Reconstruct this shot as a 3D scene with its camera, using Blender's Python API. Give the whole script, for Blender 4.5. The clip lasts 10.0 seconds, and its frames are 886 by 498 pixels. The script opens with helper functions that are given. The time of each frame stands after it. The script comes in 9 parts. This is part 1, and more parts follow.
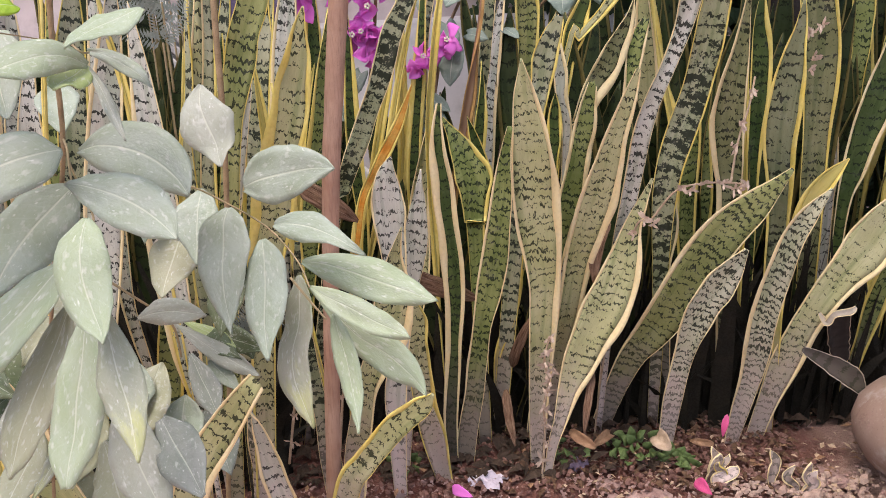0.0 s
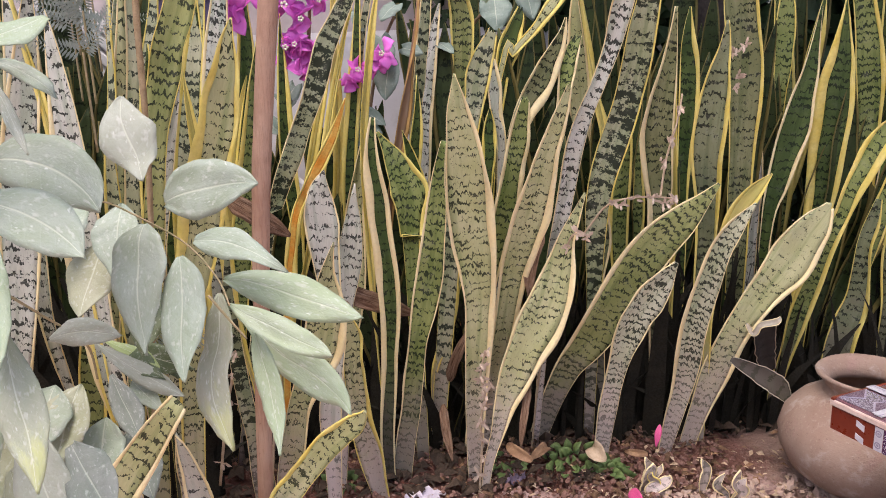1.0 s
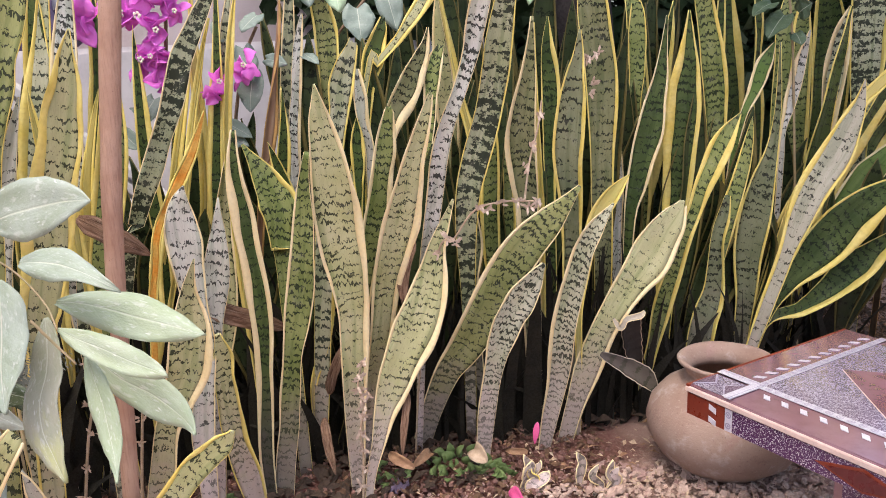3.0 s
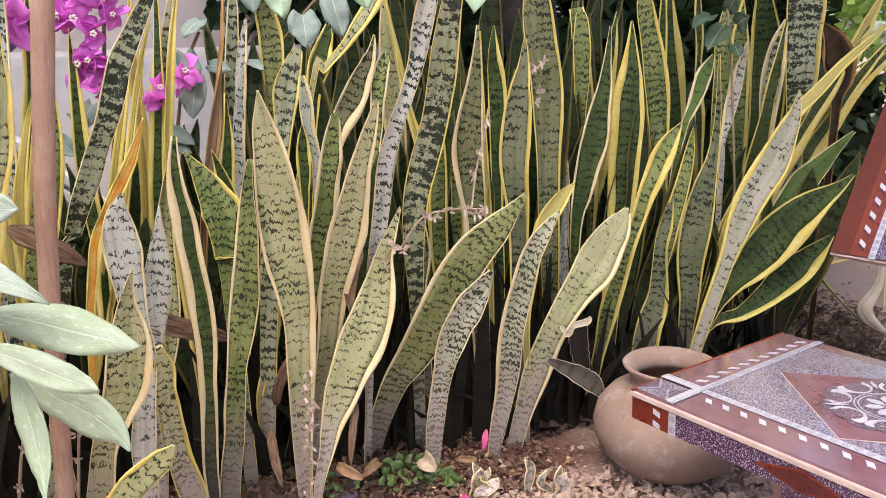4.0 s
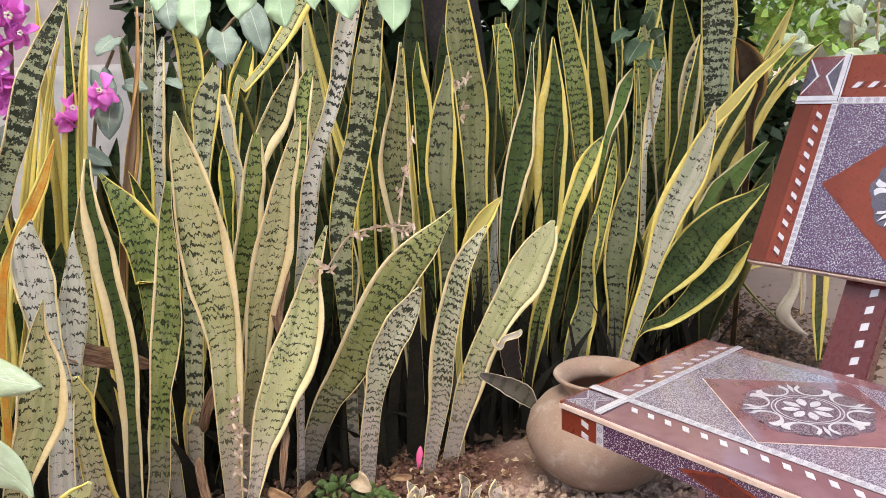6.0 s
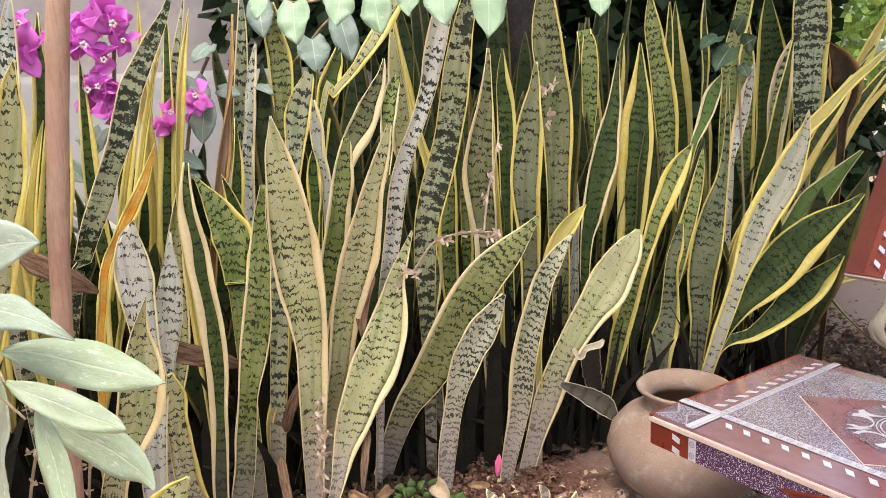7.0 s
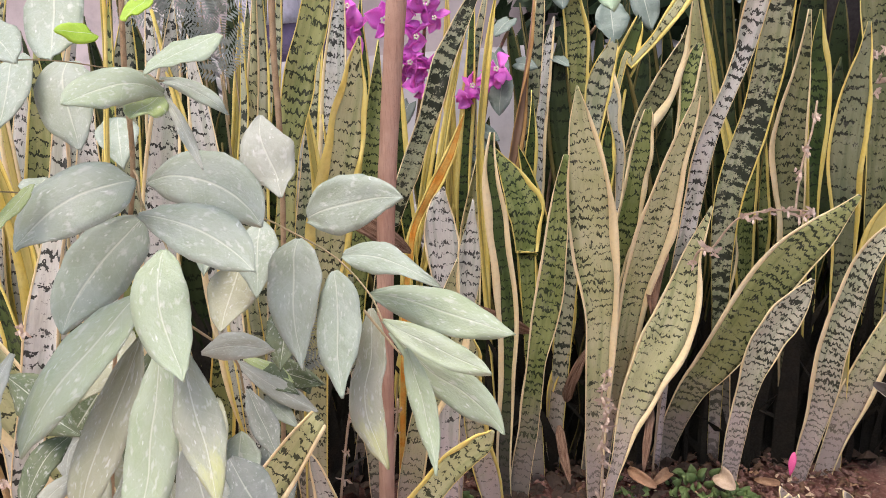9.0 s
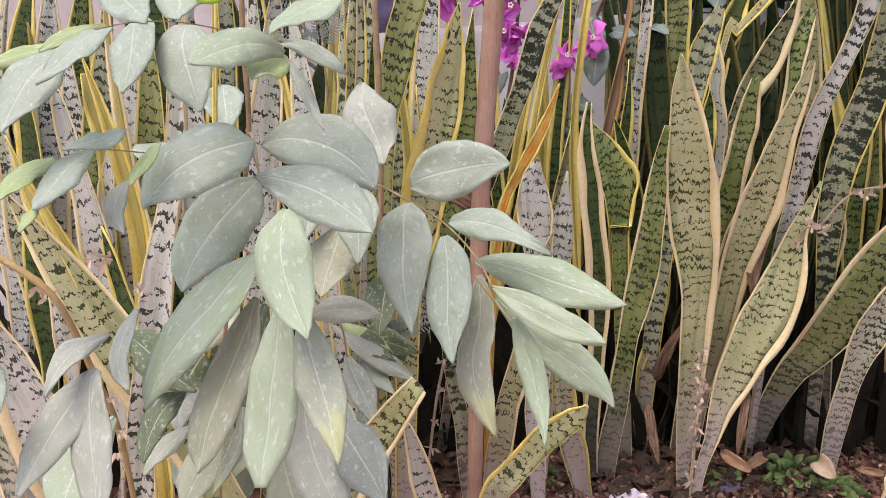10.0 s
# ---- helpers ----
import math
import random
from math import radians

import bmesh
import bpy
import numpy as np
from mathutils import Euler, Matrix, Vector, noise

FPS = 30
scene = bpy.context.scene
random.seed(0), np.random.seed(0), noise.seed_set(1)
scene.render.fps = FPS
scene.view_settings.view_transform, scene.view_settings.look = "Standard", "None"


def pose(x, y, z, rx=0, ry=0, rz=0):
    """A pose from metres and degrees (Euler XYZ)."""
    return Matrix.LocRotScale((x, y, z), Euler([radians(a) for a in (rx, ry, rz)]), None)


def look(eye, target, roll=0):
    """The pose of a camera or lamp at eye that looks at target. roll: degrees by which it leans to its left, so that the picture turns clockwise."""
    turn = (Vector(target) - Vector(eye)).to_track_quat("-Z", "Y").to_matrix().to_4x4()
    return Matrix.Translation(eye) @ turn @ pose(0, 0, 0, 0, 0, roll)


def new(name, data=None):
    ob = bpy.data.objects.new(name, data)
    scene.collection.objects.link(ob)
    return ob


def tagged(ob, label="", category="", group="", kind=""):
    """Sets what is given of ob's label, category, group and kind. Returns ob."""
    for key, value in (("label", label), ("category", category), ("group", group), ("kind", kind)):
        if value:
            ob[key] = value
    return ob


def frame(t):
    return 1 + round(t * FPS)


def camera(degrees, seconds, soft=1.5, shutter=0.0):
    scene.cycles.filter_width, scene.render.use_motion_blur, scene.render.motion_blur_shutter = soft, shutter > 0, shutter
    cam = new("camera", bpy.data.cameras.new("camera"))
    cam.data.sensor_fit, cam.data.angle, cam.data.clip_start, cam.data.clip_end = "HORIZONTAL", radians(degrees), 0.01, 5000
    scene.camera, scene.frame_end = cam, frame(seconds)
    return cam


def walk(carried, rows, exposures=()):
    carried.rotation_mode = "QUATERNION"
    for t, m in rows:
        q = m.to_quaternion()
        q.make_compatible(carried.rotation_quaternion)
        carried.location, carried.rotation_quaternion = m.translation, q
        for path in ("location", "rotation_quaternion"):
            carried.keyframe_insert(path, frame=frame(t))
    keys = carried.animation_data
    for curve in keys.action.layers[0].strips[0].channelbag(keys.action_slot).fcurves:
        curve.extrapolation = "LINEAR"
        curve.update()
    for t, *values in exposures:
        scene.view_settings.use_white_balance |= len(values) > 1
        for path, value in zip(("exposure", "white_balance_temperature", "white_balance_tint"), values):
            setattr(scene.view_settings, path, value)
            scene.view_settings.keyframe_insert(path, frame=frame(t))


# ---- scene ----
cam = camera(60.7, 10.0, soft=0.92)
PATH = [
    (0, (0.034, 0.031, 0.774), (-0.01, 1.963, 0.26), -2.9),
    (0.5, (0.044, 0.031, 0.773), (0.071, 1.969, 0.278), -2.8),
    (1, (0.05, 0.037, 0.774), (0.154, 1.975, 0.287), -2.1),
    (1.5, (0.06, 0.039, 0.773), (0.217, 1.975, 0.294), -2.2),
    (2, (0.066, 0.034, 0.775), (0.289, 1.965, 0.303), -2.2),
    (2.5, (0.083, 0.028, 0.772), (0.384, 1.947, 0.296), -2.7),
    (4, (0.1, 0.031, 0.77), (0.602, 1.912, 0.312), -2.2),
    (4.5, (0.111, 0.03, 0.769), (0.668, 1.896, 0.313), -2.3),
    (5, (0.118, 0.027, 0.771), (0.732, 1.877, 0.325), -2.4),
    (6.3, (0.119, 0.035, 0.78), (0.78, 1.872, 0.345), -2.7),
    (6.5, (0.11, 0.04, 0.775), (0.739, 1.89, 0.349), -2.5),
    (7, (0.08, 0.048, 0.779), (0.591, 1.937, 0.367), -2.6),
    (7.5, (0.064, 0.042, 0.775), (0.407, 1.969, 0.364), -3.2),
    (8, (0.035, 0.045, 0.775), (0.198, 1.994, 0.359), -3.4),
    (8.5, (0.02, 0.056, 0.77), (0.047, 2.01, 0.345), -3.6),
    (9, (-0.003, 0.055, 0.769), (-0.125, 2.005, 0.341), -3.8),
    (9.5, (-0.029, 0.061, 0.765), (-0.272, 1.993, 0.31), -3.5),
    (10, (-0.032, 0.059, 0.761), (-0.351, 1.975, 0.286), -4.0),
]
walk(cam, [(t, look(eye, target, roll)) for t, eye, target, roll in PATH],
     exposures=[(0.0, 0.69, 6650, 14), (1.0, 0.76, 6600, 14), (2.0, 0.84, 6550, 16), (2.5, 0.93, 6550, 15), (5.0, 1.03, 6720, 6), (6.5, 1.06, 6880, 2), (7.5, 1.08, 6780, 8), (8.5, 0.92, 6650, 13), (9.5, 0.71, 6550, 14), (10.0, 0.67, 6550, 14)])

# ---- light: soft open shade, hazy sky ----
world = bpy.data.worlds.new("sky")
scene.world = world
world.use_nodes = True
SUN_ELEVATION, SUN_AZIMUTH = 72.0, 215.0
wn, wl = world.node_tree.nodes, world.node_tree.links
wn.clear()
sky = wn.new("ShaderNodeTexSky")
sky.sky_type, sky.sun_disc = "NISHITA", False
sky.sun_elevation, sky.sun_rotation = radians(SUN_ELEVATION), radians(SUN_AZIMUTH)
sky.air_density, sky.dust_density, sky.ozone_density = 1.0, 5.0, 1.0
sky_bg, sky_out = wn.new("ShaderNodeBackground"), wn.new("ShaderNodeOutputWorld")
sky_bg.inputs["Strength"].default_value = 0.15
wl.new(sky.outputs[0], sky_bg.inputs["Color"])
wl.new(sky_bg.outputs[0], sky_out.inputs["Surface"])
sun = new("sun", bpy.data.lights.new("sun", "SUN"))
sun.data.energy, sun.data.angle, sun.data.color = 0.85, radians(35), (1.0, 0.96, 0.9)
_a, _e = radians(SUN_AZIMUTH), radians(SUN_ELEVATION)
sun.matrix_world = look((5 * math.sin(_a) * math.cos(_e), 5 * math.cos(_a) * math.cos(_e), 5 * math.sin(_e)), (0, 0, 0))


# ---- materials ----
def material(name, rough=0.6, metal=0.0, spec=0.5):
    m = bpy.data.materials.new(name)
    m.use_nodes = True
    n = m.node_tree.nodes
    b = n["Principled BSDF"]
    b.inputs["Roughness"].default_value, b.inputs["Metallic"].default_value = rough, metal
    b.inputs["Specular IOR Level"].default_value = spec
    return m, m.node_tree, b


class Net:
    """Short hand for building node trees."""

    def __init__(self, tree):
        self.t = tree

    def put(self, socket, value):
        if hasattr(value, "is_output"):
            self.t.links.new(value, socket)
        elif isinstance(value, (tuple, list)) and len(value) == 3 and socket.type == "RGBA":
            socket.default_value = (*value, 1)
        else:
            socket.default_value = value

    def math(self, op, a, b=0.0, c=0.0):
        n = self.t.nodes.new("ShaderNodeMath")
        n.operation = op
        for s, v in zip(n.inputs, (a, b, c)):
            self.put(s, v)
        return n.outputs[0]

    def mix(self, f, a, b, blend="MIX"):
        n = self.t.nodes.new("ShaderNodeMix")
        n.data_type, n.blend_type = "RGBA", blend
        self.put(n.inputs["Factor"], f), self.put(n.inputs[6], a), self.put(n.inputs[7], b)
        return n.outputs[2]

    def noise(self, vec, scale, detail=3.0, rough=0.6, distort=0.0):
        n = self.t.nodes.new("ShaderNodeTexNoise")
        n.inputs["Scale"].default_value, n.inputs["Detail"].default_value = scale, detail
        n.inputs["Roughness"].default_value, n.inputs["Distortion"].default_value = rough, distort
        self.t.links.new(vec, n.inputs["Vector"])
        return n.outputs["Fac"]

    def voronoi(self, vec, scale, feature="F1", out="Distance"):
        n = self.t.nodes.new("ShaderNodeTexVoronoi")
        n.feature = feature
        n.inputs["Scale"].default_value = scale
        self.t.links.new(vec, n.inputs["Vector"])
        return n.outputs[out]

    def ramp(self, v, lo, hi, a=0.0, b=1.0):
        n = self.t.nodes.new("ShaderNodeMapRange")
        n.interpolation_type = "SMOOTHSTEP"
        for s, x in zip(n.inputs, (v, lo, hi, a, b)):
            self.put(s, x)
        return n.outputs[0]

    def uv(self):
        return self.t.nodes.new("ShaderNodeTexCoord").outputs["UV"]

    def local(self):
        return self.t.nodes.new("ShaderNodeTexCoord").outputs["Object"]

    def split(self, v):
        n = self.t.nodes.new("ShaderNodeSeparateXYZ")
        self.t.links.new(v, n.inputs[0])
        return n.outputs

    def join(self, x, y, z=0.0):
        n = self.t.nodes.new("ShaderNodeCombineXYZ")
        for s, v in zip(n.inputs, (x, y, z)):
            self.put(s, v)
        return n.outputs[0]

    def rand(self):
        return self.t.nodes.new("ShaderNodeObjectInfo").outputs["Random"]

    def bump(self, h, strength, dist, b):
        n = self.t.nodes.new("ShaderNodeBump")
        n.inputs["Strength"].default_value, n.inputs["Distance"].default_value = strength, dist
        self.t.links.new(h, n.inputs["Height"])
        self.t.links.new(n.outputs[0], b.inputs["Normal"])


def blade_material(name, base, base2, mark, period, cover, dust=0.05, white=(0.55, 0.53, 0.50), bands=0.5):
    """Leaf skin with jagged cross bands; uv: metres across and along the leaf."""
    m, t, b = material(name, 0.5, spec=0.22)
    k = Net(t)
    r = k.rand()
    u, v, _ = k.split(k.uv())
    root = v
    v = k.math("ADD", v, k.math("MULTIPLY", r, 7.0))
    p = k.join(u, v, k.math("MULTIPLY", r, 3.0))
    jag = k.math("MULTIPLY", k.math("SUBTRACT", k.noise(k.join(u, k.math("MULTIPLY", v, 0.3), r), 180, 2, 0.7), 0.5), 0.030)
    wide = k.math("MULTIPLY", k.math("SUBTRACT", k.noise(p, 24, 2), 0.5), 0.034)
    vv = k.math("ADD", k.math("ADD", v, jag), wide)
    band = k.math("SINE", k.math("MULTIPLY", vv, 6.2832 / period))
    brk = k.noise(k.join(k.math("MULTIPLY", u, 0.9), k.math("MULTIPLY", v, 1.3), r), 90, 5, 0.72)
    patch = k.noise(p, 15, 2)
    score = k.math("ADD", k.math("MULTIPLY", band, bands), k.math("ADD", k.math("MULTIPLY", brk, 1.65), k.math("MULTIPLY", patch, 0.9)))
    mask = k.ramp(score, 1.88 - cover, 1.95 - cover)
    mask = k.math("MAXIMUM", mask, k.ramp(k.noise(p, 230, 3, 0.7), 0.66 - cover * 0.1, 0.73 - cover * 0.1, 0.0, 0.55))
    skin = k.mix(k.ramp(k.noise(p, 9, 3), 0.3, 0.7), base, base2)
    skin = k.mix(k.ramp(r, 0.0, 1.0, 0.0, 0.25), skin, base2)
    fine = k.noise(k.join(k.math("MULTIPLY", u, 3.0), k.math("MULTIPLY", v, 0.35), r), 260, 3)
    streak = k.noise(k.join(u, k.math("MULTIPLY", v, 0.05), r), 75, 2)
    skin = k.mix(k.ramp(streak, 0.48, 0.66, 0.0, 0.5), skin, tuple(c * f for c, f in zip(base, (0.5, 0.62, 0.5))))
    skin = k.mix(k.ramp(fine, 0.35, 0.75, 0.0, 0.14), skin, mark)
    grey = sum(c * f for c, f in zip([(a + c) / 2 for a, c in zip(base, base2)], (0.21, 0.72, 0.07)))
    # towards the root the skin turns grey-brown and its bands fade
    root_tint = k.math("ADD", root, k.math("MULTIPLY", k.math("SUBTRACT", k.noise(p, 22, 4, 0.7), 0.5), 0.3))
    skin = k.mix(k.ramp(root_tint, 0.07, 0.32, 0.8, 0.0), skin, (grey * 1.14, grey * 0.91, grey * 0.88))
    col = k.mix(k.math("MULTIPLY", mask, k.ramp(root_tint, 0.04, 0.3, 0.5, 0.95)), skin, mark)
    col = k.mix(k.ramp(k.noise(p, 38, 5, 0.7), 0.5, 0.78, 0.0, dust * 3), col, white)
    k.put(b.inputs["Base Color"], col)
    k.put(b.inputs["Roughness"], k.ramp(k.noise(p, 30, 3), 0.3, 0.7, 0.36, 0.6))
    k.bump(k.math("ADD", k.math("MULTIPLY", mask, 0.25), fine), 0.25, 0.002, b)
    return m


def plain_material(name, base, base2, scale=30, rough=0.6, bump=0.2, spec=0.4, uvmap=True, speck=None):
    m, t, b = material(name, rough, spec=spec)
    k = Net(t)
    p = k.uv() if uvmap else k.local()
    big, small = k.noise(p, scale, 3), k.noise(p, scale * 7, 4, 0.65)
    col = k.mix(k.ramp(big, 0.3, 0.7), base, base2)
    col = k.mix(k.ramp(small, 0.4, 0.8, 0.0, 0.4), col, tuple(c * 0.55 for c in base))
    col = k.mix(k.ramp(k.rand(), 0, 1, 0.0, 0.3), col, base2)
    if speck:
        col = k.mix(k.ramp(k.noise(p, scale * 3, 5, 0.75), 0.58, 0.72, 0.0, 0.8), col, speck)
    k.put(b.inputs["Base Color"], col)
    k.put(b.inputs["Roughness"], k.ramp(small, 0.3, 0.7, max(rough - 0.12, 0.05), min(rough + 0.12, 1)))
    k.bump(k.math("ADD", big, small), bump, 0.003, b)
    return m


def fibre_material(name, dark, mid, pale):
    """Dead leaf tissue with long dry fibres; uv: across and along the leaf."""
    m, t, b = material(name, 0.85, spec=0.2)
    k = Net(t)
    r = k.rand()
    u, v, _ = k.split(k.uv())
    p = k.join(u, k.math("MULTIPLY", v, 0.12), r)
    fine, wide = k.noise(p, 16, 4, 0.7), k.noise(k.join(u, k.math("MULTIPLY", v, 1.3), r), 2.6, 4, 0.6)
    col = k.mix(k.ramp(wide, 0.32, 0.66), dark, mid)
    col = k.mix(k.ramp(fine, 0.5, 0.7, 0.0, 0.75), col, pale)
    col = k.mix(k.ramp(fine, 0.3, 0.42, 0.6, 0.0), col, tuple(c * 0.5 for c in dark))
    k.put(b.inputs["Base Color"], col)
    k.bump(k.math("ADD", fine, wide), 0.7, 0.004, b)
    return m


BLADE = {
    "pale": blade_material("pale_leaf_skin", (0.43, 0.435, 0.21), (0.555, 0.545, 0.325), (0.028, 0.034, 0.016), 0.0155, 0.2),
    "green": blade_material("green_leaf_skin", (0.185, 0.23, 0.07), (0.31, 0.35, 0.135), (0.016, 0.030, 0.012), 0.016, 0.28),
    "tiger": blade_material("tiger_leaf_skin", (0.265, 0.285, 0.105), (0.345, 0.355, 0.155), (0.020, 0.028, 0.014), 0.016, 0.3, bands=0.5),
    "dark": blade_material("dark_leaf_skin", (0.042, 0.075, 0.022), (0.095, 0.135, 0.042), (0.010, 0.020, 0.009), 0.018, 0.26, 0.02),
    # dark copy of the leaf skin: the back rows' shade is in its colour
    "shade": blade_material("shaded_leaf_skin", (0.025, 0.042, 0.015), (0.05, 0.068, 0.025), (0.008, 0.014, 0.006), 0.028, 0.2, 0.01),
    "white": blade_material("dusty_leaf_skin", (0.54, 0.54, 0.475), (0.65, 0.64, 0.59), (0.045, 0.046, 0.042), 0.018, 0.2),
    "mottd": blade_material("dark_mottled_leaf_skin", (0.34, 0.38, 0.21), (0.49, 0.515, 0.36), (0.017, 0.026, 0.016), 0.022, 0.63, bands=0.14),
    # mottled grey skin darkened for the shade its leaves stand in
    "slate_shade": blade_material("shade_slate_leaf_skin", (0.165, 0.19, 0.105), (0.25, 0.27, 0.165), (0.014, 0.019, 0.012), 0.019, 0.38, bands=0.3),
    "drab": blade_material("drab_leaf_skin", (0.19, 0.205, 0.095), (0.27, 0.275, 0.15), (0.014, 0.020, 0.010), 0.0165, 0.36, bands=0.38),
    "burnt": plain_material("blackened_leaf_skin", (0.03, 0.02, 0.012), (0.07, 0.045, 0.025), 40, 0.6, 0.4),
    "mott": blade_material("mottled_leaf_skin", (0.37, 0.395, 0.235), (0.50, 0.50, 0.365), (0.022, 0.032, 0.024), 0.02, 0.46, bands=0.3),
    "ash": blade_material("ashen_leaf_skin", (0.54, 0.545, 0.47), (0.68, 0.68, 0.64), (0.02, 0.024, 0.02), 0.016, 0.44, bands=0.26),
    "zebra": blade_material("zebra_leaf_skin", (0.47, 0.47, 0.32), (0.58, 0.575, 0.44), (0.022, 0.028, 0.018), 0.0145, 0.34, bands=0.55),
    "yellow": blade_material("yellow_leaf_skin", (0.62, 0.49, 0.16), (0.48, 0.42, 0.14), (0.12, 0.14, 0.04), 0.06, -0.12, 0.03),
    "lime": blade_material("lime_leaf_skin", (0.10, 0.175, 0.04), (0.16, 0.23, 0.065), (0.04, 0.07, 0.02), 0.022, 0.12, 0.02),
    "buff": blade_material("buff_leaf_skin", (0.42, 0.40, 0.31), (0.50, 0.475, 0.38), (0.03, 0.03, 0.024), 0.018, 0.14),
    "dry": fibre_material("withered_leaf_skin", (0.13, 0.065, 0.04), (0.36, 0.225, 0.15), (0.50, 0.37, 0.28)),
    "orange": plain_material("orange_leaf_skin", (0.85, 0.33, 0.04), (0.86, 0.56, 0.14), 30, 0.6, 0.3),
}
MARGIN = plain_material("yellow_leaf_margin", (0.80, 0.62, 0.12), (0.88, 0.75, 0.27), 18, 0.5, 0.15)
MARGIN_PALE = plain_material("cream_leaf_margin", (0.88, 0.71, 0.37), (0.92, 0.79, 0.50), 18, 0.5, 0.15)
# margin copy darkened for the shade of the back rows
MARGIN_SHADE = plain_material("shaded_leaf_margin", (0.10, 0.085, 0.025), (0.20, 0.165, 0.05), 18, 0.6, 0.15)
MARGIN_DRY = plain_material("brown_leaf_margin", (0.36, 0.20, 0.07), (0.52, 0.32, 0.12), 25, 0.7, 0.3)


def dusty_material(name, base, base2, dust, tip=None, amount=0.75, spots=1.0):
    """Dust-covered leaf with a pale midrib; uv: -1..1 across, 0..1 along."""
    m, t, b = material(name, 0.5, spec=0.4)
    k = Net(t)
    r = k.rand()
    u, v, _ = k.split(k.uv())
    p = k.join(k.math("MULTIPLY", u, 0.5), k.math("ADD", k.math("MULTIPLY", v, 1.6), k.math("MULTIPLY", r, 9.0)), r)
    green = k.mix(k.ramp(k.noise(p, 3, 3), 0.3, 0.7), base, base2)
    if tip:
        edge = k.math("ADD", v, k.math("MULTIPLY", k.math("SUBTRACT", k.noise(p, 4, 3), 0.5), 0.9))
        green = k.mix(k.ramp(edge, 0.6, 0.9, 0.0, 0.85), green, tip)
    side = k.math("ABSOLUTE", u)
    film = k.ramp(k.math("ADD", k.noise(p, 2.6, 5, 0.6), k.math("MULTIPLY", k.noise(p, 17, 4, 0.7), 0.35)), 0.4, 0.95, amount * 0.45, amount)
    mauve = k.mix(k.ramp(k.rand(), 0.25, 0.95), dust, (dust[0] * 1.01, dust[1] * 0.97, dust[2] * 0.985))
    col = k.mix(film, green, mauve)
    lean = k.math("SUBTRACT", v, k.math("ADD", k.math("MULTIPLY", side, 0.15), k.math("MULTIPLY", k.noise(p, 5, 2), 0.05)))
    vein = k.math("ABSOLUTE", k.math("SINE", k.math("MULTIPLY", lean, 29)))
    col = k.mix(k.ramp(vein, 0.0, 0.2, 0.11, 0.0), col, tuple(min(1, c * 1.3) for c in dust))
    col = k.mix(k.ramp(k.noise(p, 9, 2, 0.5), 0.56, 0.74, 0.0, 0.42 * spots), col, (0.62, 0.64, 0.61))
    drops = k.noise(k.join(u, k.math("ADD", k.math("MULTIPLY", v, 2.2), k.math("MULTIPLY", r, 5.0)), r), 9, 1, 0.4)
    col = k.mix(k.ramp(drops, 0.68, 0.82, 0.0, 0.55 * spots), col, (0.74, 0.77, 0.75))
    specks = k.noise(k.join(k.math("MULTIPLY", u, 1.2), k.math("ADD", k.math("MULTIPLY", v, 2.6), k.math("MULTIPLY", r, 11.0)), r), 15, 2, 0.5)
    col = k.mix(k.ramp(specks, 0.68, 0.84, 0.0, 0.4 * spots), col, (0.76, 0.78, 0.76))
    col = k.mix(k.ramp(side, 0.012, 0.045, 0.55, 0.0), col, (0.60, 0.63, 0.53))
    col = k.mix(k.ramp(k.noise(p, 6, 5, 0.8), 0.62, 0.74, 0.0, 0.3 * spots), col, (0.22, 0.19, 0.13))
    k.put(b.inputs["Base Color"], col)
    k.put(b.inputs["Roughness"], k.ramp(k.noise(p, 12, 3), 0.3, 0.7, 0.38, 0.62))
    k.bump(k.math("ADD", k.math("ADD", k.noise(p, 26, 4), k.math("MULTIPLY", vein, 0.3)), k.math("MULTIPLY", k.ramp(side, 0.0, 0.08), 0.8)), 0.22, 0.003, b)
    return m


DUST = (0.375, 0.44, 0.385)
DUSTY = {
    "dusty": dusty_material("dusty_grey_leaf", (0.20, 0.26, 0.14), (0.25, 0.30, 0.19), DUST, None, 0.85),
    "olive": dusty_material("dusty_olive_leaf", (0.26, 0.285, 0.15), (0.31, 0.325, 0.19), (0.40, 0.42, 0.33), None, 0.75),
    "fresh": dusty_material("light_green_leaf", (0.23, 0.31, 0.14), (0.29, 0.36, 0.19), (0.39, 0.46, 0.365), None, 0.8),
    "yellowing": dusty_material("yellowing_leaf", (0.20, 0.26, 0.13), (0.25, 0.29, 0.17), (0.39, 0.40, 0.345), (0.46, 0.50, 0.10), 0.75),
    "lime": dusty_material("lime_young_leaf", (0.24, 0.34, 0.07), (0.32, 0.42, 0.12), (0.44, 0.50, 0.33), None, 0.55),
    "bright": dusty_material("bright_lime_leaf", (0.25, 0.44, 0.012), (0.32, 0.50, 0.03), (0.40, 0.54, 0.10), None, 0.2, 0.1),
    "blue": dusty_material("bluish_leaf", (0.12, 0.17, 0.12), (0.17, 0.22, 0.16), (0.34, 0.365, 0.345), None, 0.75),
    "deep": dusty_material("deep_green_leaf", (0.045, 0.085, 0.028), (0.085, 0.125, 0.045), (0.20, 0.22, 0.15), None, 0.45),
}
DUSTY["mauve"] = dusty_material("mauve_grey_leaf", (0.25, 0.275, 0.19), (0.30, 0.32, 0.24), (0.415, 0.44, 0.385), None, 0.85)
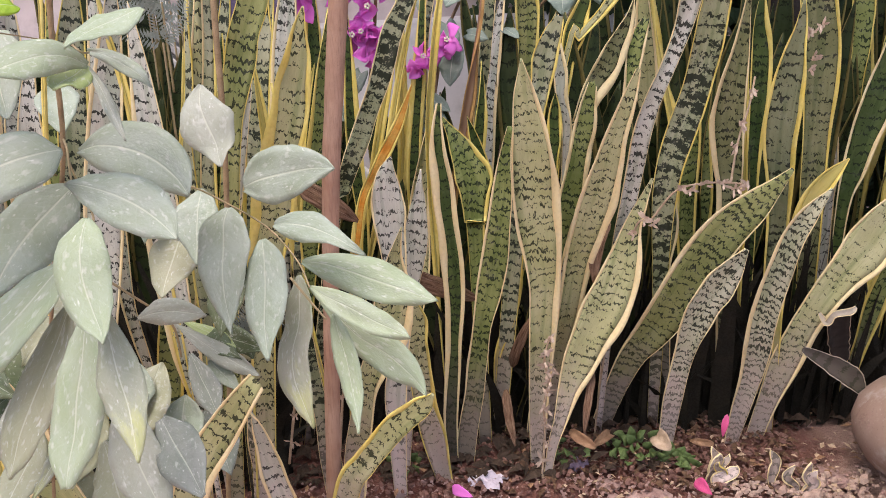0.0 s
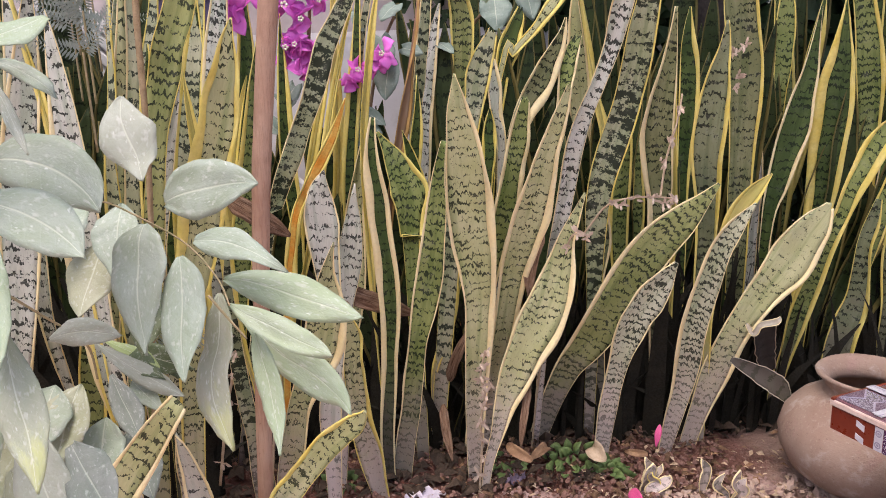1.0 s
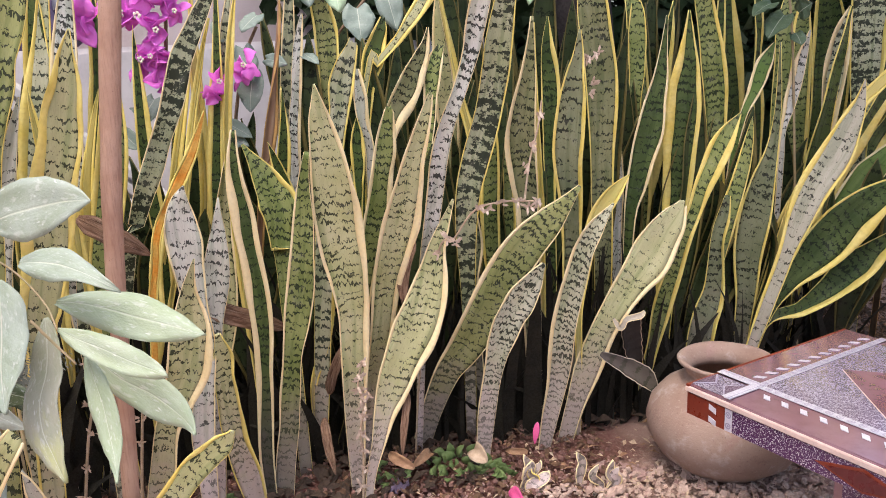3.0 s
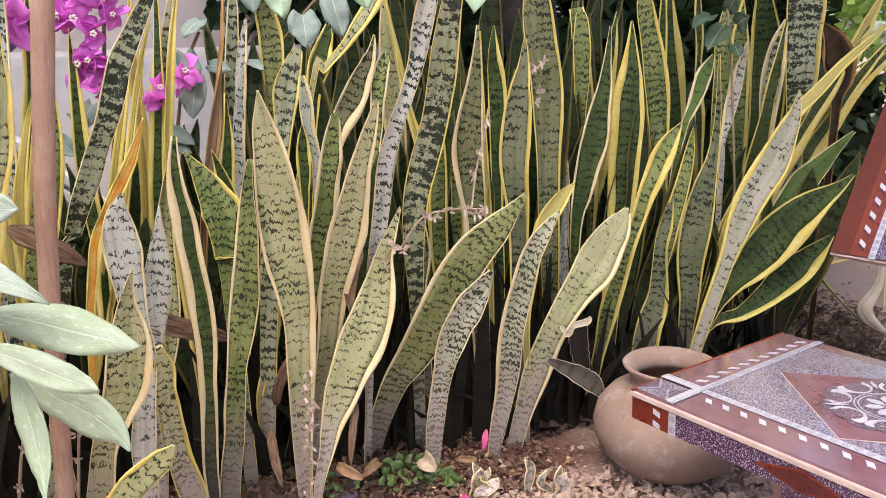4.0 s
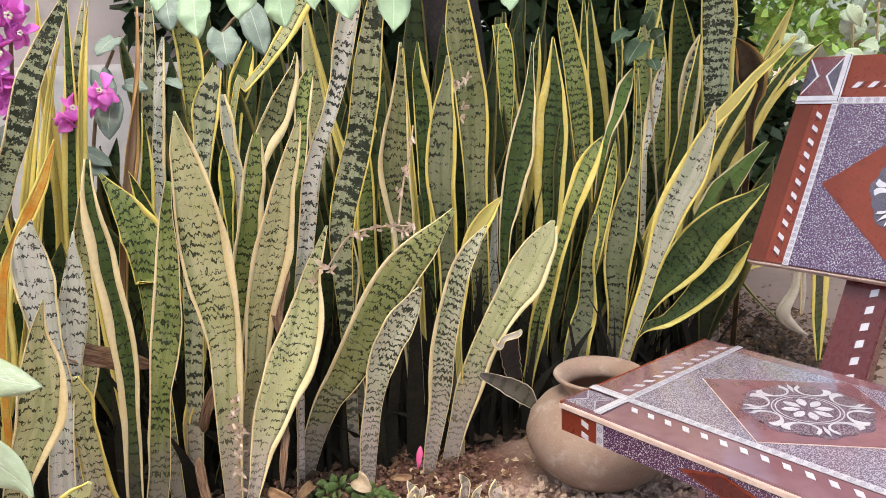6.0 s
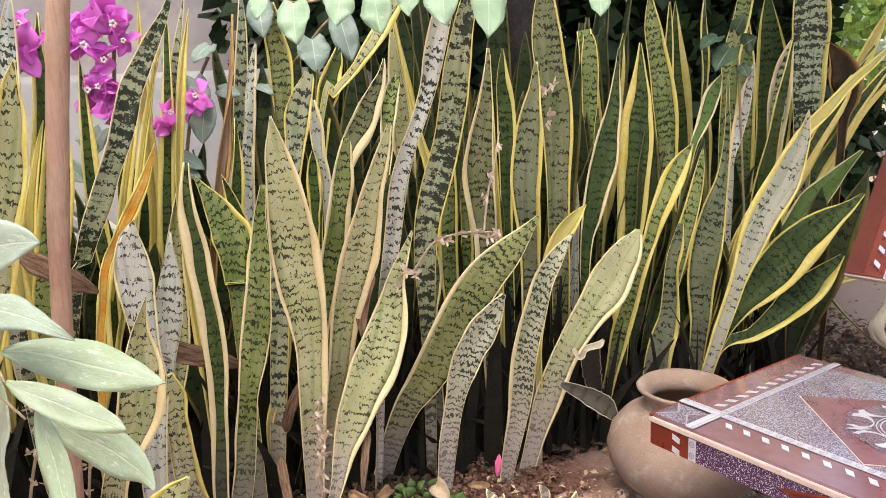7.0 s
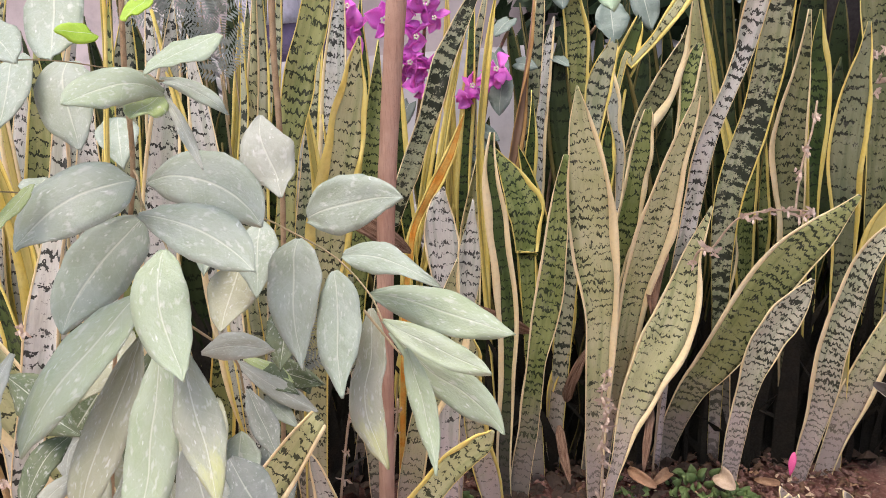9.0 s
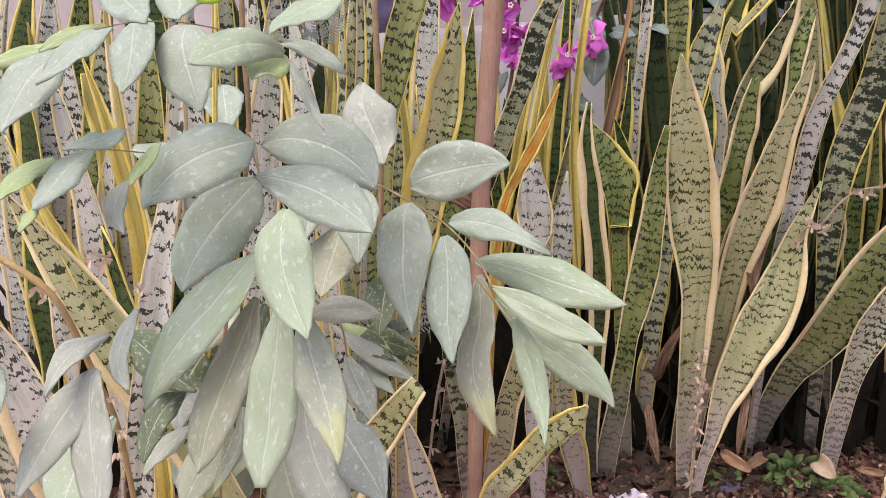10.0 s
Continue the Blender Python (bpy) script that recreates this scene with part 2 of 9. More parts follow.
HEARTM = {
    "heart_green": dusty_material("pale_heart_leaf", (0.24, 0.38, 0.21), (0.29, 0.43, 0.26), (0.37, 0.48, 0.36), None, 0.6, 0.15),
    "heart_grey": dusty_material("grey_heart_leaf", (0.11, 0.165, 0.135), (0.17, 0.23, 0.19), (0.27, 0.34, 0.30), None, 0.75, 0.3),
    "heart_dark": dusty_material("dark_heart_leaf", (0.05, 0.09, 0.04), (0.08, 0.13, 0.06), (0.16, 0.22, 0.15), None, 0.4, 0.2),
}
LIGHTBARK = plain_material("pale_brown_bark", (0.30, 0.20, 0.11), (0.44, 0.32, 0.19), 60, 0.8, 0.7, uvmap=False)
TANSTEM = plain_material("tan_stem", (0.50, 0.34, 0.12), (0.42, 0.30, 0.16), 40, 0.7, 0.6, uvmap=False)
def stake_material():
    m, t, b = material("weathered_stake_wood", 0.8, spec=0.25)
    k = Net(t)
    x, y, z = k.split(k.local())
    p = k.join(x, y, k.math("MULTIPLY", z, 0.06))
    grain, stain, pit = k.noise(p, 320, 4, 0.7), k.noise(k.local(), 11, 4), k.noise(k.local(), 90, 3, 0.7)
    col = k.mix(k.ramp(stain, 0.3, 0.7), (0.40, 0.23, 0.165), (0.53, 0.35, 0.265))
    col = k.mix(k.ramp(grain, 0.45, 0.7, 0.0, 0.5), col, (0.28, 0.15, 0.105))
    col = k.mix(k.ramp(pit, 0.66, 0.74, 0.0, 0.6), col, (0.20, 0.10, 0.07))
    k.put(b.inputs["Base Color"], col)
    k.bump(k.math("ADD", grain, pit), 0.5, 0.003, b)
    return m


WOOD = stake_material()
BARK = plain_material("rough_bark", (0.20, 0.13, 0.08), (0.33, 0.23, 0.15), 60, 0.85, 0.8, uvmap=False)
TWIG = plain_material("green_brown_twig", (0.30, 0.27, 0.14), (0.44, 0.33, 0.20), 60, 0.7, 0.4, uvmap=False)
DRYS = plain_material("dry_stalk", (0.42, 0.30, 0.20), (0.58, 0.45, 0.33), 80, 0.8, 0.5, uvmap=False)
DARK_BARK = plain_material("dark_trunk_bark", (0.035, 0.028, 0.025), (0.07, 0.055, 0.05), 18, 0.9, 0.9, uvmap=False)
def clay_material():
    """Old low-fired clay: stains, lime bloom, sandy grit and splashed soil."""
    m, t, b = material("dusty_clay", 0.88, spec=0.25)
    k = Net(t)
    p = k.local()
    cloud, blot, grit = k.noise(p, 7, 4), k.noise(p, 19, 5, 0.7), k.noise(p, 210, 3, 0.7)
    col = k.mix(k.ramp(cloud, 0.3, 0.7), (0.29, 0.19, 0.15), (0.37, 0.27, 0.225))
    col = k.mix(k.ramp(blot, 0.52, 0.68, 0.0, 0.8), col, (0.47, 0.39, 0.355))
    col = k.mix(k.ramp(k.noise(p, 11, 5, 0.75), 0.55, 0.68, 0.0, 0.5), col, (0.36, 0.22, 0.20))
    col = k.mix(k.ramp(blot, 0.28, 0.40, 0.55, 0.0), col, (0.215, 0.14, 0.11))
    col = k.mix(k.ramp(grit, 0.58, 0.72, 0.0, 0.5), col, (0.46, 0.375, 0.32))
    col = k.mix(k.ramp(grit, 0.3, 0.4, 0.4, 0.0), col, (0.17, 0.105, 0.08))
    k.put(b.inputs["Base Color"], col)
    k.bump(k.math("ADD", grit, k.math("MULTIPLY", blot, 1.5)), 0.4, 0.003, b)
    return m


CLAY = clay_material()
PINK = plain_material("magenta_bract", (0.95, 0.17, 0.82), (0.97, 0.36, 0.91), 30, 0.5, 0.2)
for sheer in (PINK,):
    net = sheer.node_tree
    shell = next(n for n in net.nodes if n.type == "BSDF_PRINCIPLED")
    out = next(n for n in net.nodes if n.type == "OUTPUT_MATERIAL")
    through_light, blend = net.nodes.new("ShaderNodeBsdfTranslucent"), net.nodes.new("ShaderNodeMixShader")
    through_light.inputs["Color"].default_value = (0.97, 0.30, 0.90, 1)
    blend.inputs[0].default_value = 0.35
    net.links.new(shell.outputs[0], blend.inputs[1])
    net.links.new(through_light.outputs[0], blend.inputs[2])
    net.links.new(blend.outputs[0], out.inputs["Surface"])
PINK_DARK = plain_material("crimson_petal", (0.58, 0.05, 0.20), (0.68, 0.12, 0.30), 30, 0.5, 0.2)
CREAM = plain_material("cream_floret", (0.80, 0.76, 0.62), (0.85, 0.82, 0.72), 30, 0.5, 0.1)
STONE = plain_material("soil_clod", (0.29, 0.175, 0.155), (0.43, 0.30, 0.275), 30, 0.9, 0.6, uvmap=False)
LITTER = plain_material("dry_litter", (0.20, 0.10, 0.055), (0.38, 0.235, 0.14), 60, 0.85, 0.4, uvmap=False)
WALLM = plain_material("faded_plaster", (0.42, 0.36, 0.36), (0.54, 0.47, 0.47), 2.5, 0.85, 0.4, uvmap=False)
STEPM = plain_material("pale_concrete", (0.58, 0.54, 0.54), (0.70, 0.66, 0.66), 3, 0.85, 0.3, uvmap=False)
# near-black colour of the strips that stand for shade between stems
SHADE_STRIP = plain_material("near_black_shade", (0.008, 0.007, 0.005), (0.02, 0.017, 0.01), 40, 0.8, 0.3, uvmap=False)
WEED = plain_material("weed_leaf", (0.085, 0.14, 0.04), (0.14, 0.20, 0.07), 50, 0.6, 0.2, uvmap=False)
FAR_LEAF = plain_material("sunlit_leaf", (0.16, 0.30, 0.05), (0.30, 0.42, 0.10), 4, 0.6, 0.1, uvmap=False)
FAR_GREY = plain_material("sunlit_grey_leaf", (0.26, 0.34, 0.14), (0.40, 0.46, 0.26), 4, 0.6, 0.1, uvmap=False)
# hedge and crown foliage: deep shade is in this near-black green
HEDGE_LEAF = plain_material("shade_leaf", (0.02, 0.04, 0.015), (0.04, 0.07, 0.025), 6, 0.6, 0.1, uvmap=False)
PAPER = plain_material("scrap_paper", (0.6, 0.6, 0.62), (0.7, 0.7, 0.72), 30, 0.7, 0.2, uvmap=False)
PLASTIC = plain_material("dark_plastic_scrap", (0.08, 0.06, 0.10), (0.16, 0.12, 0.18), 40, 0.5, 0.3, uvmap=False)


def soil_material():
    m, t, b = material("reddish_soil", 0.92, spec=0.2)
    k = Net(t)
    p = k.local()
    n1, n2, n3 = k.noise(p, 2.2, 4), k.noise(p, 24, 5, 0.7), k.noise(p, 120, 4, 0.7)
    col = k.mix(k.ramp(n1, 0.3, 0.7), (0.115, 0.044, 0.036), (0.175, 0.080, 0.066))
    x, y, _ = k.split(p)
    path = k.math("ADD", k.math("ADD", x, k.math("MULTIPLY", y, -0.45)), k.math("MULTIPLY", k.noise(p, 0.9, 4), 0.9))
    col = k.mix(k.ramp(path, 1.35, 1.8, 0.0, 0.9), col, (0.50, 0.38, 0.30))
    dry = k.math("ADD", k.math("SUBTRACT", x, k.math("MULTIPLY", y, 0.35)), k.math("MULTIPLY", k.math("SUBTRACT", k.noise(p, 5, 4), 0.5), 0.35))
    bed = k.math("ADD", y, k.math("MULTIPLY", k.math("SUBTRACT", k.noise(p, 1.3, 4), 0.5), 0.7))
    # the bed keeps a darker red: moist earth with the leaves' shade coloured in
    col = k.mix(k.ramp(bed, 1.0, 1.22, 0.7, 0.0), col, (0.43, 0.29, 0.255))
    col = k.mix(k.ramp(n2, 0.4, 0.7, 0.0, 0.6), col, (0.12, 0.062, 0.045))
    col = k.mix(k.math("MAXIMUM", k.ramp(dry, 0.16, 0.4, 0.0, 0.85), k.ramp(bed, 0.7, 1.05, 0.85, 0.0)), col, (0.50, 0.36, 0.305))
    col = k.mix(k.ramp(n3, 0.5, 0.75, 0.0, 0.55), col, (0.42, 0.32, 0.27))
    k.put(b.inputs["Base Color"], col)
    k.bump(k.math("ADD", n2, k.math("MULTIPLY", n3, 0.6)), 0.8, 0.012, b)
    return m


SOIL = soil_material()


# ---- mesh helpers ----
def mesh_of(name, verts, faces, mat, uvs=None, smooth=True):
    me = bpy.data.meshes.new(name)
    me.from_pydata([tuple(v) for v in verts], [], faces)
    if uvs is not None:
        lay = me.uv_layers.new(name="UVMap")
        for loop in me.loops:
            lay.data[loop.index].uv = uvs[loop.vertex_index]
    if smooth:
        me.polygons.foreach_set("use_smooth", [True] * len(me.polygons))
    me.materials.append(mat)
    me.update()
    return me


def child(name, me, parent, label=""):
    ob = new(name, me)
    ob.parent = parent
    ob.matrix_parent_inverse = parent.matrix_world.inverted() if parent else Matrix()
    if label:
        ob["label"] = label
    return ob


def part(name, bm, mat, parent, label=""):
    me = bpy.data.meshes.new(name)
    bm.to_mesh(me)
    bm.free()
    me.materials.append(mat)
    return child(name, me, parent, label)


def thing(name, x, y, z, label, category, group="", kind=""):
    ob = new(name)
    ob.location = (x, y, z)
    ob.empty_display_size = 0.05
    ob.matrix_world = Matrix.Translation((x, y, z))
    return tagged(ob, label, category, group, kind)


def tube_mesh(name, pts, radius, mat, sides=8, taper=0.8, knot=0.0):
    """A bent round stalk along a smooth line through pts."""
    P = [Vector(p) for p in pts]
    line = []
    for i in range(len(P) - 1):
        a, b, c, d = P[max(i - 1, 0)], P[i], P[i + 1], P[min(i + 2, len(P) - 1)]
        for j in range(5):
            q = j / 5
            line.append(0.5 * ((2 * b) + (c - a) * q + (2 * a - 5 * b + 4 * c - d) * q * q + (3 * b - a - 3 * c + d) * q ** 3))
    line.append(P[-1])
    verts, faces = [], []
    n = len(line)
    for i, p in enumerate(line):
        tan = (line[min(i + 1, n - 1)] - line[max(i - 1, 0)]).normalized()
        s = tan.cross(Vector((0.3, 1, 0.2))).normalized()
        w = tan.cross(s)
        r = radius * (1 - (1 - taper) * i / (n - 1)) * (1 + knot * noise.noise(p * 40))
        for k in range(sides):
            a = 2 * math.pi * k / sides
            verts.append(p + (s * math.cos(a) + w * math.sin(a)) * r * (1 + knot * 0.5 * noise.noise(p * 90 + Vector((k, 0, 0)))))
    for i in range(n - 1):
        for k in range(sides):
            faces.append((i * sides + k, i * sides + (k + 1) % sides, (i + 1) * sides + (k + 1) % sides, (i + 1) * sides + k))
    faces.append(tuple(range(sides - 1, -1, -1)))
    faces.append(tuple((n - 1) * sides + k for k in range(sides)))
    return mesh_of(name, verts, faces, mat)


def stalk(parent, name, pts, radius, mat):
    return child(name, tube_mesh(name, pts, radius, mat, knot=0.12), parent)


# ---- snake plants ----
def clump(x, y, label):
    return thing("snake_plant", x, y, 0, label, "plant", "snake plants in the bed")


def solid_strip(rows, thick):
    """Closed strip from rows of (point, normal, uv) lists."""
    m = len(rows[0])
    verts, uvs, faces = [], [], []
    for side in (1, -1):
        for row in rows:
            for j, (p, nrm, q) in enumerate(row):
                f = 1.0 if 0 < j < m - 1 else 0.55
                verts.append(p + nrm * thick * 0.5 * side * f)
                uvs.append(q)
    n, o = len(rows), len(rows) * m
    for i in range(n - 1):
        for j in range(m - 1):
            a, b, c, d = i * m + j, i * m + j + 1, (i + 1) * m + j + 1, (i + 1) * m + j
            faces.append((a, b, c, d))
            faces.append((o + d, o + c, o + b, o + a))
        for j in (0, m - 1):
            a, d = i * m + j, (i + 1) * m + j
            faces.append((a, d, o + d, o + a) if j == 0 else (d, a, o + a, o + d))
    for i in (0, n - 1):
        for j in range(m - 1):
            a, b = i * m + j, i * m + j + 1
            faces.append((b, a, o + a, o + b) if i == 0 else (a, b, o + b, o + a))
    return verts, faces, uvs


BLADES = [0]


def blade(plant, x, y, h, lean, away, bow, width, turn=0, kind="pale", margin=0.12, base=0.32, peak=0.66, tip="point", twist=None, zebra=0, gutter=None, ripple=1.0, dull=False):
    """One upright leaf: rooted at (x, y), h high, leaning and bowed sideways; turn: degrees by which its face looks aside."""
    BLADES[0] += 1
    rnd = random.Random(BLADES[0] * 7 + 3)
    n = 30
    twist = rnd.uniform(-46, 46) if twist is None else twist
    gutter = rnd.uniform(0.2, 0.6) if gutter is None else gutter
    seed = Vector((rnd.uniform(0, 50), rnd.uniform(0, 50), 0))
    base *= 0.56
    bias = rnd.uniform(0.65, 1.35)
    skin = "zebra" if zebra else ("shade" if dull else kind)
    centre = []
    for i in range(n + 1):
        s = i / n
        sway = noise.noise(seed + Vector((s * 2.2, 0, 0))) * 0.034 * s * (1 - s) * 4
        centre.append(Vector((x + lean * s + 4 * bow * s * (1 - s) + sway, y + away * s, -0.02 + (h + 0.02) * s)))
    rows, left, right = [], [], []
    along = 0.0
    for i in range(n + 1):
        s = i / n
        if i:
            along += (centre[i] - centre[i - 1]).length
        tan = (centre[min(i + 1, n)] - centre[max(i - 1, 0)]).normalized()
        a = radians(turn + twist * (s - 0.5) * 2)
        nrm = Vector((math.sin(a), -math.cos(a), 0.05))
        nrm = (nrm - tan * nrm.dot(tan)).normalized()
        side = tan.cross(nrm).normalized() * -1
        if s < peak:
            q = max(0.0, (s / peak - 0.25) / 0.75)
            wide = base + (1 - base) * q * q * (3 - 2 * q)
        else:
            q = (s - peak) / (1 - peak)
            wide = (1 - q ** 2.3) ** 0.9 if tip == "point" else 1 - 0.5 * q ** 2
        wide = max(wide, 0.012) * width * 0.5
        wl = wide * (1 + 0.17 * noise.noise(seed + Vector((s * 5, 3, 0))))
        wr = wide * (1 + 0.17 * noise.noise(seed + Vector((s * 5, 9, 0))))

        def place(c):
            w = wr if c > 0 else wl
            rip = 0.015 * ripple * noise.noise(seed + Vector((s * 7, 20 * (c > 0), 0))) * c * c
            return centre[i] + side * (c * w) + nrm * (gutter * wide * (c * c - 0.25) + rip)

        mg = margin * (1 + 0.6 * noise.noise(seed + Vector((s * 5, 30, 0)))) * (0.15 + 0.85 * min(1.0, s / 0.38))
        ml, mr = min(mg * 2 * bias, 0.9), min(mg * 2 * (2 - bias), 0.9)
        lo, hi = -1 + ml, 1 - mr
        rows.append([(place(lo + (hi - lo) * j / 6), nrm, ((lo + (hi - lo) * j / 6) * wide, along)) for j in range(7)])
        left.append([(place(-1 + ml * j / 2), nrm, (j * 0.01, along)) for j in range(3)])
        right.append([(place(hi + mr * j / 2), nrm, (j * 0.01 + 0.1, along)) for j in range(3)])
    thick = 0.0045
    leaf = child("leaf", mesh_of("leaf", *solid_strip(rows, thick)[:2], BLADE[skin], solid_strip(rows, thick)[2]), plant)
    edge = MARGIN_DRY if kind in ("dry", "orange", "burnt") else (MARGIN_PALE if kind in ("white", "zebra", "ash") or (kind in ("pale", "mott") and rnd.random() < 0.6) else MARGIN)
    edge = MARGIN_SHADE if dull else edge
    for strip in (left, right):
        v, f, q = solid_strip(strip, 0.0035)
        child("margin", mesh_of("margin", v, f, edge, q), leaf)
    return leaf


def spline(pts, q):
    """Point and direction at q (0 to 1) on a smooth line through pts."""
    count = len(pts) - 1
    q = min(max(q, 0.0) * count, count - 1e-6)
    k, f = int(q), q - int(q)
    a, b, c, d = (Vector(pts[max(0, min(count, k + o))]) for o in (-1, 0, 1, 2))
    at = 0.5 * ((2 * b) + (c - a) * f + (2 * a - 5 * b + 4 * c - d) * f * f + (3 * b - a - 3 * c + d) * f ** 3)
    to = 0.5 * ((c - a) + 2 * (2 * a - 5 * b + 4 * c - d) * f + 3 * (3 * b - a - 3 * c + d) * f * f)
    return at, to


def sword(plant, line, kind, left, right, turn, edge="", tip="point", gutter=None):
    """One leaf along a bent middle line of (x, y, z, width) from root to tip; left and right: its margins' share of the width."""
    BLADES[0] += 1
    rnd = random.Random(BLADES[0] * 13 + 5)
    n = 40
    twist = rnd.uniform(-14, 14)
    gutter = rnd.uniform(0.15, 0.5) if gutter is None else gutter
    seed = Vector((rnd.uniform(0, 50), rnd.uniform(0, 50), 0))
    rows, lefts, rights = [], [], []
    along, last = 0.0, None
    for i in range(n + 1):
        s = i / n
        at, to = spline(line, s)
        c, tan = at.xyz, to.xyz.normalized()
        along += (c - last).length if last is not None else 0.0
        last = c
        a = radians(turn + twist * (s - 0.5) * 2)
        nrm = Vector((math.sin(a), -math.cos(a), 0.05))
        nrm = (nrm - tan * nrm.dot(tan)).normalized()
        side = nrm.cross(tan).normalized() * -1
        wide = max(at.w, 0.0015) * 0.5
        wl = wide * (1 + 0.06 * noise.noise(seed + Vector((s * 9, 3, 0))))
        wr = wide * (1 + 0.06 * noise.noise(seed + Vector((s * 9, 9, 0))))

        def place(u):
            rip = 0.007 * noise.noise(seed + Vector((s * 8, 20 * (u > 0), 0))) * u * u
            torn = 0.012 * noise.noise(seed + Vector((u * 4, 40, 0))) * max(0.0, s - 0.9) * 10 if tip == "cut" else 0.0
            return c + side * (u * (wr if u > 0 else wl)) + nrm * (gutter * wide * (u * u - 0.25) + rip) + tan * torn

        grow = 0.35 + 0.65 * min(1.0, s / 0.3)
        ml = min(2 * left * grow * (1 + 0.7 * noise.noise(seed + Vector((s * 6, 30, 0)))), 0.9)
        mr = min(2 * right * grow * (1 + 0.7 * noise.noise(seed + Vector((s * 6, 60, 0)))), 0.9)
        lo, hi = -1 + ml, 1 - mr
        rows.append([(place(lo + (hi - lo) * j / 6), nrm, ((lo + (hi - lo) * j / 6) * wide, along)) for j in range(7)])
        lefts.append([(place(-1 + ml * j / 2), nrm, (j * 0.01, along)) for j in range(3)])
        rights.append([(place(hi + mr * j / 2), nrm, (j * 0.01 + 0.1, along)) for j in range(3)])
    v, f, q = solid_strip(rows, 0.0045)
    leaf = child("leaf", mesh_of("leaf", v, f, BLADE[kind], q), plant)
    rim = {"cream": MARGIN_PALE, "yellow": MARGIN}.get(edge, MARGIN_DRY if kind == "burnt" else MARGIN)
    for strip in (lefts, rights):
        v, f, q = solid_strip(strip, 0.0035)
        child("margin", mesh_of("margin", v, f, rim, q), leaf)
    return leaf



# ---- ground ----
def build_ground():
    xs = [-300, -120, -50, -20, -8, -4] + [-2 + 0.04 * i for i in range(131)] + [4, 6, 9, 20, 50, 120, 300]
    ys = [-300, -100, -30, -8, -2] + [-0.4 + 0.04 * i for i in range(86)] + [3.4, 4.2, 6, 9, 20, 50, 120, 300]
    verts, faces = [], []
    for yy in ys:
        for xx in xs:
            near = 1.0 if -2 <= xx <= 3.3 and -0.4 <= yy <= 3.1 else 0.0
            z = near * (0.012 * noise.noise(Vector((xx * 4, yy * 4, 0))) + 0.008 * noise.noise(Vector((xx * 14, yy * 14, 5)))) - 0.004
            verts.append((xx, yy, z))
    m = len(xs)
    for i in range(len(ys) - 1):
        for j in range(m - 1):
            faces.append((i * m + j, i * m + j + 1, (i + 1) * m + j + 1, (i + 1) * m + j))
    tagged(new("ground", mesh_of("ground", verts, faces, SOIL)), "bare reddish-brown garden soil with clods", "ground", kind="structure")


build_ground()


def slab(name, x0, x1, y0, y1, z0, z1, mat, label, category="wall"):
    bm = bmesh.new()
    bmesh.ops.create_cube(bm, size=1, matrix=Matrix.Translation(((x0 + x1) / 2, (y0 + y1) / 2, (z0 + z1) / 2)) @ Matrix.Diagonal((x1 - x0, y1 - y0, z1 - z0, 1)))
    bmesh.ops.bevel(bm, geom=bm.edges[:], offset=0.015, segments=2, affect="EDGES")
    me = bpy.data.meshes.new(name)
    bm.to_mesh(me)
    bm.free()
    me.materials.append(mat)
    return tagged(new(name, me), label, category, kind="structure")


slab("wall_back", -4.0, 0.75, 2.6, 2.8, -0.05, 2.6, WALLM, "faded mauve plaster garden wall behind the plants")
slab("ledge", -4.0, 0.7, 2.3, 2.598, -0.05, 0.86, STEPM, "pale concrete ledge along the garden wall", "ledge")



WHITEWOOD = plain_material("white_painted_wood", (0.66, 0.64, 0.62), (0.76, 0.74, 0.73), 20, 0.6, 0.3, uvmap=False)
CLOTH = plain_material("pale_lavender_cloth", (0.52, 0.50, 0.60), (0.64, 0.62, 0.72), 12, 0.85, 0.5, uvmap=False)
PURPLE = plain_material("dull_purple_cloth", (0.13, 0.10, 0.19), (0.20, 0.16, 0.27), 12, 0.85, 0.5, uvmap=False)


def slat_bundle():
    """Four long slats lying on one another, leaning down from the ledge."""
    top = thing("slat_bundle", 0.0, 2.2, 0, "bundle of white painted wooden slats leaning on the ledge", "slats")
    a, b = Vector((-0.93, 2.23, 0.945)), Vector((0.06, 2.2, 0.02))
    run = (b - a).normalized()
    for k in range(4):
        off = Vector((run.z, 0, -run.x)) * (0.034 * k) + run * 0.03 * (k % 3)
        bm = bmesh.new()
        bmesh.ops.create_cube(bm, size=1, matrix=Matrix.Diagonal(((b - a).length, 0.05, 0.024, 1)))
        bmesh.ops.bevel(bm, geom=bm.edges[:], offset=0.003, segments=1, affect="EDGES")
        turn = Matrix.Rotation(math.atan2(-run.z, run.x), 4, "Y")
        bmesh.ops.transform(bm, matrix=Matrix.Translation((a + b) / 2 - off) @ turn, verts=bm.verts)
        part("slat", bm, WHITEWOOD, top)


slat_bundle()


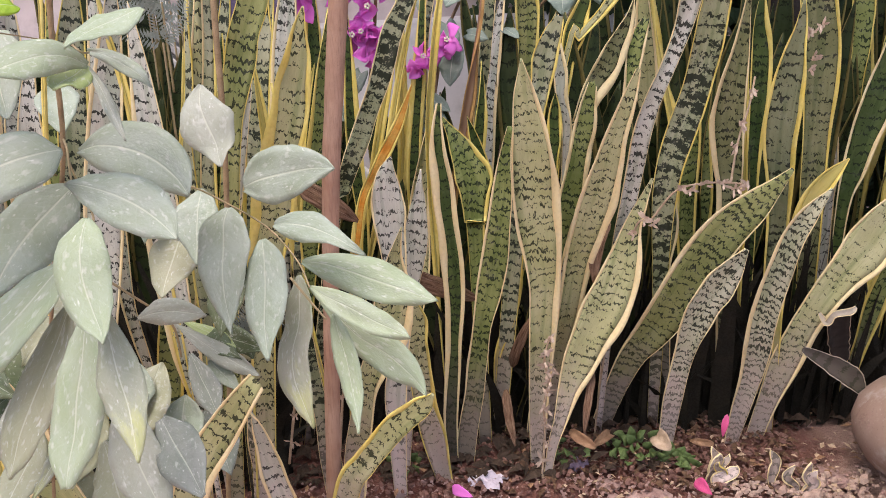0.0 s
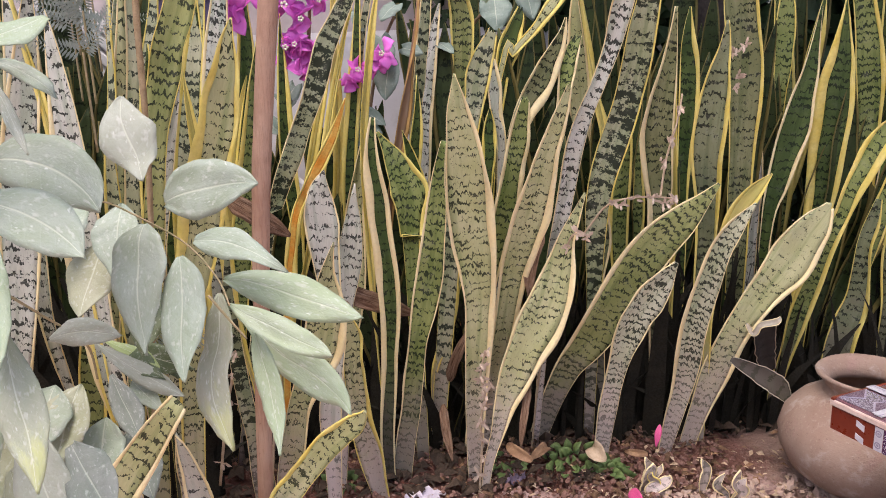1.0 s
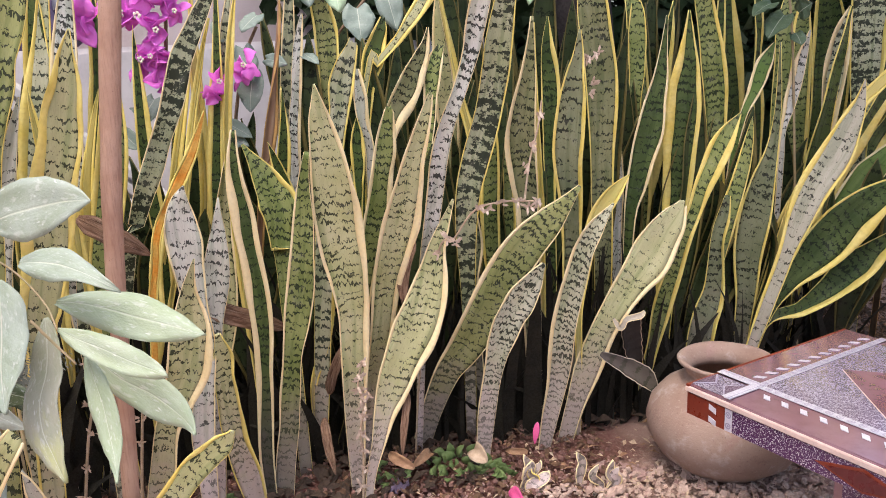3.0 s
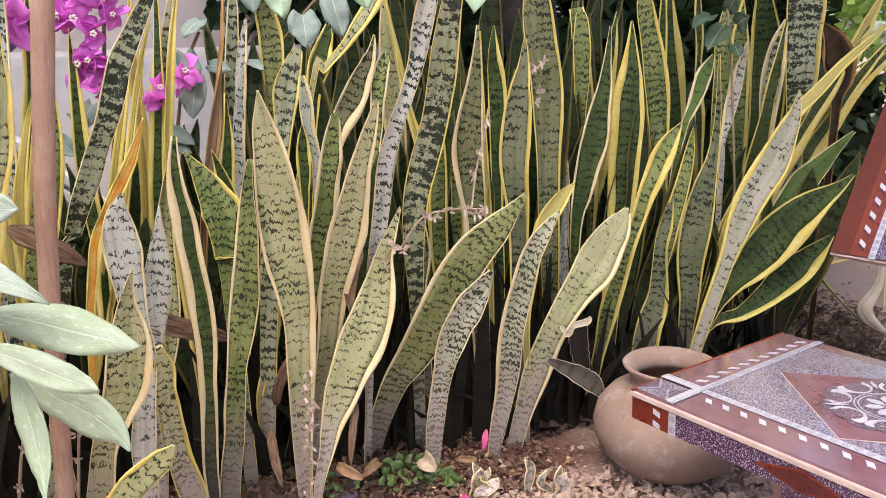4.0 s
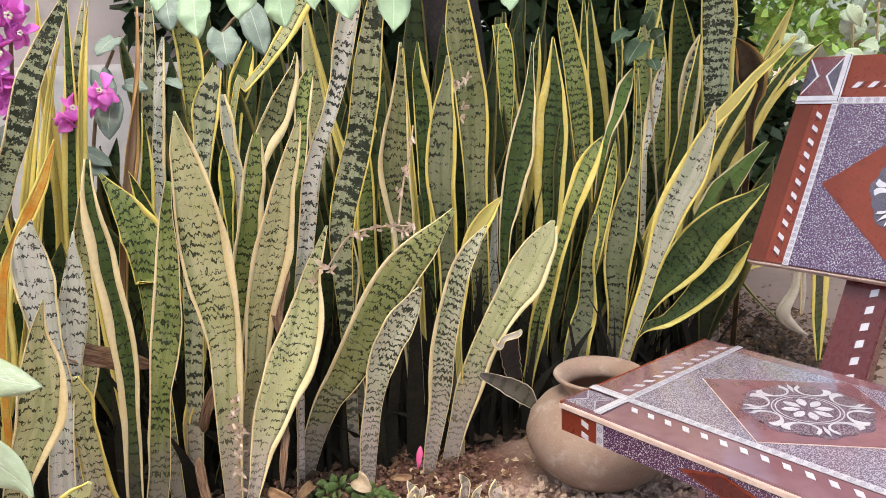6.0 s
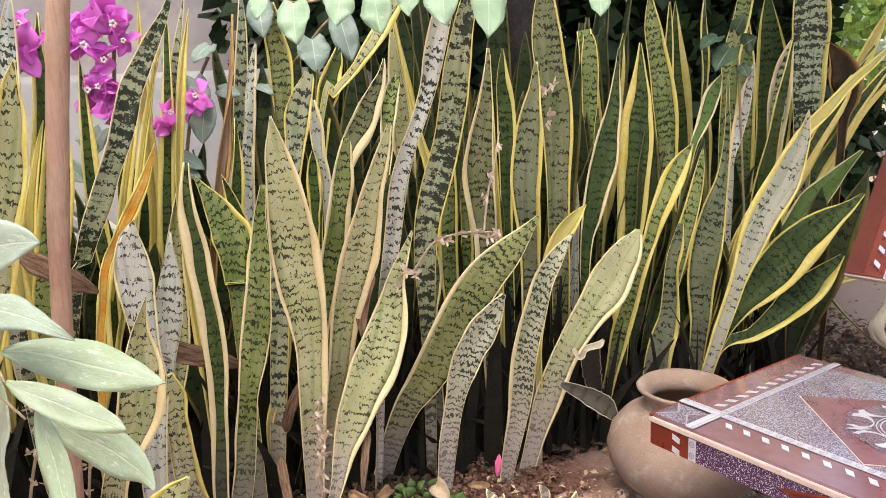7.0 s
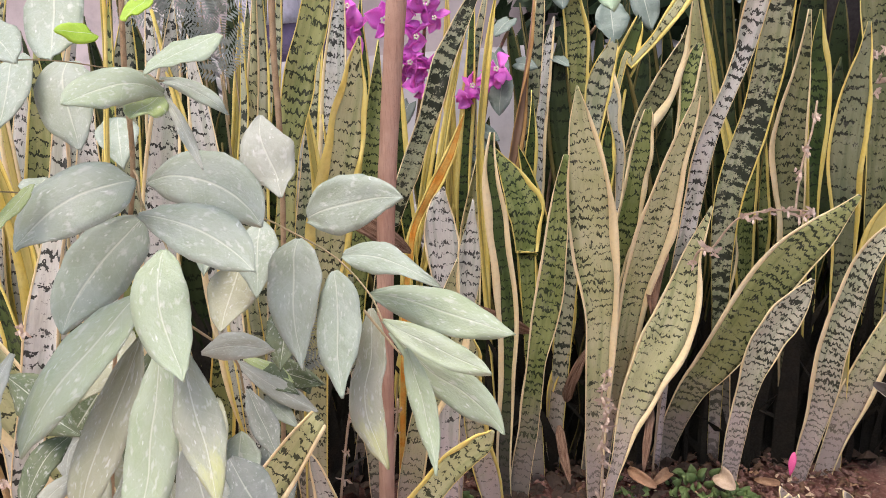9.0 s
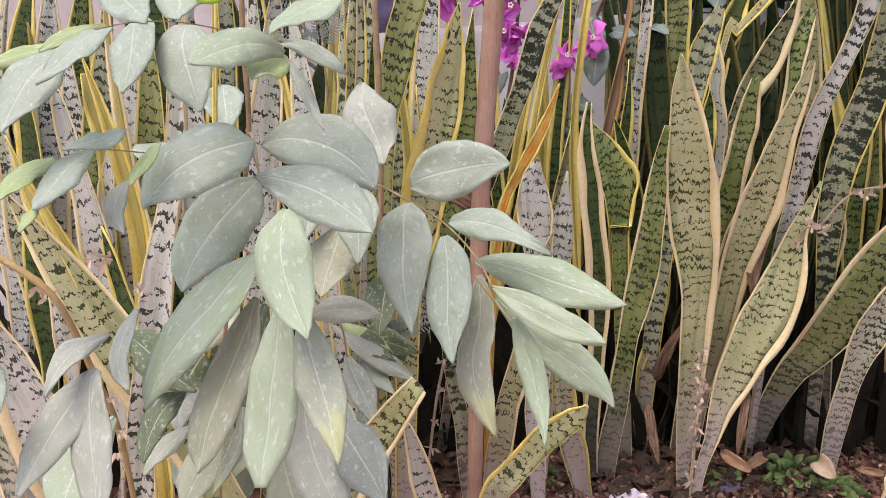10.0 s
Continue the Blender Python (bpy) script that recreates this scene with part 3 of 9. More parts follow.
def cloth_bundle():
    """A soft bundle with a pale cloth thrown over it, on the ledge."""
    top = thing("cloth_bundle", -0.58, 2.42, 0.86, "purple bundle under a pale lavender cloth on the ledge", "bundle")
    for name, c, r, mat, label in (("body", (-0.56, 2.42, 0.945), (0.10, 0.08, 0.09), PURPLE, ""), ("cover", (-0.60, 2.41, 1.02), (0.12, 0.085, 0.075), CLOTH, "pale lavender cloth")):
        bm = bmesh.new()
        bmesh.ops.create_cube(bm, size=1)
        bmesh.ops.bevel(bm, geom=bm.edges[:], offset=0.16, segments=3, affect="EDGES")
        bmesh.ops.subdivide_edges(bm, edges=bm.edges[:], cuts=2, use_grid_fill=True)
        for v in bm.verts:
            n = 1 + 0.10 * noise.noise(v.co * 4 + Vector(c) * 9)
            v.co = Vector((c[0] + v.co.x * r[0] * 2 * n - 0.25 * v.co.z * r[2], c[1] + v.co.y * r[1] * 2 * n, c[2] + v.co.z * r[2] * 2 * n))
        for f in bm.faces:
            f.smooth = True
        part(name, bm, mat, top, label)


cloth_bundle()


# ---- tree and hedge behind the bed ----
def leaf_cloud(name, parent, blobs, count, size, mat, seed):
    """Many small bent leaves scattered through ellipsoids (x, y, z, rx, ry, rz)."""
    rnd = random.Random(seed)
    verts, faces = [], []
    for i in range(count):
        bx, by, bz, rx, ry, rz = blobs[i % len(blobs)]
        d = Vector((rnd.gauss(0, 1), rnd.gauss(0, 1), rnd.gauss(0, 1))).normalized() * (rnd.random() ** 0.45)
        c = Vector((bx + d.x * rx, by + d.y * ry, bz + d.z * rz))
        t = Vector((rnd.gauss(0, 1), rnd.gauss(0, 1), rnd.gauss(-0.4, 0.8))).normalized()
        s = t.cross(Vector((rnd.gauss(0, 1), rnd.gauss(0, 1), rnd.gauss(0, 1)))).normalized()
        u = t.cross(s)
        l = size * rnd.uniform(0.6, 1.3)
        w = l * rnd.uniform(0.28, 0.42)
        k = len(verts)
        verts += [c, c + t * l * 0.4 + s * w + u * l * 0.08, c + t * l * 0.5, c + t * l * 0.4 - s * w + u * l * 0.08, c + t * l]
        faces += [(k, k + 1, k + 2), (k, k + 2, k + 3), (k + 1, k + 4, k + 2), (k + 2, k + 4, k + 3)]
    ob = child(name, mesh_of(name, verts, faces, mat), parent) if parent else new(name, mesh_of(name, verts, faces, mat))
    return ob


tree = thing("tree", 0.95, 2.05, 0, "dark-barked tree with an unseen crown added to shade the bed", "tree")
child("trunk", tube_mesh("trunk", [(0.98, 2.1, -0.1), (0.95, 2.08, 0.6), (0.88, 2.05, 1.3), (0.98, 2.1, 2.2)], 0.085, DARK_BARK, 14, 0.75, 0.25), tree)
# limbs and crown are out of view, added overhead to shade the bed
for limb in ([(0.9, 2.05, 1.5), (0.4, 2.1, 2.0), (-0.1, 2.3, 2.4)], [(0.95, 2.08, 1.8), (1.4, 1.7, 2.2), (1.8, 1.2, 2.45)], [(0.95, 2.1, 2.0), (1.1, 2.7, 2.6), (1.2, 3.2, 2.9)]):
    child("limb", tube_mesh("limb", limb, 0.045, DARK_BARK, 8, 0.4, 0.2), tree)
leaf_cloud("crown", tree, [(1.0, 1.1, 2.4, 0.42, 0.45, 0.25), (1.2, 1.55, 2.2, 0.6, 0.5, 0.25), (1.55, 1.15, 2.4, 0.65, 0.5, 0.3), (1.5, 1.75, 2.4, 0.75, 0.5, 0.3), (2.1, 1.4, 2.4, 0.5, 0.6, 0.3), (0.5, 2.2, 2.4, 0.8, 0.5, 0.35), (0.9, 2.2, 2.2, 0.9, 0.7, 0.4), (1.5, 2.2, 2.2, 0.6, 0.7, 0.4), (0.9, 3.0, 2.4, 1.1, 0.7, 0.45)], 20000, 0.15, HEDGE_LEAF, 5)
hedge = thing("hedge", 1.5, 2.45, 0, "dense hedge behind the plants, dark green leaves coloured for shade", "hedge")
for k in range(5):
    child("stem", tube_mesh("stem", [(0.5 + k * 0.25, 2.5, -0.05), (0.52 + k * 0.25, 2.46, 0.6), (0.48 + k * 0.25, 2.5, 1.4)], 0.02, DARK_BARK, 6, 0.5, 0.2), hedge)
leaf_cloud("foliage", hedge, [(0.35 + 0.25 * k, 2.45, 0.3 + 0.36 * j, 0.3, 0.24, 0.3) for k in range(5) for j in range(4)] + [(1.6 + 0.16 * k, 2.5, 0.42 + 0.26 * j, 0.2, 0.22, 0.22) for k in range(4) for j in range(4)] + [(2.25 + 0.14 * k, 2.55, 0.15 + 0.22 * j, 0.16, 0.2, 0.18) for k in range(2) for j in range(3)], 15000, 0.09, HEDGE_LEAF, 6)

# ---- snake plant bed ----
p = clump(-1.133, 1.450, "snake plant with deep green yellow-edged leaves in soil")
blade(p, -1.193, 1.500, 0.993, 0.183, -0.050, -0.055, 0.078, 0, "dark", margin=0.15)
blade(p, -1.074, 1.400, 0.886, 0.081, -0.020, 0.020, 0.039, 20, "yellow", margin=0.3)
p = clump(-1.129, 1.327, "snake plant with dark mottled yellow-edged leaves in soil")
blade(p, -1.158, 1.360, 0.778, 0.146, -0.060, 0.015, 0.060, 0, "mott", margin=0.1)
blade(p, -1.137, 1.300, 0.963, 0.223, -0.050, -0.021, 0.079, 0, "ash", margin=0.08)
blade(p, -1.113, 1.350, 0.965, 0.240, -0.050, 0.011, 0.068, 0, "ash", margin=0.1)
blade(p, -1.105, 1.300, 0.880, 0.124, -0.050, 0.045, 0.068, 0, "mott", margin=0.08)
p = clump(-0.981, 1.450, "snake plant with green banded yellow-edged leaves in soil")
blade(p, -1.043, 1.500, 0.984, 0.137, -0.050, -0.049, 0.075, 0, "green", margin=0.15)
blade(p, -0.919, 1.400, 0.963, 0.129, -0.050, -0.044, 0.069, 0, "mott", margin=0.1)
p = clump(-0.971, 1.183, "snake plant with deep green yellow-edged leaves in soil")
blade(p, -1.008, 1.200, 0.826, 0.132, -0.020, 0.033, 0.074, 0, "dark", margin=0.08)
blade(p, -0.962, 1.100, 0.702, 0.116, -0.020, 0.078, 0.030, 10, "yellow", margin=0.3)
blade(p, -0.942, 1.250, 0.847, 0.135, -0.050, 0.025, 0.063, 0, "ash", margin=0.08)
p = clump(-0.878, 1.000, "snake plant with dark mottled yellow-edged leaves in soil")
blade(p, -0.913, 1.000, 0.384, 0.054, -0.020, 0.004, 0.060, 0, "mott", margin=0.08)
blade(p, -0.842, 1.000, 0.620, 0.104, -0.050, 0.052, 0.026, 0, "white", margin=0.1)
p = clump(-0.812, 1.380, "snake plant with deep green yellow-edged leaves in soil")
blade(p, -0.880, 1.420, 0.965, 0.136, -0.020, 0.017, 0.075, 0, "dark", margin=0.08)
blade(p, -0.780, 1.320, 0.677, -0.027, -0.020, -0.025, 0.044, 0, "white", margin=0.3)
blade(p, -0.775, 1.400, 0.747, 0.050, -0.020, 0.028, 0.033, 0, "ash", margin=0.12)
p = clump(-0.806, 1.167, "snake plant with dusty whitish yellow-edged leaves in soil")
blade(p, -0.871, 1.200, 0.836, 0.202, -0.040, 0.024, 0.054, 0, "white", margin=0.08)
blade(p, -0.761, 1.150, 0.782, 0.042, -0.030, -0.037, 0.042, 0, "green", margin=0.12)
p = clump(-0.693, 0.987, "snake plant with dusty whitish yellow-edged leaves in soil")
blade(p, -0.728, 1.000, 0.769, 0.046, -0.020, 0.018, 0.046, 0, "white", margin=0.1)
blade(p, -0.726, 0.950, 0.527, -0.077, -0.050, 0.041, 0.035, 10, "yellow", margin=0.3)
blade(p, -0.686, 0.920, 0.803, 0.114, -0.040, 0.082, 0.025, 0, "yellow", margin=0.3)
blade(p, -0.685, 1.000, 0.850, 0.144, -0.020, 0.008, 0.044, 0, "tiger", margin=0.06)
blade(p, -0.671, 0.950, 0.591, 0.061, -0.030, 0.033, 0.048, 0, "dark", margin=0.1)
p = clump(-0.651, 1.450, "snake plant with dark mottled yellow-edged leaves in soil")
blade(p, -0.714, 1.450, 0.953, 0.108, -0.050, -0.026, 0.062, 0, "mott", margin=0.08)
p = clump(-0.695, 1.200, "snake plant with dusty whitish yellow-edged leaves in soil")
blade(p, -0.697, 1.200, 0.782, 0.012, -0.020, -0.014, 0.049, 0, "white", margin=0.1)
blade(p, -0.692, 1.200, 0.913, 0.089, -0.020, -0.005, 0.038, 0, "ash", margin=0.1)
p = clump(-0.586, 0.850, "snake plant with ashen grey mottled yellow-edged leaves in soil")
blade(p, -0.639, 0.820, 0.595, -0.007, -0.100, 0.042, 0.084, 0, "ash", margin=0.1, base=0.6)
blade(p, -0.584, 0.820, 0.686, 0.012, -0.070, 0.065, 0.021, 20, "yellow", margin=0.35)
blade(p, -0.569, 0.860, 0.897, 0.186, -0.010, 0.017, 0.011, 0, "yellow", margin=0.4)
p = clump(-0.572, 1.040, "snake plant with ashen grey mottled yellow-edged leaves in soil")
blade(p, -0.628, 1.050, 0.727, 0.010, -0.050, -0.064, 0.043, 0, "ash", margin=0.12)
blade(p, -0.593, 1.000, 0.888, 0.231, -0.020, 0.011, 0.049, 0, "ash", margin=0.1)
blade(p, -0.549, 1.050, 0.798, 0.062, -0.050, -0.022, 0.055, 0, "ash", margin=0.06)
blade(p, -0.547, 1.000, 0.518, 0.044, -0.040, 0.009, 0.041, 0, "mott", margin=0.1)
blade(p, -0.541, 1.100, 0.413, 0.037, -0.020, 0.011, 0.046, 0, "dark", margin=0.1)
p = clump(-0.544, 1.477, "snake plant with deep green yellow-edged leaves in soil")
blade(p, -0.557, 1.460, 0.961, 0.139, -0.010, -0.004, 0.026, 20, "yellow", margin=0.35)
blade(p, -0.524, 1.400, 0.955, 0.206, -0.050, 0.010, 0.046, 0, "mott", margin=0.08)
blade(p, -0.521, 1.550, 0.973, 0.214, -0.050, 0.040, 0.056, 0, "dark", margin=0.15)
p = clump(-0.465, 0.783, "snake plant with ashen grey mottled yellow-edged leaves in soil")
blade(p, -0.497, 0.730, 0.842, 0.176, -0.060, -0.037, 0.036, 0, "ash", margin=0.05, base=0.8)
p = clump(-0.438, 1.084, "snake plant with green banded yellow-edged leaves in soil")
blade(p, -0.476, 1.000, 0.926, 0.034, 0.000, -0.025, 0.019, 0, "green", margin=0.1)
blade(p, -0.445, 1.100, 0.530, 0.065, -0.050, 0.002, 0.037, 0, "green", margin=0.12)
blade(p, -0.437, 1.120, 0.936, 0.145, -0.020, 0.002, 0.020, 0, "pale", margin=0.15)
blade(p, -0.417, 1.100, 0.929, -0.013, -0.020, -0.030, 0.033, 0, "ash", margin=0.1)
blade(p, -0.417, 1.100, 0.864, 0.104, -0.020, 0.005, 0.024, 0, "mott", margin=0.1)
p = clump(-0.405, 1.200, "snake plant with deep green yellow-edged leaves in soil")
blade(p, -0.425, 1.200, 0.906, 0.094, -0.020, -0.001, 0.042, 0, "mott", margin=0.1)
blade(p, -0.391, 1.200, 0.930, 0.087, -0.040, -0.014, 0.045, 0, "mott", margin=0.1)
blade(p, -0.378, 1.200, 0.756, 0.123, -0.040, -0.021, 0.037, 0, "white", margin=0.05)
blade(p, -0.345, 1.200, 0.810, 0.045, -0.020, -0.018, 0.035, 0, "dark", margin=0.15)
p = clump(-0.340, 1.478, "snake plant with dark mottled yellow-edged leaves in soil")
blade(p, -0.402, 1.500, 0.964, 0.122, 0.000, -0.023, 0.052, 0, "mott", margin=0.14)
blade(p, -0.357, 1.420, 0.773, 0.049, -0.040, 0.017, 0.027, 20, "yellow", margin=0.35)
blade(p, -0.346, 1.600, 0.940, 0.126, -0.050, 0.018, 0.053, 0, "dark", margin=0.12)
blade(p, -0.313, 1.450, 0.849, 0.137, -0.050, -0.005, 0.053, 0, "green", margin=0.1)
blade(p, -0.310, 1.500, 0.871, 0.259, -0.020, 0.028, 0.019, 20, "yellow", margin=0.4)
p = clump(-0.318, 1.025, "snake plant with mostly yellow yellow-edged leaves in soil")
blade(p, -0.346, 1.000, 0.877, -0.043, -0.020, 0.014, 0.015, 0, "yellow", margin=0.4)
blade(p, -0.340, 1.000, 0.846, -0.011, -0.020, 0.011, 0.047, 0, "ash", margin=0.1)
p = clump(-0.340, 1.150, "snake plant with grey zebra-banded yellow-edged leaf in soil")
blade(p, -0.340, 1.150, 0.467, 0.040, -0.030, 0.009, 0.035, 0, "zebra", margin=0.1)
p = clump(-0.265, 1.377, "snake plant with orange withering yellow-edged leaves in soil")
blade(p, -0.251, 1.450, 0.759, 0.041, -0.030, -0.043, 0.026, 10, "yellow", margin=0.3)
blade(p, -0.221, 1.360, 0.730, -0.052, -0.020, -0.010, 0.024, 10, "yellow", margin=0.35)
p = clump(-0.268, 0.883, "snake plant with pale olive banded yellow-edged leaves in soil")
blade(p, -0.319, 0.840, 0.671, -0.274, -0.100, 0.023, 0.073, 0, "pale", margin=0.12, base=0.55, peak=0.5)
blade(p, -0.281, 0.860, 0.454, 0.102, -0.120, -0.067, 0.046, 0, "pale", margin=0.14, base=0.7, tip='cut')
blade(p, -0.204, 0.950, 0.361, -0.022, -0.090, 0.011, 0.033, 10, "white", margin=0.12)
p = clump(-0.212, 1.515, "snake plant with ashen grey mottled yellow-edged leaves in soil")
blade(p, -0.291, 1.500, 0.953, 0.053, -0.050, -0.037, 0.060, 0, "ash", margin=0.1)
blade(p, -0.196, 1.500, 0.864, 0.043, -0.020, 0.010, 0.028, 20, "dark", margin=0.2)
blade(p, -0.187, 1.580, 0.956, 0.132, -0.030, 0.022, 0.025, 0, "yellow", margin=0.35)
blade(p, -0.174, 1.480, 0.868, 0.154, -0.030, -0.038, 0.016, 20, "yellow", margin=0.4)
p = clump(-0.099, 1.428, "snake plant with mostly yellow yellow-edged leaves in soil")
blade(p, -0.156, 1.420, 0.600, 0.062, -0.040, -0.063, 0.024, 20, "yellow", margin=0.4)
blade(p, -0.113, 1.520, 0.949, 0.107, -0.020, -0.011, 0.029, 0, "dark", margin=0.22)
blade(p, -0.092, 1.450, 0.670, 0.083, -0.030, -0.011, 0.037, 0, "pale", margin=0.12)
blade(p, -0.044, 1.500, 0.927, 0.148, 0.000, -0.002, 0.021, 20, "dry", margin=0.2)
p = clump(0.026, 1.537, "snake plant with dark mottled yellow-edged leaves in soil")
blade(p, -0.017, 1.550, 0.960, 0.041, -0.030, -0.044, 0.027, 0, "mott", margin=0.2)
blade(p, 0.017, 1.600, 1.030, 0.112, 0.000, 0.003, 0.028, 0, "mott", margin=0.1)
blade(p, 0.045, 1.500, 0.746, 0.046, -0.020, 0.006, 0.033, 0, "dark", margin=0.15)
blade(p, 0.052, 1.520, 0.653, 0.006, -0.100, 0.052, 0.046, -10, "dark", margin=0.16)
p = clump(0.055, 1.457, "snake plant with mostly yellow yellow-edged leaves in soil")
blade(p, -0.001, 1.420, 0.927, 0.035, -0.020, -0.032, 0.018, 30, "yellow", margin=0.4)
blade(p, 0.072, 1.450, 0.389, 0.078, -0.070, -0.003, 0.017, 0, "yellow", margin=0.3)
p = clump(0.536, 1.580, "snake plant with green banded yellow-edged leaves in soil")
blade(p, 0.492, 1.600, 0.716, 0.032, -0.050, 0.029, 0.029, 0, "green", margin=0.2)
blade(p, 0.505, 1.600, 0.924, -0.100, -0.050, -0.028, 0.047, 0, "pale", margin=0.15)
blade(p, 0.552, 1.550, 0.699, -0.071, -0.100, -0.036, 0.040, 0, "green", margin=0.15)
blade(p, 0.564, 1.550, 0.930, -0.170, -0.050, -0.005, 0.034, 30, "yellow", margin=0.4)
p = clump(0.895, 1.685, "snake plant with green banded yellow-edged leaves in soil")
blade(p, 0.863, 1.650, 0.891, -0.029, -0.050, 0.019, 0.079, 0, "green", margin=0.1, tip='cut')
blade(p, 0.926, 1.720, 0.886, 0.036, -0.070, -0.028, 0.050, 0, "dark", margin=0.2)
p = clump(0.977, 1.483, "snake plant with bright green yellow-edged leaves in soil")
blade(p, 0.931, 1.500, 0.641, 0.087, -0.080, 0.001, 0.041, 0, "green", margin=0.1)
p = clump(1.072, 1.700, "snake plant with deep green yellow-edged leaves in soil")
blade(p, 1.087, 1.700, 0.956, 0.009, -0.020, -0.003, 0.043, 0, "dark", margin=0.2)
p = clump(1.106, 1.525, "snake plant with green banded yellow-edged leaves in soil")
blade(p, 1.148, 1.500, 0.836, 0.371, -0.050, -0.201, 0.039, 20, "dark", margin=0.28, base=0.8)
p = clump(1.241, 1.657, "snake plant with deep green yellow-edged leaves in soil")
blade(p, 1.163, 1.700, 0.969, 0.025, -0.020, 0.019, 0.041, 20, "dark", margin=0.2)
blade(p, 1.230, 1.600, 0.853, 0.080, -0.080, -0.016, 0.068, 0, "dark", margin=0.14)
blade(p, 1.282, 1.750, 0.984, 0.023, -0.050, 0.028, 0.077, 0, "green", margin=0.12)
p = clump(1.272, 1.585, "snake plant with green banded yellow-edged leaves in soil")
blade(p, 1.232, 1.550, 0.641, 0.089, -0.050, -0.049, 0.040, 0, "green", margin=0.2)
blade(p, 1.312, 1.620, 0.837, 0.302, -0.020, -0.092, 0.057, 20, "dark", margin=0.22, base=0.8)
p = clump(1.375, 1.762, "snake plant with deep green yellow-edged leaves in soil")
blade(p, 1.299, 1.800, 0.964, -0.145, -0.050, -0.005, 0.061, 0, "dark", margin=0.2)
blade(p, 1.386, 1.750, 0.987, 0.009, -0.030, 0.028, 0.096, 0, "dark", margin=0.1)
blade(p, 1.403, 1.800, 0.947, 0.403, -0.050, -0.027, 0.054, 10, "yellow", margin=0.3)
blade(p, 1.413, 1.700, 0.795, 0.308, -0.050, -0.127, 0.066, 0, "dark", margin=0.15)
p = clump(1.857, 1.750, "snake plant with deep green yellow-edged leaf in soil")
blade(p, 1.857, 1.750, 0.838, 0.017, -0.050, -0.304, 0.053, 0, "dark", margin=0.3)

# leaves that stand out, drawn by their middle line: (x, y, z, width) from root to tip
p = clump(-0.199, 1.200, "snake plant with dusty whitish yellow-edged leaves in soil")
sword(p, [(-0.199, 1.200, -0.020, 0.029), (-0.201, 1.184, 0.103, 0.036), (-0.205, 1.169, 0.192, 0.027), (-0.211, 1.159, 0.256, 0.025), (-0.214, 1.150, 0.318, 0.024), (-0.215, 1.139, 0.386, 0.022), (-0.213, 1.128, 0.451, 0.015), (-0.207, 1.120, 0.504, 0.008)], "mottd", 0.04, 0.04, 11, edge="cream")
p = clump(-0.090, 1.280, "snake plant with dusty whitish yellow-edged leaves in soil")
sword(p, [(-0.091, 1.240, -0.020, 0.023), (-0.090, 1.237, 0.090, 0.029), (-0.088, 1.234, 0.187, 0.039), (-0.077, 1.231, 0.270, 0.034), (-0.067, 1.229, 0.350, 0.035), (-0.072, 1.226, 0.419, 0.037), (-0.075, 1.224, 0.485, 0.048), (-0.077, 1.223, 0.522, 0.056), (-0.078, 1.222, 0.554, 0.049), (-0.076, 1.221, 0.586, 0.031), (-0.068, 1.220, 0.612, 0.003)], "white", 0.05, 0.07, -3, edge="cream")
sword(p, [(-0.088, 1.320, -0.020, 0.017), (-0.084, 1.317, 0.043, 0.021), (-0.065, 1.305, 0.215, 0.022), (-0.055, 1.298, 0.324, 0.018), (-0.050, 1.294, 0.376, 0.025), (-0.046, 1.291, 0.417, 0.040), (-0.042, 1.289, 0.452, 0.047), (-0.036, 1.286, 0.486, 0.039), (-0.031, 1.284, 0.525, 0.025), (-0.028, 1.282, 0.554, 0.013), (-0.025, 1.280, 0.580, 0.003)], "white", 0.02, 0.02, -10, edge="cream")
p = clump(-0.176, 1.105, "snake plant with pale olive cross-banded leaves in soil")
sword(p, [(-0.183, 1.040, -0.020, 0.031), (-0.145, 0.999, 0.160, 0.039), (-0.115, 0.987, 0.211, 0.037), (-0.090, 0.978, 0.244, 0.036), (-0.068, 0.971, 0.273, 0.037), (-0.044, 0.965, 0.295, 0.034), (-0.025, 0.961, 0.311, 0.029), (-0.011, 0.957, 0.328, 0.006)], "pale", 0.16, 0.02, -9, edge="yellow")
sword(p, [(-0.168, 1.170, -0.020, 0.032), (-0.152, 1.150, 0.118, 0.040), (-0.135, 1.135, 0.203, 0.038), (-0.121, 1.125, 0.264, 0.036), (-0.100, 1.117, 0.312, 0.046), (-0.079, 1.109, 0.359, 0.061), (-0.069, 1.102, 0.401, 0.061), (-0.065, 1.095, 0.441, 0.048), (-0.060, 1.087, 0.486, 0.022), (-0.048, 1.080, 0.529, 0.003)], "pale", 0.05, 0.15, 3, edge="cream")
p = clump(-0.011, 1.280, "snake plant with pale olive cross-banded leaves in soil")
sword(p, [(-0.011, 1.280, -0.020, 0.027), (-0.015, 1.277, 0.019, 0.033), (-0.027, 1.264, 0.101, 0.046), (-0.038, 1.252, 0.173, 0.041), (-0.042, 1.241, 0.242, 0.038), (-0.042, 1.232, 0.296, 0.033), (-0.040, 1.225, 0.339, 0.029), (-0.044, 1.220, 0.372, 0.009)], "pale", 0.04, 0.16, -7, edge="yellow")
p = clump(-0.298, 1.420, "snake plant with a dark mottled and an orange leaf in soil")
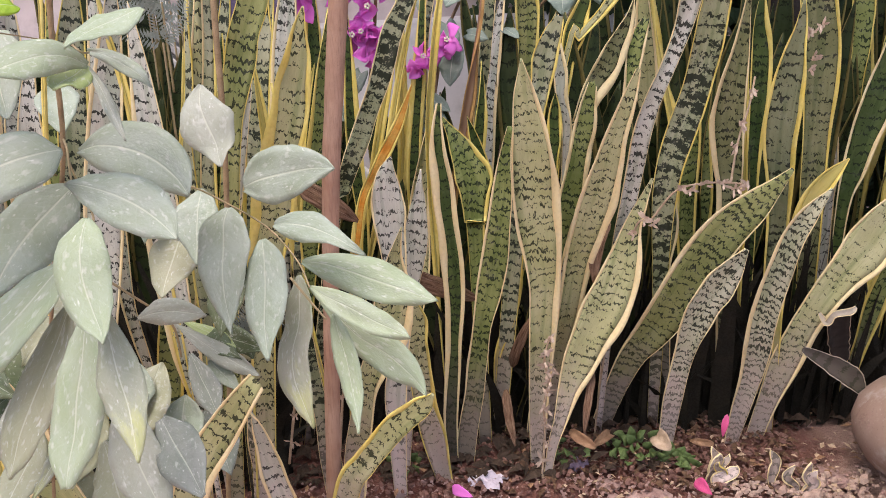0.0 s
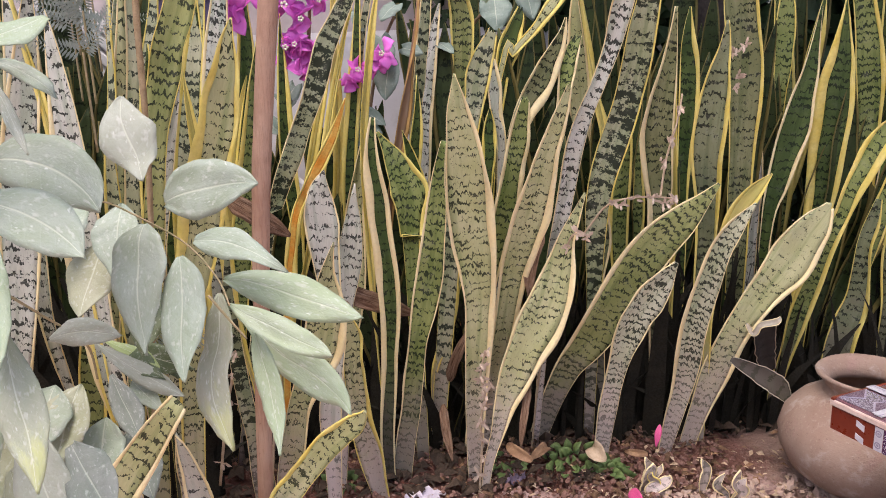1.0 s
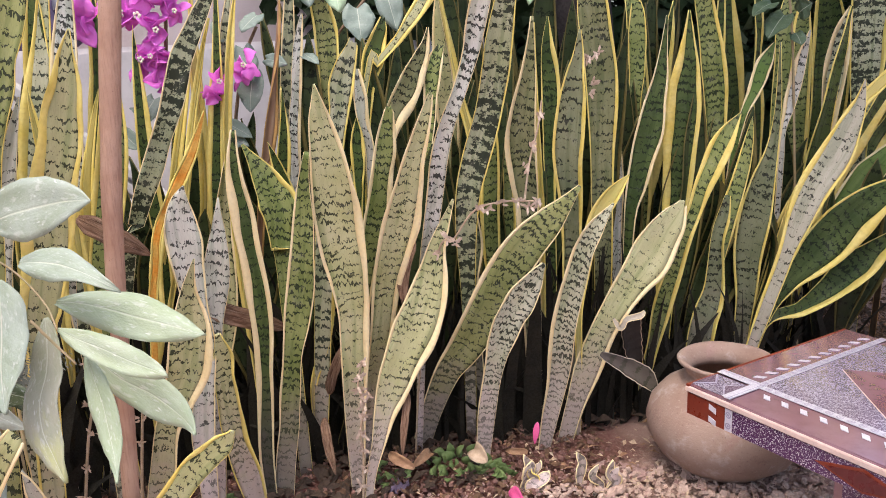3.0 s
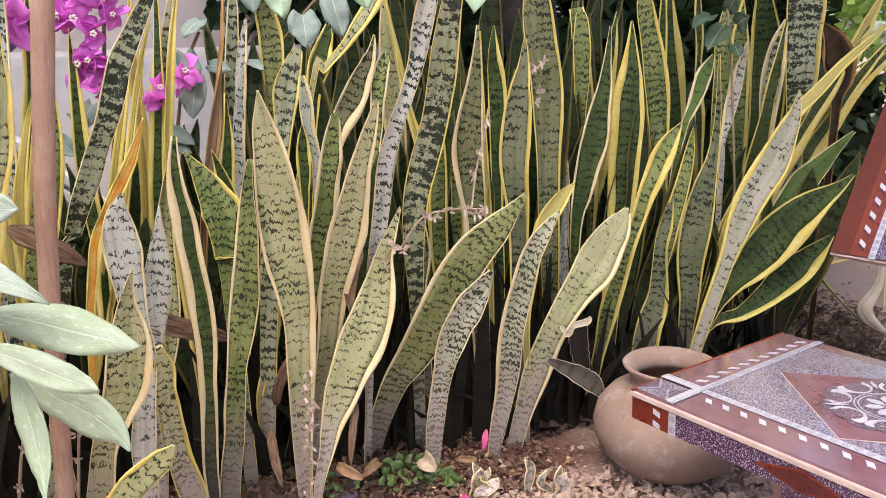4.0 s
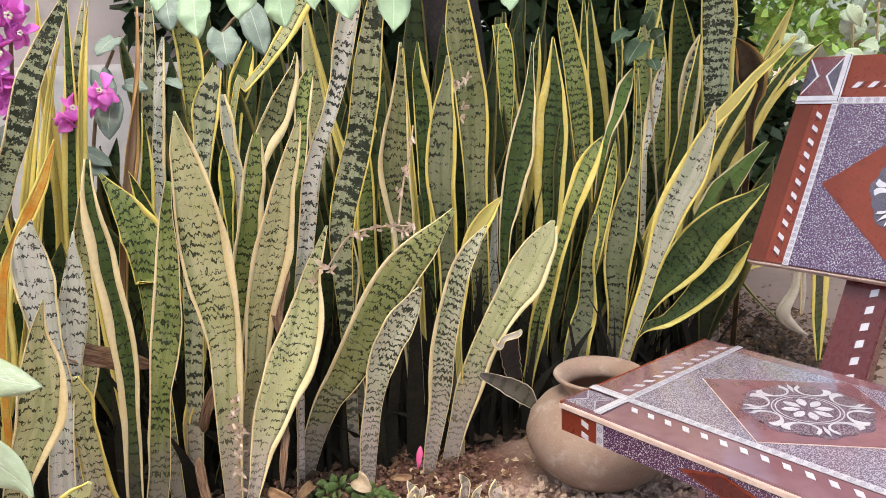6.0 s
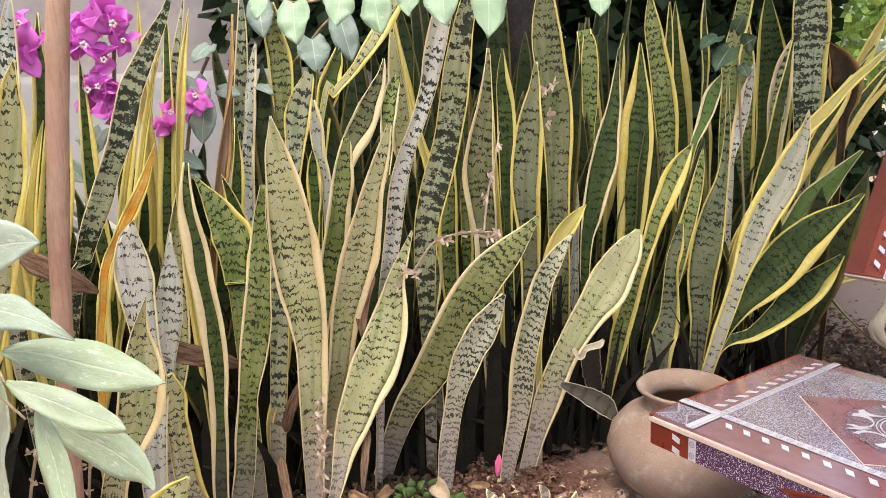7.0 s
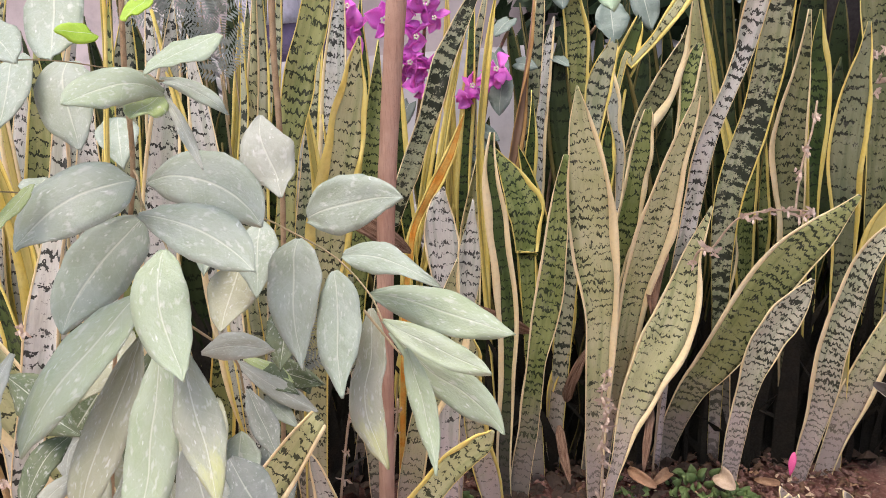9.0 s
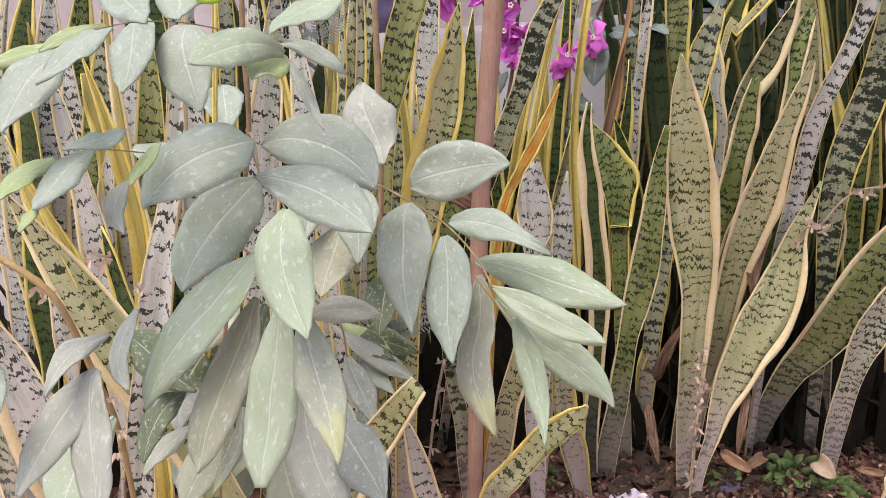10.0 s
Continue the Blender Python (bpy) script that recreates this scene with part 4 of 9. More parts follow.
sword(p, [(-0.298, 1.420, -0.020, 0.019), (-0.196, 1.390, 0.473, 0.023), (-0.178, 1.387, 0.524, 0.027), (-0.159, 1.383, 0.574, 0.034), (-0.136, 1.380, 0.622, 0.036), (-0.117, 1.377, 0.670, 0.035), (-0.095, 1.374, 0.718, 0.037), (-0.079, 1.371, 0.764, 0.038), (-0.067, 1.369, 0.800, 0.038), (-0.047, 1.367, 0.836, 0.032), (-0.025, 1.364, 0.876, 0.026), (-0.002, 1.362, 0.915, 0.014), (0.009, 1.360, 0.941, 0.007)], "mottd", 0.07, 0.04, 21, edge="cream")
p = clump(-0.196, 1.360, "snake plant with a dark mottled and an orange leaf in soil")
sword(p, [(-0.196, 1.360, -0.020, 0.011), (-0.160, 1.330, 0.362, 0.014), (-0.143, 1.321, 0.466, 0.015), (-0.131, 1.316, 0.525, 0.015), (-0.107, 1.312, 0.572, 0.017), (-0.079, 1.308, 0.619, 0.021), (-0.057, 1.305, 0.660, 0.016), (-0.033, 1.300, 0.718, 0.003)], "orange", 0.2, 0.2, 17)
p = clump(0.033, 1.357, "snake plant with long dark cream-edged leaves in soil")
sword(p, [(0.005, 1.331, -0.015, 0.018), (0.003, 1.321, 0.089, 0.027), (0.012, 1.309, 0.206, 0.029), (0.017, 1.302, 0.273, 0.031), (0.022, 1.294, 0.349, 0.036), (0.021, 1.288, 0.413, 0.040), (0.016, 1.281, 0.484, 0.037), (0.011, 1.275, 0.544, 0.038), (0.006, 1.269, 0.601, 0.031), (0.006, 1.264, 0.647, 0.019), (0.011, 1.260, 0.688, 0.009)], "dark", 0.3, 0.22, -5, edge="cream")
sword(p, [(0.024, 1.342, -0.015, 0.039), (0.037, 1.322, 0.085, 0.037), (0.050, 1.306, 0.160, 0.035), (0.058, 1.290, 0.232, 0.036), (0.068, 1.275, 0.301, 0.033), (0.081, 1.261, 0.366, 0.044), (0.092, 1.248, 0.429, 0.047), (0.100, 1.235, 0.489, 0.040), (0.106, 1.223, 0.548, 0.033), (0.111, 1.211, 0.603, 0.020), (0.120, 1.200, 0.652, 0.009)], "green", 0.08, 0.04, -12, edge="cream")
sword(p, [(0.069, 1.400, -0.020, 0.024), (0.066, 1.412, 0.406, 0.030), (0.065, 1.414, 0.460, 0.042), (0.066, 1.415, 0.503, 0.055), (0.064, 1.417, 0.543, 0.071), (0.051, 1.418, 0.577, 0.055), (0.033, 1.419, 0.614, 0.031), (0.013, 1.420, 0.651, 0.003)], "green", 0.04, 0.12, 10, edge="yellow")
p = clump(0.162, 1.407, "snake plant with broad pale olive cream-edged leaves in soil")
sword(p, [(0.097, 1.440, -0.020, 0.029), (0.142, 1.368, 0.476, 0.036), (0.157, 1.353, 0.570, 0.036), (0.172, 1.341, 0.650, 0.033), (0.182, 1.334, 0.698, 0.034), (0.189, 1.327, 0.745, 0.044), (0.200, 1.321, 0.781, 0.034), (0.209, 1.318, 0.803, 0.022), (0.213, 1.316, 0.815, 0.015)], "mott", 0.05, 0.12, -14, edge="yellow", tip="cut")
sword(p, [(0.160, 1.420, -0.020, 0.022), (0.195, 1.365, 0.323, 0.028), (0.215, 1.344, 0.445, 0.036), (0.227, 1.335, 0.498, 0.044), (0.238, 1.327, 0.550, 0.042), (0.245, 1.320, 0.590, 0.041), (0.252, 1.313, 0.629, 0.039), (0.257, 1.307, 0.668, 0.031), (0.264, 1.300, 0.707, 0.016)], "green", 0.13, 0.2, 7, edge="cream", tip="cut")
sword(p, [(0.161, 1.313, -0.024, 0.020), (0.163, 1.299, 0.084, 0.030), (0.167, 1.283, 0.203, 0.041), (0.172, 1.269, 0.305, 0.051), (0.175, 1.260, 0.374, 0.055), (0.171, 1.252, 0.432, 0.064), (0.165, 1.245, 0.483, 0.075), (0.161, 1.238, 0.537, 0.078), (0.156, 1.231, 0.589, 0.069), (0.152, 1.223, 0.644, 0.057), (0.145, 1.216, 0.697, 0.036), (0.142, 1.212, 0.730, 0.017), (0.139, 1.209, 0.752, 0.003)], "pale", 0.06, 0.15, -3, edge="cream")
sword(p, [(0.187, 1.410, -0.020, 0.023), (0.204, 1.368, 0.162, 0.028), (0.223, 1.335, 0.287, 0.039), (0.239, 1.305, 0.402, 0.052), (0.254, 1.288, 0.467, 0.061), (0.267, 1.275, 0.518, 0.065), (0.279, 1.262, 0.568, 0.052), (0.289, 1.249, 0.616, 0.039), (0.302, 1.237, 0.662, 0.029), (0.312, 1.228, 0.698, 0.019), (0.319, 1.220, 0.728, 0.009)], "pale", 0.12, 0.18, 1, edge="cream", tip="cut")
sword(p, [(0.202, 1.450, -0.020, 0.009), (0.211, 1.430, 0.447, 0.011), (0.214, 1.427, 0.524, 0.011), (0.215, 1.425, 0.567, 0.019), (0.217, 1.423, 0.609, 0.027), (0.218, 1.422, 0.651, 0.023), (0.219, 1.420, 0.685, 0.003)], "dark", 0.14, 0.2, -16, edge="yellow")
p = clump(0.224, 1.460, "snake plant with broad pale olive cream-edged leaves in soil")
sword(p, [(0.224, 1.460, -0.020, 0.010), (0.237, 1.433, 0.521, 0.013), (0.241, 1.428, 0.618, 0.019), (0.232, 1.425, 0.670, 0.022), (0.229, 1.423, 0.721, 0.025), (0.225, 1.420, 0.771, 0.010)], "white", 0.1, 0.25, -18, edge="cream")
p = clump(0.130, 1.540, "snake plant with mixed dark and grey yellow-edged leaves in soil")
sword(p, [(0.068, 1.560, -0.020, 0.019), (0.091, 1.550, 0.439, 0.024), (0.103, 1.547, 0.578, 0.023), (0.112, 1.544, 0.689, 0.022), (0.120, 1.543, 0.743, 0.021), (0.126, 1.542, 0.796, 0.021), (0.133, 1.541, 0.838, 0.015), (0.141, 1.540, 0.877, 0.003)], "ash", 0.04, 0.3, -16, edge="cream")
sword(p, [(0.085, 1.520, -0.020, 0.009), (0.242, 1.475, 0.729, 0.011), (0.271, 1.472, 0.780, 0.014), (0.313, 1.470, 0.824, 0.018), (0.339, 1.468, 0.858, 0.026), (0.368, 1.465, 0.897, 0.031), (0.396, 1.462, 0.945, 0.030), (0.412, 1.460, 0.983, 0.009)], "pale", 0.14, 0.3, -7, edge="yellow")
sword(p, [(0.145, 1.580, -0.020, 0.017), (0.170, 1.563, 0.538, 0.021), (0.179, 1.559, 0.663, 0.032), (0.185, 1.556, 0.762, 0.043), (0.185, 1.554, 0.837, 0.048), (0.179, 1.552, 0.899, 0.038), (0.174, 1.550, 0.951, 0.020)], "tiger", 0.08, 0.16, -16, edge="yellow")
sword(p, [(0.163, 1.520, -0.020, 0.020), (0.252, 1.481, 0.546, 0.025), (0.272, 1.476, 0.622, 0.032), (0.290, 1.472, 0.670, 0.041), (0.311, 1.470, 0.706, 0.050), (0.331, 1.467, 0.747, 0.046), (0.350, 1.464, 0.787, 0.030), (0.361, 1.462, 0.817, 0.014), (0.365, 1.460, 0.840, 0.003)], "drab", 0.08, 0.36, 0, edge="cream")
sword(p, [(0.189, 1.520, -0.020, 0.016), (0.225, 1.495, 0.545, 0.020), (0.238, 1.489, 0.665, 0.024), (0.249, 1.486, 0.739, 0.029), (0.263, 1.483, 0.790, 0.041), (0.277, 1.481, 0.831, 0.030), (0.286, 1.480, 0.859, 0.012)], "dark", 0.16, 0.16, 3, edge="yellow", tip="cut")
p = clump(0.297, 1.500, "snake plant with mixed dark and grey yellow-edged leaves in soil")
sword(p, [(0.297, 1.500, -0.020, 0.016), (0.332, 1.477, 0.463, 0.020), (0.346, 1.471, 0.575, 0.022), (0.360, 1.467, 0.661, 0.026), (0.366, 1.465, 0.714, 0.027), (0.370, 1.463, 0.745, 0.033), (0.376, 1.461, 0.776, 0.031), (0.388, 1.460, 0.805, 0.016)], "green", 0.16, 0.12, -19, edge="cream", tip="cut")
p = clump(0.643, 1.580, "snake plant with mixed dark and grey yellow-edged leaves in soil")
sword(p, [(0.643, 1.580, -0.020, 0.016), (0.636, 1.557, 0.327, 0.020), (0.630, 1.545, 0.503, 0.023), (0.630, 1.539, 0.586, 0.032), (0.630, 1.533, 0.667, 0.039), (0.627, 1.528, 0.745, 0.037), (0.621, 1.524, 0.800, 0.025), (0.620, 1.520, 0.855, 0.003)], "dark", 0.06, 0.22, -22, edge="yellow")
p = clump(0.174, 1.270, "snake plant with arching cross-banded cream-edged leaves in soil")
sword(p, [(0.174, 1.270, -0.015, 0.014), (0.187, 1.274, 0.061, 0.019), (0.202, 1.277, 0.114, 0.027), (0.216, 1.280, 0.162, 0.041), (0.233, 1.283, 0.208, 0.058), (0.254, 1.286, 0.259, 0.071), (0.280, 1.289, 0.309, 0.085), (0.303, 1.292, 0.359, 0.077), (0.320, 1.296, 0.409, 0.056), (0.331, 1.299, 0.459, 0.033), (0.347, 1.301, 0.498, 0.020), (0.366, 1.304, 0.543, 0.004)], "pale", 0.07, 0.15, -3, edge="cream")
p = clump(0.298, 1.445, "snake plant with arching cross-banded cream-edged leaves in soil")
sword(p, [(0.298, 1.445, -0.016, 0.035), (0.328, 1.410, 0.105, 0.043), (0.356, 1.388, 0.184, 0.053), (0.390, 1.373, 0.238, 0.068), (0.426, 1.353, 0.309, 0.080), (0.460, 1.333, 0.381, 0.080), (0.500, 1.315, 0.445, 0.075), (0.539, 1.303, 0.487, 0.056), (0.570, 1.293, 0.523, 0.026), (0.593, 1.285, 0.551, 0.006)], "tiger", 0.08, 0.03, -6, edge="cream")
p = clump(0.415, 1.360, "snake plant with arching cross-banded cream-edged leaves in soil")
sword(p, [(0.415, 1.360, -0.020, 0.022), (0.416, 1.356, 0.017, 0.028), (0.419, 1.335, 0.106, 0.035), (0.424, 1.320, 0.171, 0.034), (0.432, 1.306, 0.232, 0.038), (0.441, 1.296, 0.276, 0.051), (0.456, 1.286, 0.320, 0.058), (0.475, 1.277, 0.357, 0.058), (0.495, 1.270, 0.390, 0.041), (0.515, 1.262, 0.422, 0.009)], "zebra", 0.08, 0.03, -4, edge="cream")
p = clump(0.571, 1.384, "snake plant with arching cross-banded cream-edged leaves in soil")
sword(p, [(0.546, 1.376, -0.020, 0.022), (0.552, 1.347, 0.078, 0.032), (0.559, 1.328, 0.146, 0.037), (0.562, 1.309, 0.212, 0.046), (0.561, 1.291, 0.275, 0.047), (0.566, 1.274, 0.334, 0.046), (0.573, 1.257, 0.391, 0.041), (0.584, 1.242, 0.445, 0.037), (0.601, 1.230, 0.487, 0.029), (0.627, 1.218, 0.528, 0.004)], "zebra", 0.14, 0.04, -30, edge="cream")
sword(p, [(0.596, 1.391, -0.015, 0.032), (0.620, 1.382, 0.083, 0.039), (0.643, 1.375, 0.158, 0.055), (0.668, 1.368, 0.230, 0.054), (0.701, 1.362, 0.295, 0.057), (0.733, 1.358, 0.342, 0.070), (0.766, 1.354, 0.389, 0.084), (0.791, 1.349, 0.437, 0.073), (0.811, 1.346, 0.467, 0.050), (0.826, 1.344, 0.491, 0.018)], "pale", 0.07, 0.14, -13, edge="cream", tip="cut")
p = clump(0.296, 1.430, "snake plant with tall dark mottled leaves in soil")
sword(p, [(0.296, 1.430, -0.020, 0.014), (0.306, 1.366, 0.269, 0.017), (0.314, 1.332, 0.410, 0.022), (0.325, 1.311, 0.497, 0.028), (0.333, 1.296, 0.559, 0.029), (0.340, 1.282, 0.619, 0.030), (0.354, 1.268, 0.676, 0.027), (0.374, 1.255, 0.730, 0.024), (0.390, 1.242, 0.782, 0.027), (0.398, 1.232, 0.825, 0.033), (0.406, 1.222, 0.866, 0.033), (0.417, 1.211, 0.913, 0.028), (0.425, 1.200, 0.959, 0.011)], "ash", 0.08, 0.03, -11, edge="cream")
p = clump(0.428, 1.455, "snake plant with tall dark mottled leaves in soil")
sword(p, [(0.414, 1.450, -0.020, 0.021), (0.406, 1.388, 0.298, 0.026), (0.399, 1.357, 0.451, 0.037), (0.402, 1.336, 0.549, 0.046), (0.415, 1.324, 0.610, 0.050), (0.435, 1.308, 0.688, 0.047), (0.445, 1.294, 0.754, 0.049), (0.451, 1.283, 0.808, 0.046), (0.459, 1.270, 0.868, 0.037), (0.468, 1.260, 0.918, 0.026), (0.476, 1.250, 0.966, 0.010)], "mottd", 0.04, 0.06, -11, edge="yellow")
sword(p, [(0.442, 1.460, -0.020, 0.019), (0.432, 1.441, 0.182, 0.024), (0.420, 1.425, 0.332, 0.030), (0.422, 1.415, 0.425, 0.047), (0.419, 1.409, 0.482, 0.041), (0.420, 1.404, 0.526, 0.026), (0.424, 1.400, 0.563, 0.004)], "slate_shade", 0.05, 0.12, -29, edge="cream")
p = clump(0.606, 1.453, "snake plant with upright banded yellow-edged leaves in soil")
sword(p, [(0.567, 1.480, -0.020, 0.026), (0.563, 1.468, 0.083, 0.033), (0.551, 1.442, 0.269, 0.038), (0.540, 1.421, 0.416, 0.044), (0.534, 1.410, 0.497, 0.044), (0.526, 1.402, 0.553, 0.053), (0.518, 1.393, 0.618, 0.059), (0.521, 1.384, 0.680, 0.050), (0.528, 1.375, 0.740, 0.031), (0.532, 1.367, 0.798, 0.016), (0.534, 1.360, 0.847, 0.004)], "drab", 0.2, 0.06, -18, edge="cream")
sword(p, [(0.591, 1.500, -0.020, 0.013), (0.588, 1.486, 0.150, 0.017), (0.579, 1.459, 0.428, 0.016), (0.575, 1.449, 0.532, 0.014), (0.569, 1.440, 0.632, 0.009), (0.561, 1.428, 0.759, 0.007), (0.558, 1.420, 0.839, 0.003)], "yellow", 0.3, 0.3, -31)
sword(p, [(0.631, 1.430, -0.020, 0.025), (0.622, 1.397, 0.207, 0.032), (0.614, 1.377, 0.331, 0.034), (0.608, 1.362, 0.425, 0.039), (0.602, 1.350, 0.504, 0.045), (0.593, 1.338, 0.579, 0.054), (0.592, 1.328, 0.640, 0.057), (0.594, 1.320, 0.690, 0.051), (0.596, 1.313, 0.738, 0.036), (0.600, 1.307, 0.776, 0.020), (0.600, 1.300, 0.819, 0.005)], "slate_shade", 0.1, 0.16, -37, edge="yellow")
sword(p, [(0.633, 1.400, -0.020, 0.010), (0.627, 1.380, 0.189, 0.013), (0.623, 1.369, 0.288, 0.016), (0.634, 1.359, 0.380, 0.020), (0.642, 1.352, 0.447, 0.028), (0.661, 1.347, 0.490, 0.035), (0.686, 1.343, 0.526, 0.027), (0.713, 1.340, 0.555, 0.003)], "yellow", 0.2, 0.2, -23)
p = clump(0.757, 1.530, "snake plant with upright banded yellow-edged leaves in soil")
sword(p, [(0.739, 1.520, -0.020, 0.031), (0.730, 1.501, 0.235, 0.038), (0.722, 1.488, 0.388, 0.042), (0.717, 1.478, 0.508, 0.049), (0.713, 1.470, 0.612, 0.054), (0.710, 1.463, 0.689, 0.063), (0.704, 1.458, 0.753, 0.064), (0.692, 1.453, 0.816, 0.063), (0.683, 1.448, 0.877, 0.057), (0.680, 1.443, 0.936, 0.038), (0.680, 1.440, 0.975, 0.008)], "drab", 0.04, 0.08, -8, edge="yellow")
sword(p, [(0.775, 1.540, -0.020, 0.017), (0.774, 1.528, 0.375, 0.021), (0.773, 1.524, 0.498, 0.025), (0.771, 1.522, 0.546, 0.025), (0.769, 1.521, 0.581, 0.019), (0.766, 1.520, 0.618, 0.003)], "white", 0.05, 0.12, -12, edge="cream")
p = clump(0.853, 1.526, "snake plant with deep green yellow-edged leaves in soil")
sword(p, [(0.782, 1.520, -0.020, 0.013), (0.784, 1.504, 0.230, 0.016), (0.786, 1.489, 0.432, 0.025), (0.797, 1.484, 0.503, 0.042), (0.808, 1.480, 0.561, 0.051), (0.820, 1.476, 0.617, 0.056), (0.829, 1.472, 0.672, 0.045), (0.838, 1.468, 0.727, 0.031), (0.843, 1.465, 0.780, 0.016), (0.846, 1.460, 0.845, 0.004)], "dark", 0.1, 0.14, -25, edge="cream")
sword(p, [(0.798, 1.460, -0.020, 0.019), (0.802, 1.436, 0.101, 0.024), (0.808, 1.415, 0.184, 0.027), (0.815, 1.396, 0.263, 0.038), (0.826, 1.378, 0.339, 0.039), (0.838, 1.360, 0.410, 0.032), (0.852, 1.347, 0.468, 0.029), (0.860, 1.336, 0.512, 0.034), (0.872, 1.325, 0.555, 0.041), (0.884, 1.315, 0.597, 0.043), (0.897, 1.308, 0.628, 0.031), (0.913, 1.300, 0.659, 0.003)], "green", 0.17, 0.24, -32, edge="yellow")
sword(p, [(0.863, 1.620, -0.020, 0.019), (0.849, 1.598, 0.494, 0.023), (0.842, 1.590, 0.654, 0.026), (0.844, 1.586, 0.737, 0.034), (0.843, 1.584, 0.794, 0.039), (0.841, 1.581, 0.851, 0.033), (0.838, 1.580, 0.880, 0.021)], "green", 0.08, 0.08, -23, edge="yellow")
sword(p, [(0.879, 1.540, -0.020, 0.033), (0.884, 1.520, 0.217, 0.041), (0.888, 1.506, 0.360, 0.049), (0.892, 1.498, 0.447, 0.054), (0.895, 1.489, 0.543, 0.067), (0.893, 1.478, 0.658, 0.076), (0.896, 1.471, 0.735, 0.054), (0.896, 1.465, 0.800, 0.025), (0.893, 1.460, 0.854, 0.004)], "dark", 0.3, 0.13, -16, edge="yellow", gutter=0.12)
sword(p, [(0.942, 1.490, -0.020, 0.043), (0.947, 1.476, 0.110, 0.053), (0.953, 1.466, 0.191, 0.057), (0.968, 1.458, 0.256, 0.050), (0.967, 1.450, 0.320, 0.035), (0.964, 1.442, 0.383, 0.030), (0.971, 1.436, 0.431, 0.029), (0.976, 1.430, 0.480, 0.012)], "slate_shade", 0.05, 0.16, -35, edge="yellow")
p = clump(1.042, 1.547, "snake plant with deep green yellow-edged leaves in soil")
sword(p, [(1.008, 1.560, -0.020, 0.014), (1.037, 1.522, 0.495, 0.017), (1.045, 1.516, 0.579, 0.015), (1.057, 1.511, 0.638, 0.017), (1.073, 1.508, 0.677, 0.027), (1.086, 1.505, 0.717, 0.034), (1.097, 1.503, 0.750, 0.032), (1.113, 1.500, 0.783, 0.005)], "lime", 0.2, 0.14, -38, edge="cream")
sword(p, [(1.058, 1.500, -0.020, 0.023), (1.057, 1.488, 0.094, 0.029), (1.056, 1.479, 0.168, 0.034), (1.055, 1.469, 0.239, 0.044), (1.049, 1.460, 0.310, 0.056), (1.048, 1.452, 0.377, 0.066), (1.053, 1.443, 0.442, 0.065), (1.061, 1.435, 0.506, 0.050), (1.071, 1.428, 0.567, 0.026), (1.073, 1.420, 0.628, 0.017), (1.070, 1.412, 0.688, 0.011), (1.058, 1.400, 0.783, 0.003)], "slate_shade", 0.09, 0.08, -46, edge="yellow")
sword(p, [(1.058, 1.580, -0.020, 0.022), (1.036, 1.555, 0.299, 0.028), (1.015, 1.539, 0.481, 0.032), (1.002, 1.528, 0.616, 0.043), (0.992, 1.521, 0.697, 0.052), (0.979, 1.515, 0.765, 0.051), (0.962, 1.510, 0.832, 0.043), (0.945, 1.504, 0.896, 0.033), (0.938, 1.500, 0.948, 0.008)], "green", 0.05, 0.14, -19, edge="yellow")
p = clump(1.034, 1.465, "snake plant with spreading dark and ashen leaves in soil")
sword(p, [(1.020, 1.440, -0.020, 0.021), (1.043, 1.420, 0.141, 0.026), (1.063, 1.408, 0.229, 0.030), (1.081, 1.396, 0.308, 0.033), (1.096, 1.387, 0.372, 0.037), (1.112, 1.378, 0.435, 0.053), (1.134, 1.370, 0.496, 0.065), (1.166, 1.361, 0.555, 0.066), (1.188, 1.353, 0.613, 0.046), (1.203, 1.347, 0.660, 0.025), (1.205, 1.340, 0.706, 0.003)], "buff", 0.17, 0.09, -45, edge="yellow", gutter=0.25)
sword(p, [(1.033, 1.460, -0.020, 0.015), (1.076, 1.431, 0.185, 0.018), (1.119, 1.418, 0.274, 0.039), (1.171, 1.409, 0.332, 0.080), (1.213, 1.402, 0.378, 0.098), (1.257, 1.395, 0.422, 0.090), (1.309, 1.389, 0.461, 0.060), (1.355, 1.385, 0.486, 0.031), (1.395, 1.380, 0.517, 0.005)], "dark", 0.06, 0.16, -30, edge="yellow")
sword(p, [(1.035, 1.460, -0.020, 0.014), (1.077, 1.431, 0.182, 0.018), (1.165, 1.426, 0.214, 0.035), (1.226, 1.420, 0.251, 0.055), (1.279, 1.413, 0.297, 0.074), (1.325, 1.407, 0.331, 0.053), (1.369, 1.400, 0.378, 0.009)], "dark", 0.04, 0.26, -56, edge="yellow")
sword(p, [(1.048, 1.500, -0.020, 0.013), (1.139, 1.460, 0.415, 0.016), (1.180, 1.452, 0.502, 0.019), (1.225, 1.445, 0.575, 0.025), (1.277, 1.438, 0.649, 0.028), (1.335, 1.433, 0.702, 0.026), (1.387, 1.428, 0.753, 0.021), (1.440, 1.424, 0.793, 0.016), (1.492, 1.420, 0.838, 0.006)], "yellow", 0.25, 0.25, -38)
p = clump(1.180, 1.560, "snake plant with spreading dark and ashen leaves in soil")
sword(p, [(1.180, 1.560, -0.020, 0.015), (1.236, 1.535, 0.247, 0.018), (1.287, 1.524, 0.355, 0.030), (1.326, 1.518, 0.415, 0.052), (1.373, 1.512, 0.475, 0.062), (1.414, 1.508, 0.518, 0.050), (1.454, 1.504, 0.555, 0.028), (1.500, 1.500, 0.595, 0.007)], "lime", 0.09, 0.04, -58, edge="cream")
